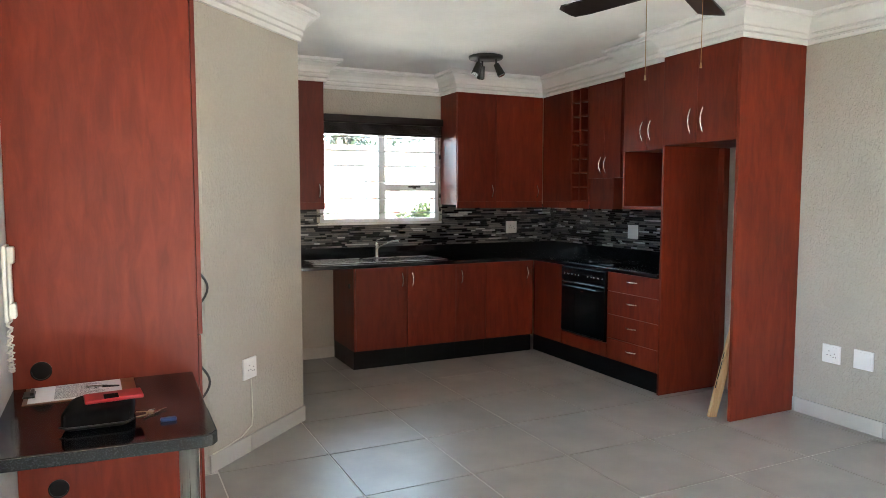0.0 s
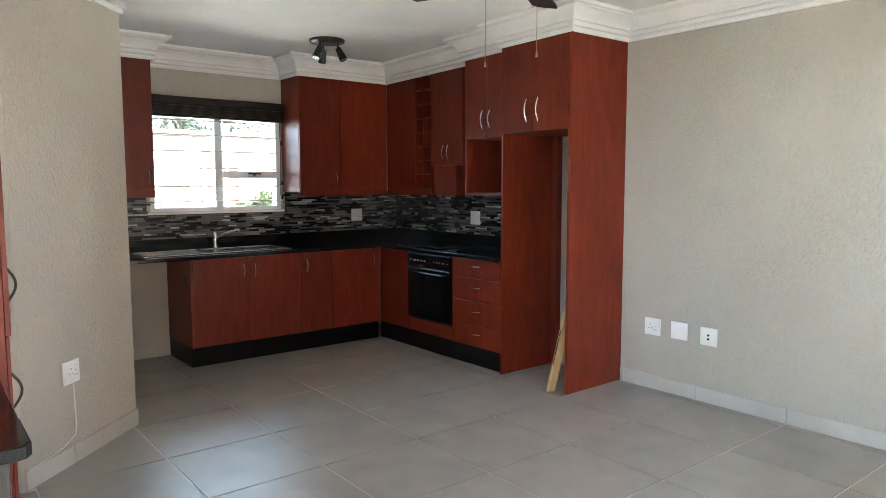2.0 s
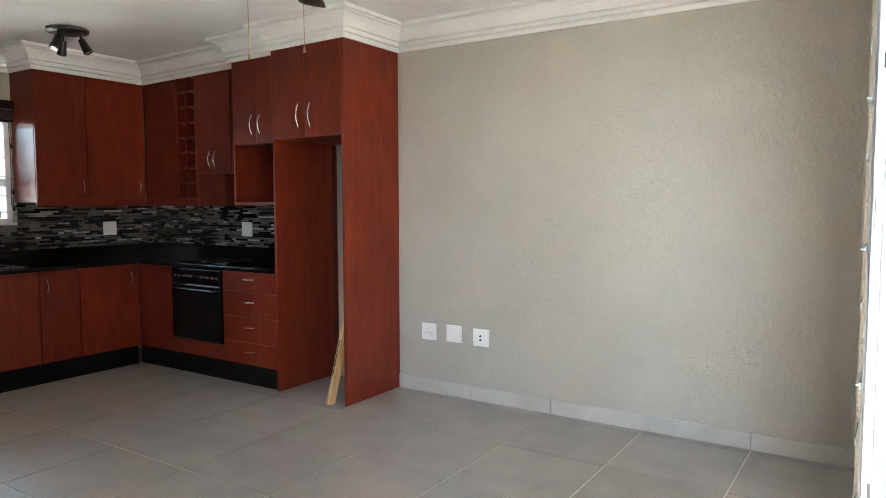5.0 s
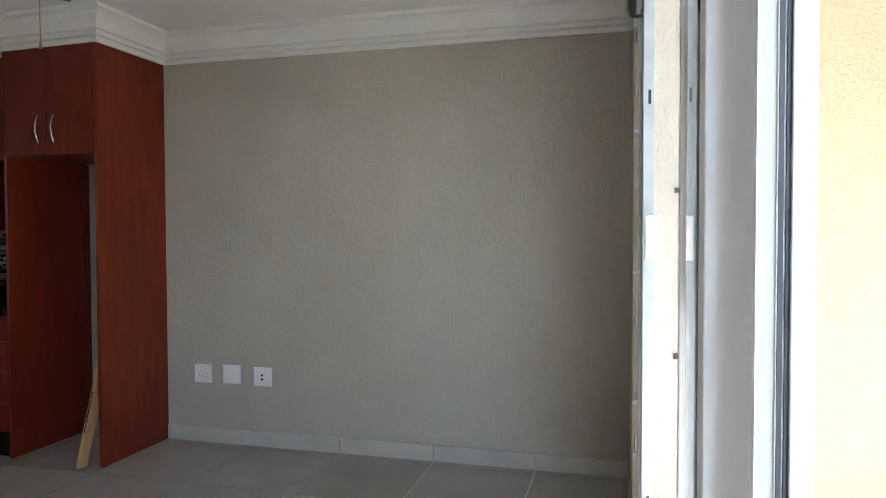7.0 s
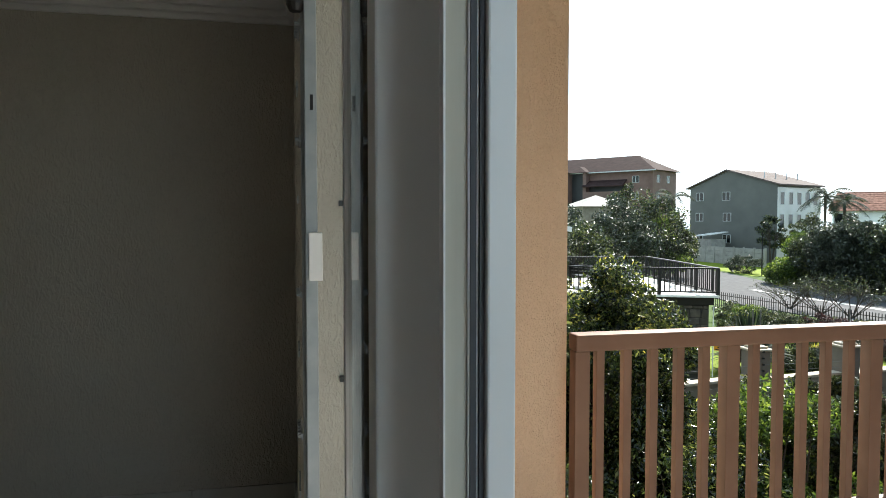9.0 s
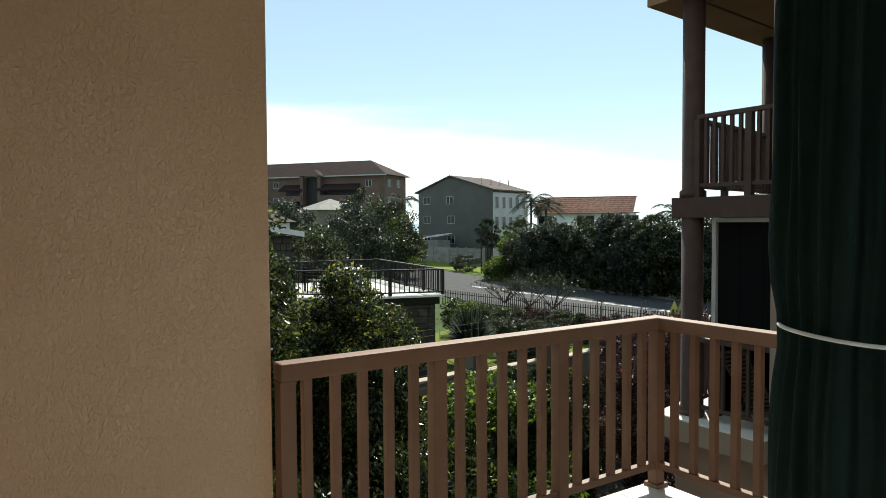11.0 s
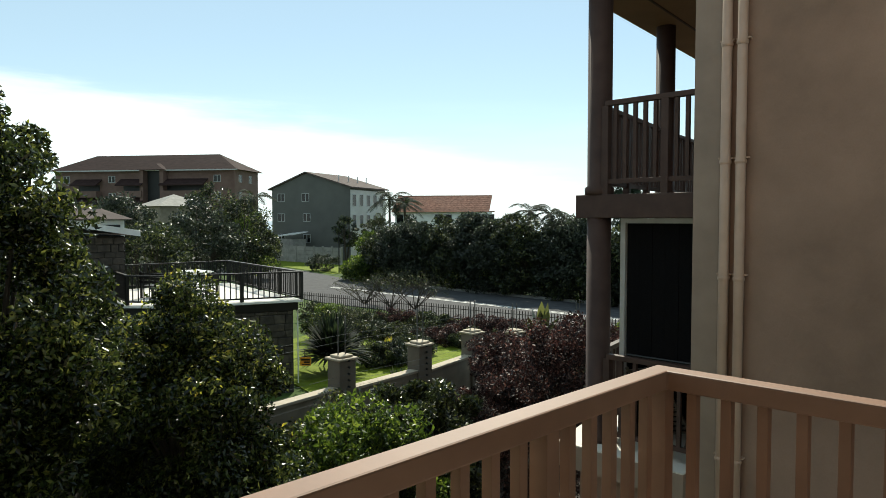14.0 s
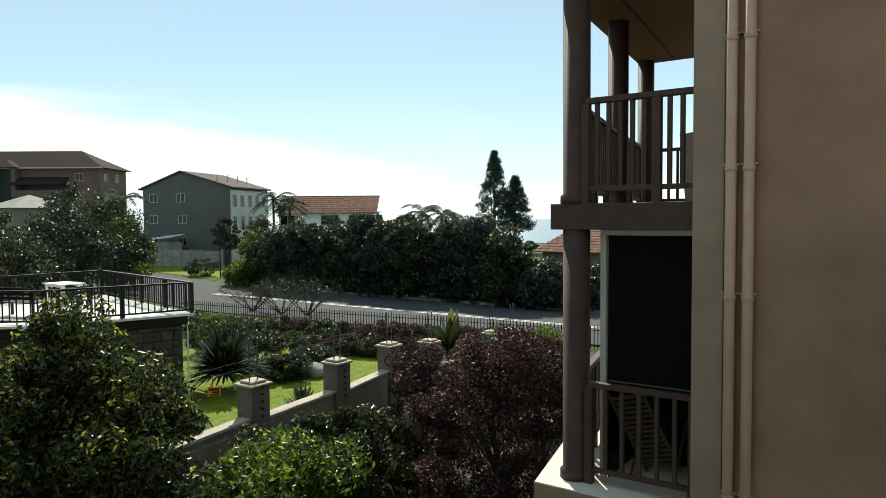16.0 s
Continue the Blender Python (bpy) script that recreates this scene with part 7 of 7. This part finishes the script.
def skirting_run(x0, y0, x1, y1, first, height=0.098):
    """Tiles 0.6 long set along a wall; the wall lies to the left of the way from start to end."""
    a, b = Vector((x0, y0, 0)), Vector((x1, y1, 0))
    d = (b - a).normalized()
    ang = math.atan2(d.y, d.x)
    s, length = -first, (b - a).length
    while s < length:
        p, q = max(0, s + 0.002), min(length, s + 0.598)
        if q - p > 0.01:
            o = new("skirting_tile", mesh_of("skirting_tile", box(0, q - p, -0.013, -0.0005, 0.001, height, 0.0015), SKIRT))
            o.parent = skirting
            o.matrix_basis = Matrix.Translation(a + d * p) @ Matrix.Rotation(ang, 4, 'Z')
        s += 0.6


skirting_run(W, 3.108, W, 0.172, 0.584)
skirting_run(0.20 + 0.24, 3.715, 1.11, 4.36, 0.25)
skirting_run(1.11, BACK, 1.81, BACK, 0.3)
skirting_run(1.11, 4.36, 1.11, BACK, 0.3)
skirting_run(LEFT, 1.9, LEFT, 2.93, 0.3)
skirting_run(W, 0.17, 3.13, 0.17, 0.2)

# mosaic splashback: thin strips of glass and stone
MOSAIC = []
for nm, col, rg, mt in (("black_glass", (0.012, 0.012, 0.013), 0.12, 0), ("charcoal_stone", (0.05, 0.047, 0.045), 0.45, 0), ("grey_glass", (0.19, 0.182, 0.17), 0.22, 0), ("silver_strip", (0.48, 0.465, 0.45), 0.28, 0), ("brown_stone", (0.15, 0.132, 0.115), 0.45, 0)):
    MOSAIC.append(surface("mosaic_" + nm, tuple(c * 0.85 for c in col), tuple(c * 1.15 for c in col), rg, 20, vary=0.15, islands=False))
splash = thing("splashback", (W, BACK, 0.99), "mosaic splashback of black, grey and silver strips", "splashback")
child("grout_back", boxes((1.12, wx0 - 0.03, BACK - 0.006, BACK - 0.001, 0.9905, 1.375), (wx0 - 0.03, wx1 + 0.03, BACK - 0.006, BACK - 0.001, 0.9905, wz0 - 0.022), (wx1 + 0.03, W - 0.006, BACK - 0.006, BACK - 0.001, 0.9905, 1.375), (W - 0.006, W - 0.001, 3.782, BACK - 0.006, 0.9905, 1.62)), DARK, splash, "dark grout bed")
rnd = random.Random(11)
strip_data = {}
far_strips = [bmesh.new() for _ in MOSAIC]
count = 0
for wall in (0, 1):
    length = (W - 0.012 - 1.12) if wall == 0 else (BACK - 0.012 - 3.785)
    for row in range(40):
        z = 0.993 + row * 0.0165
        s = -rnd.uniform(0, 0.1)
        while s < length:
            ln = rnd.choice((0.05, 0.075, 0.10, 0.15))
            kind = rnd.choices(range(5), (38, 18, 24, 7, 13))[0]
            a, b = max(0.0, s), min(length, s + ln - 0.003)
            s += ln
            if b - a < 0.01:
                continue
            if wall == 0:
                x0, x1 = 1.12 + a, 1.12 + b
                if z > 1.355 or (wx0 - 0.03 < (x0 + x1) / 2 < wx1 + 0.03 and z > wz0 - 0.033):
                    continue
                place = ((x0 + x1) / 2, BACK - 0.006, z)
            else:
                yy = 3.785 + (a + b) / 2
                if z > (1.60 if 4.31 < yy < 4.615 else 1.355):
                    continue
                place = (W - 0.006, yy, z)
            near = count < 300 and abs(b - a - ln + 0.003) < 1e-9 and ((wall == 0 and x0 > 2.5 and x1 < 3.8) or (wall == 1 and yy < 5.3)) and rnd.random() < 0.3
            if near:
                key = (ln, kind, wall)
                if key not in strip_data:
                    h = (ln - 0.003) / 2
                    strip_data[key] = mesh_of("mosaic_strip", box(-h, h, -0.0045, 0, 0, 0.0132) if wall == 0 else box(-0.0045, 0, -h, h, 0, 0.0132), MOSAIC[kind])
                o = new("mosaic_strip", strip_data[key])
                o.parent = splash
                o.location = Vector(place) - splash.location
                count += 1
            else:
                h = (b - a) / 2
                if wall == 0:
                    put_box(far_strips[kind], place[0] - h, place[0] + h, place[1] - 0.0045, place[1], z, z + 0.0132)
                else:
                    put_box(far_strips[kind], place[0] - 0.0045, place[0], place[1] - h, place[1] + h, z, z + 0.0132)
for bm, mat in zip(far_strips, MOSAIC):
    o = child("mosaic", bm, mat, splash)
    tagged(o, kind="stuff")
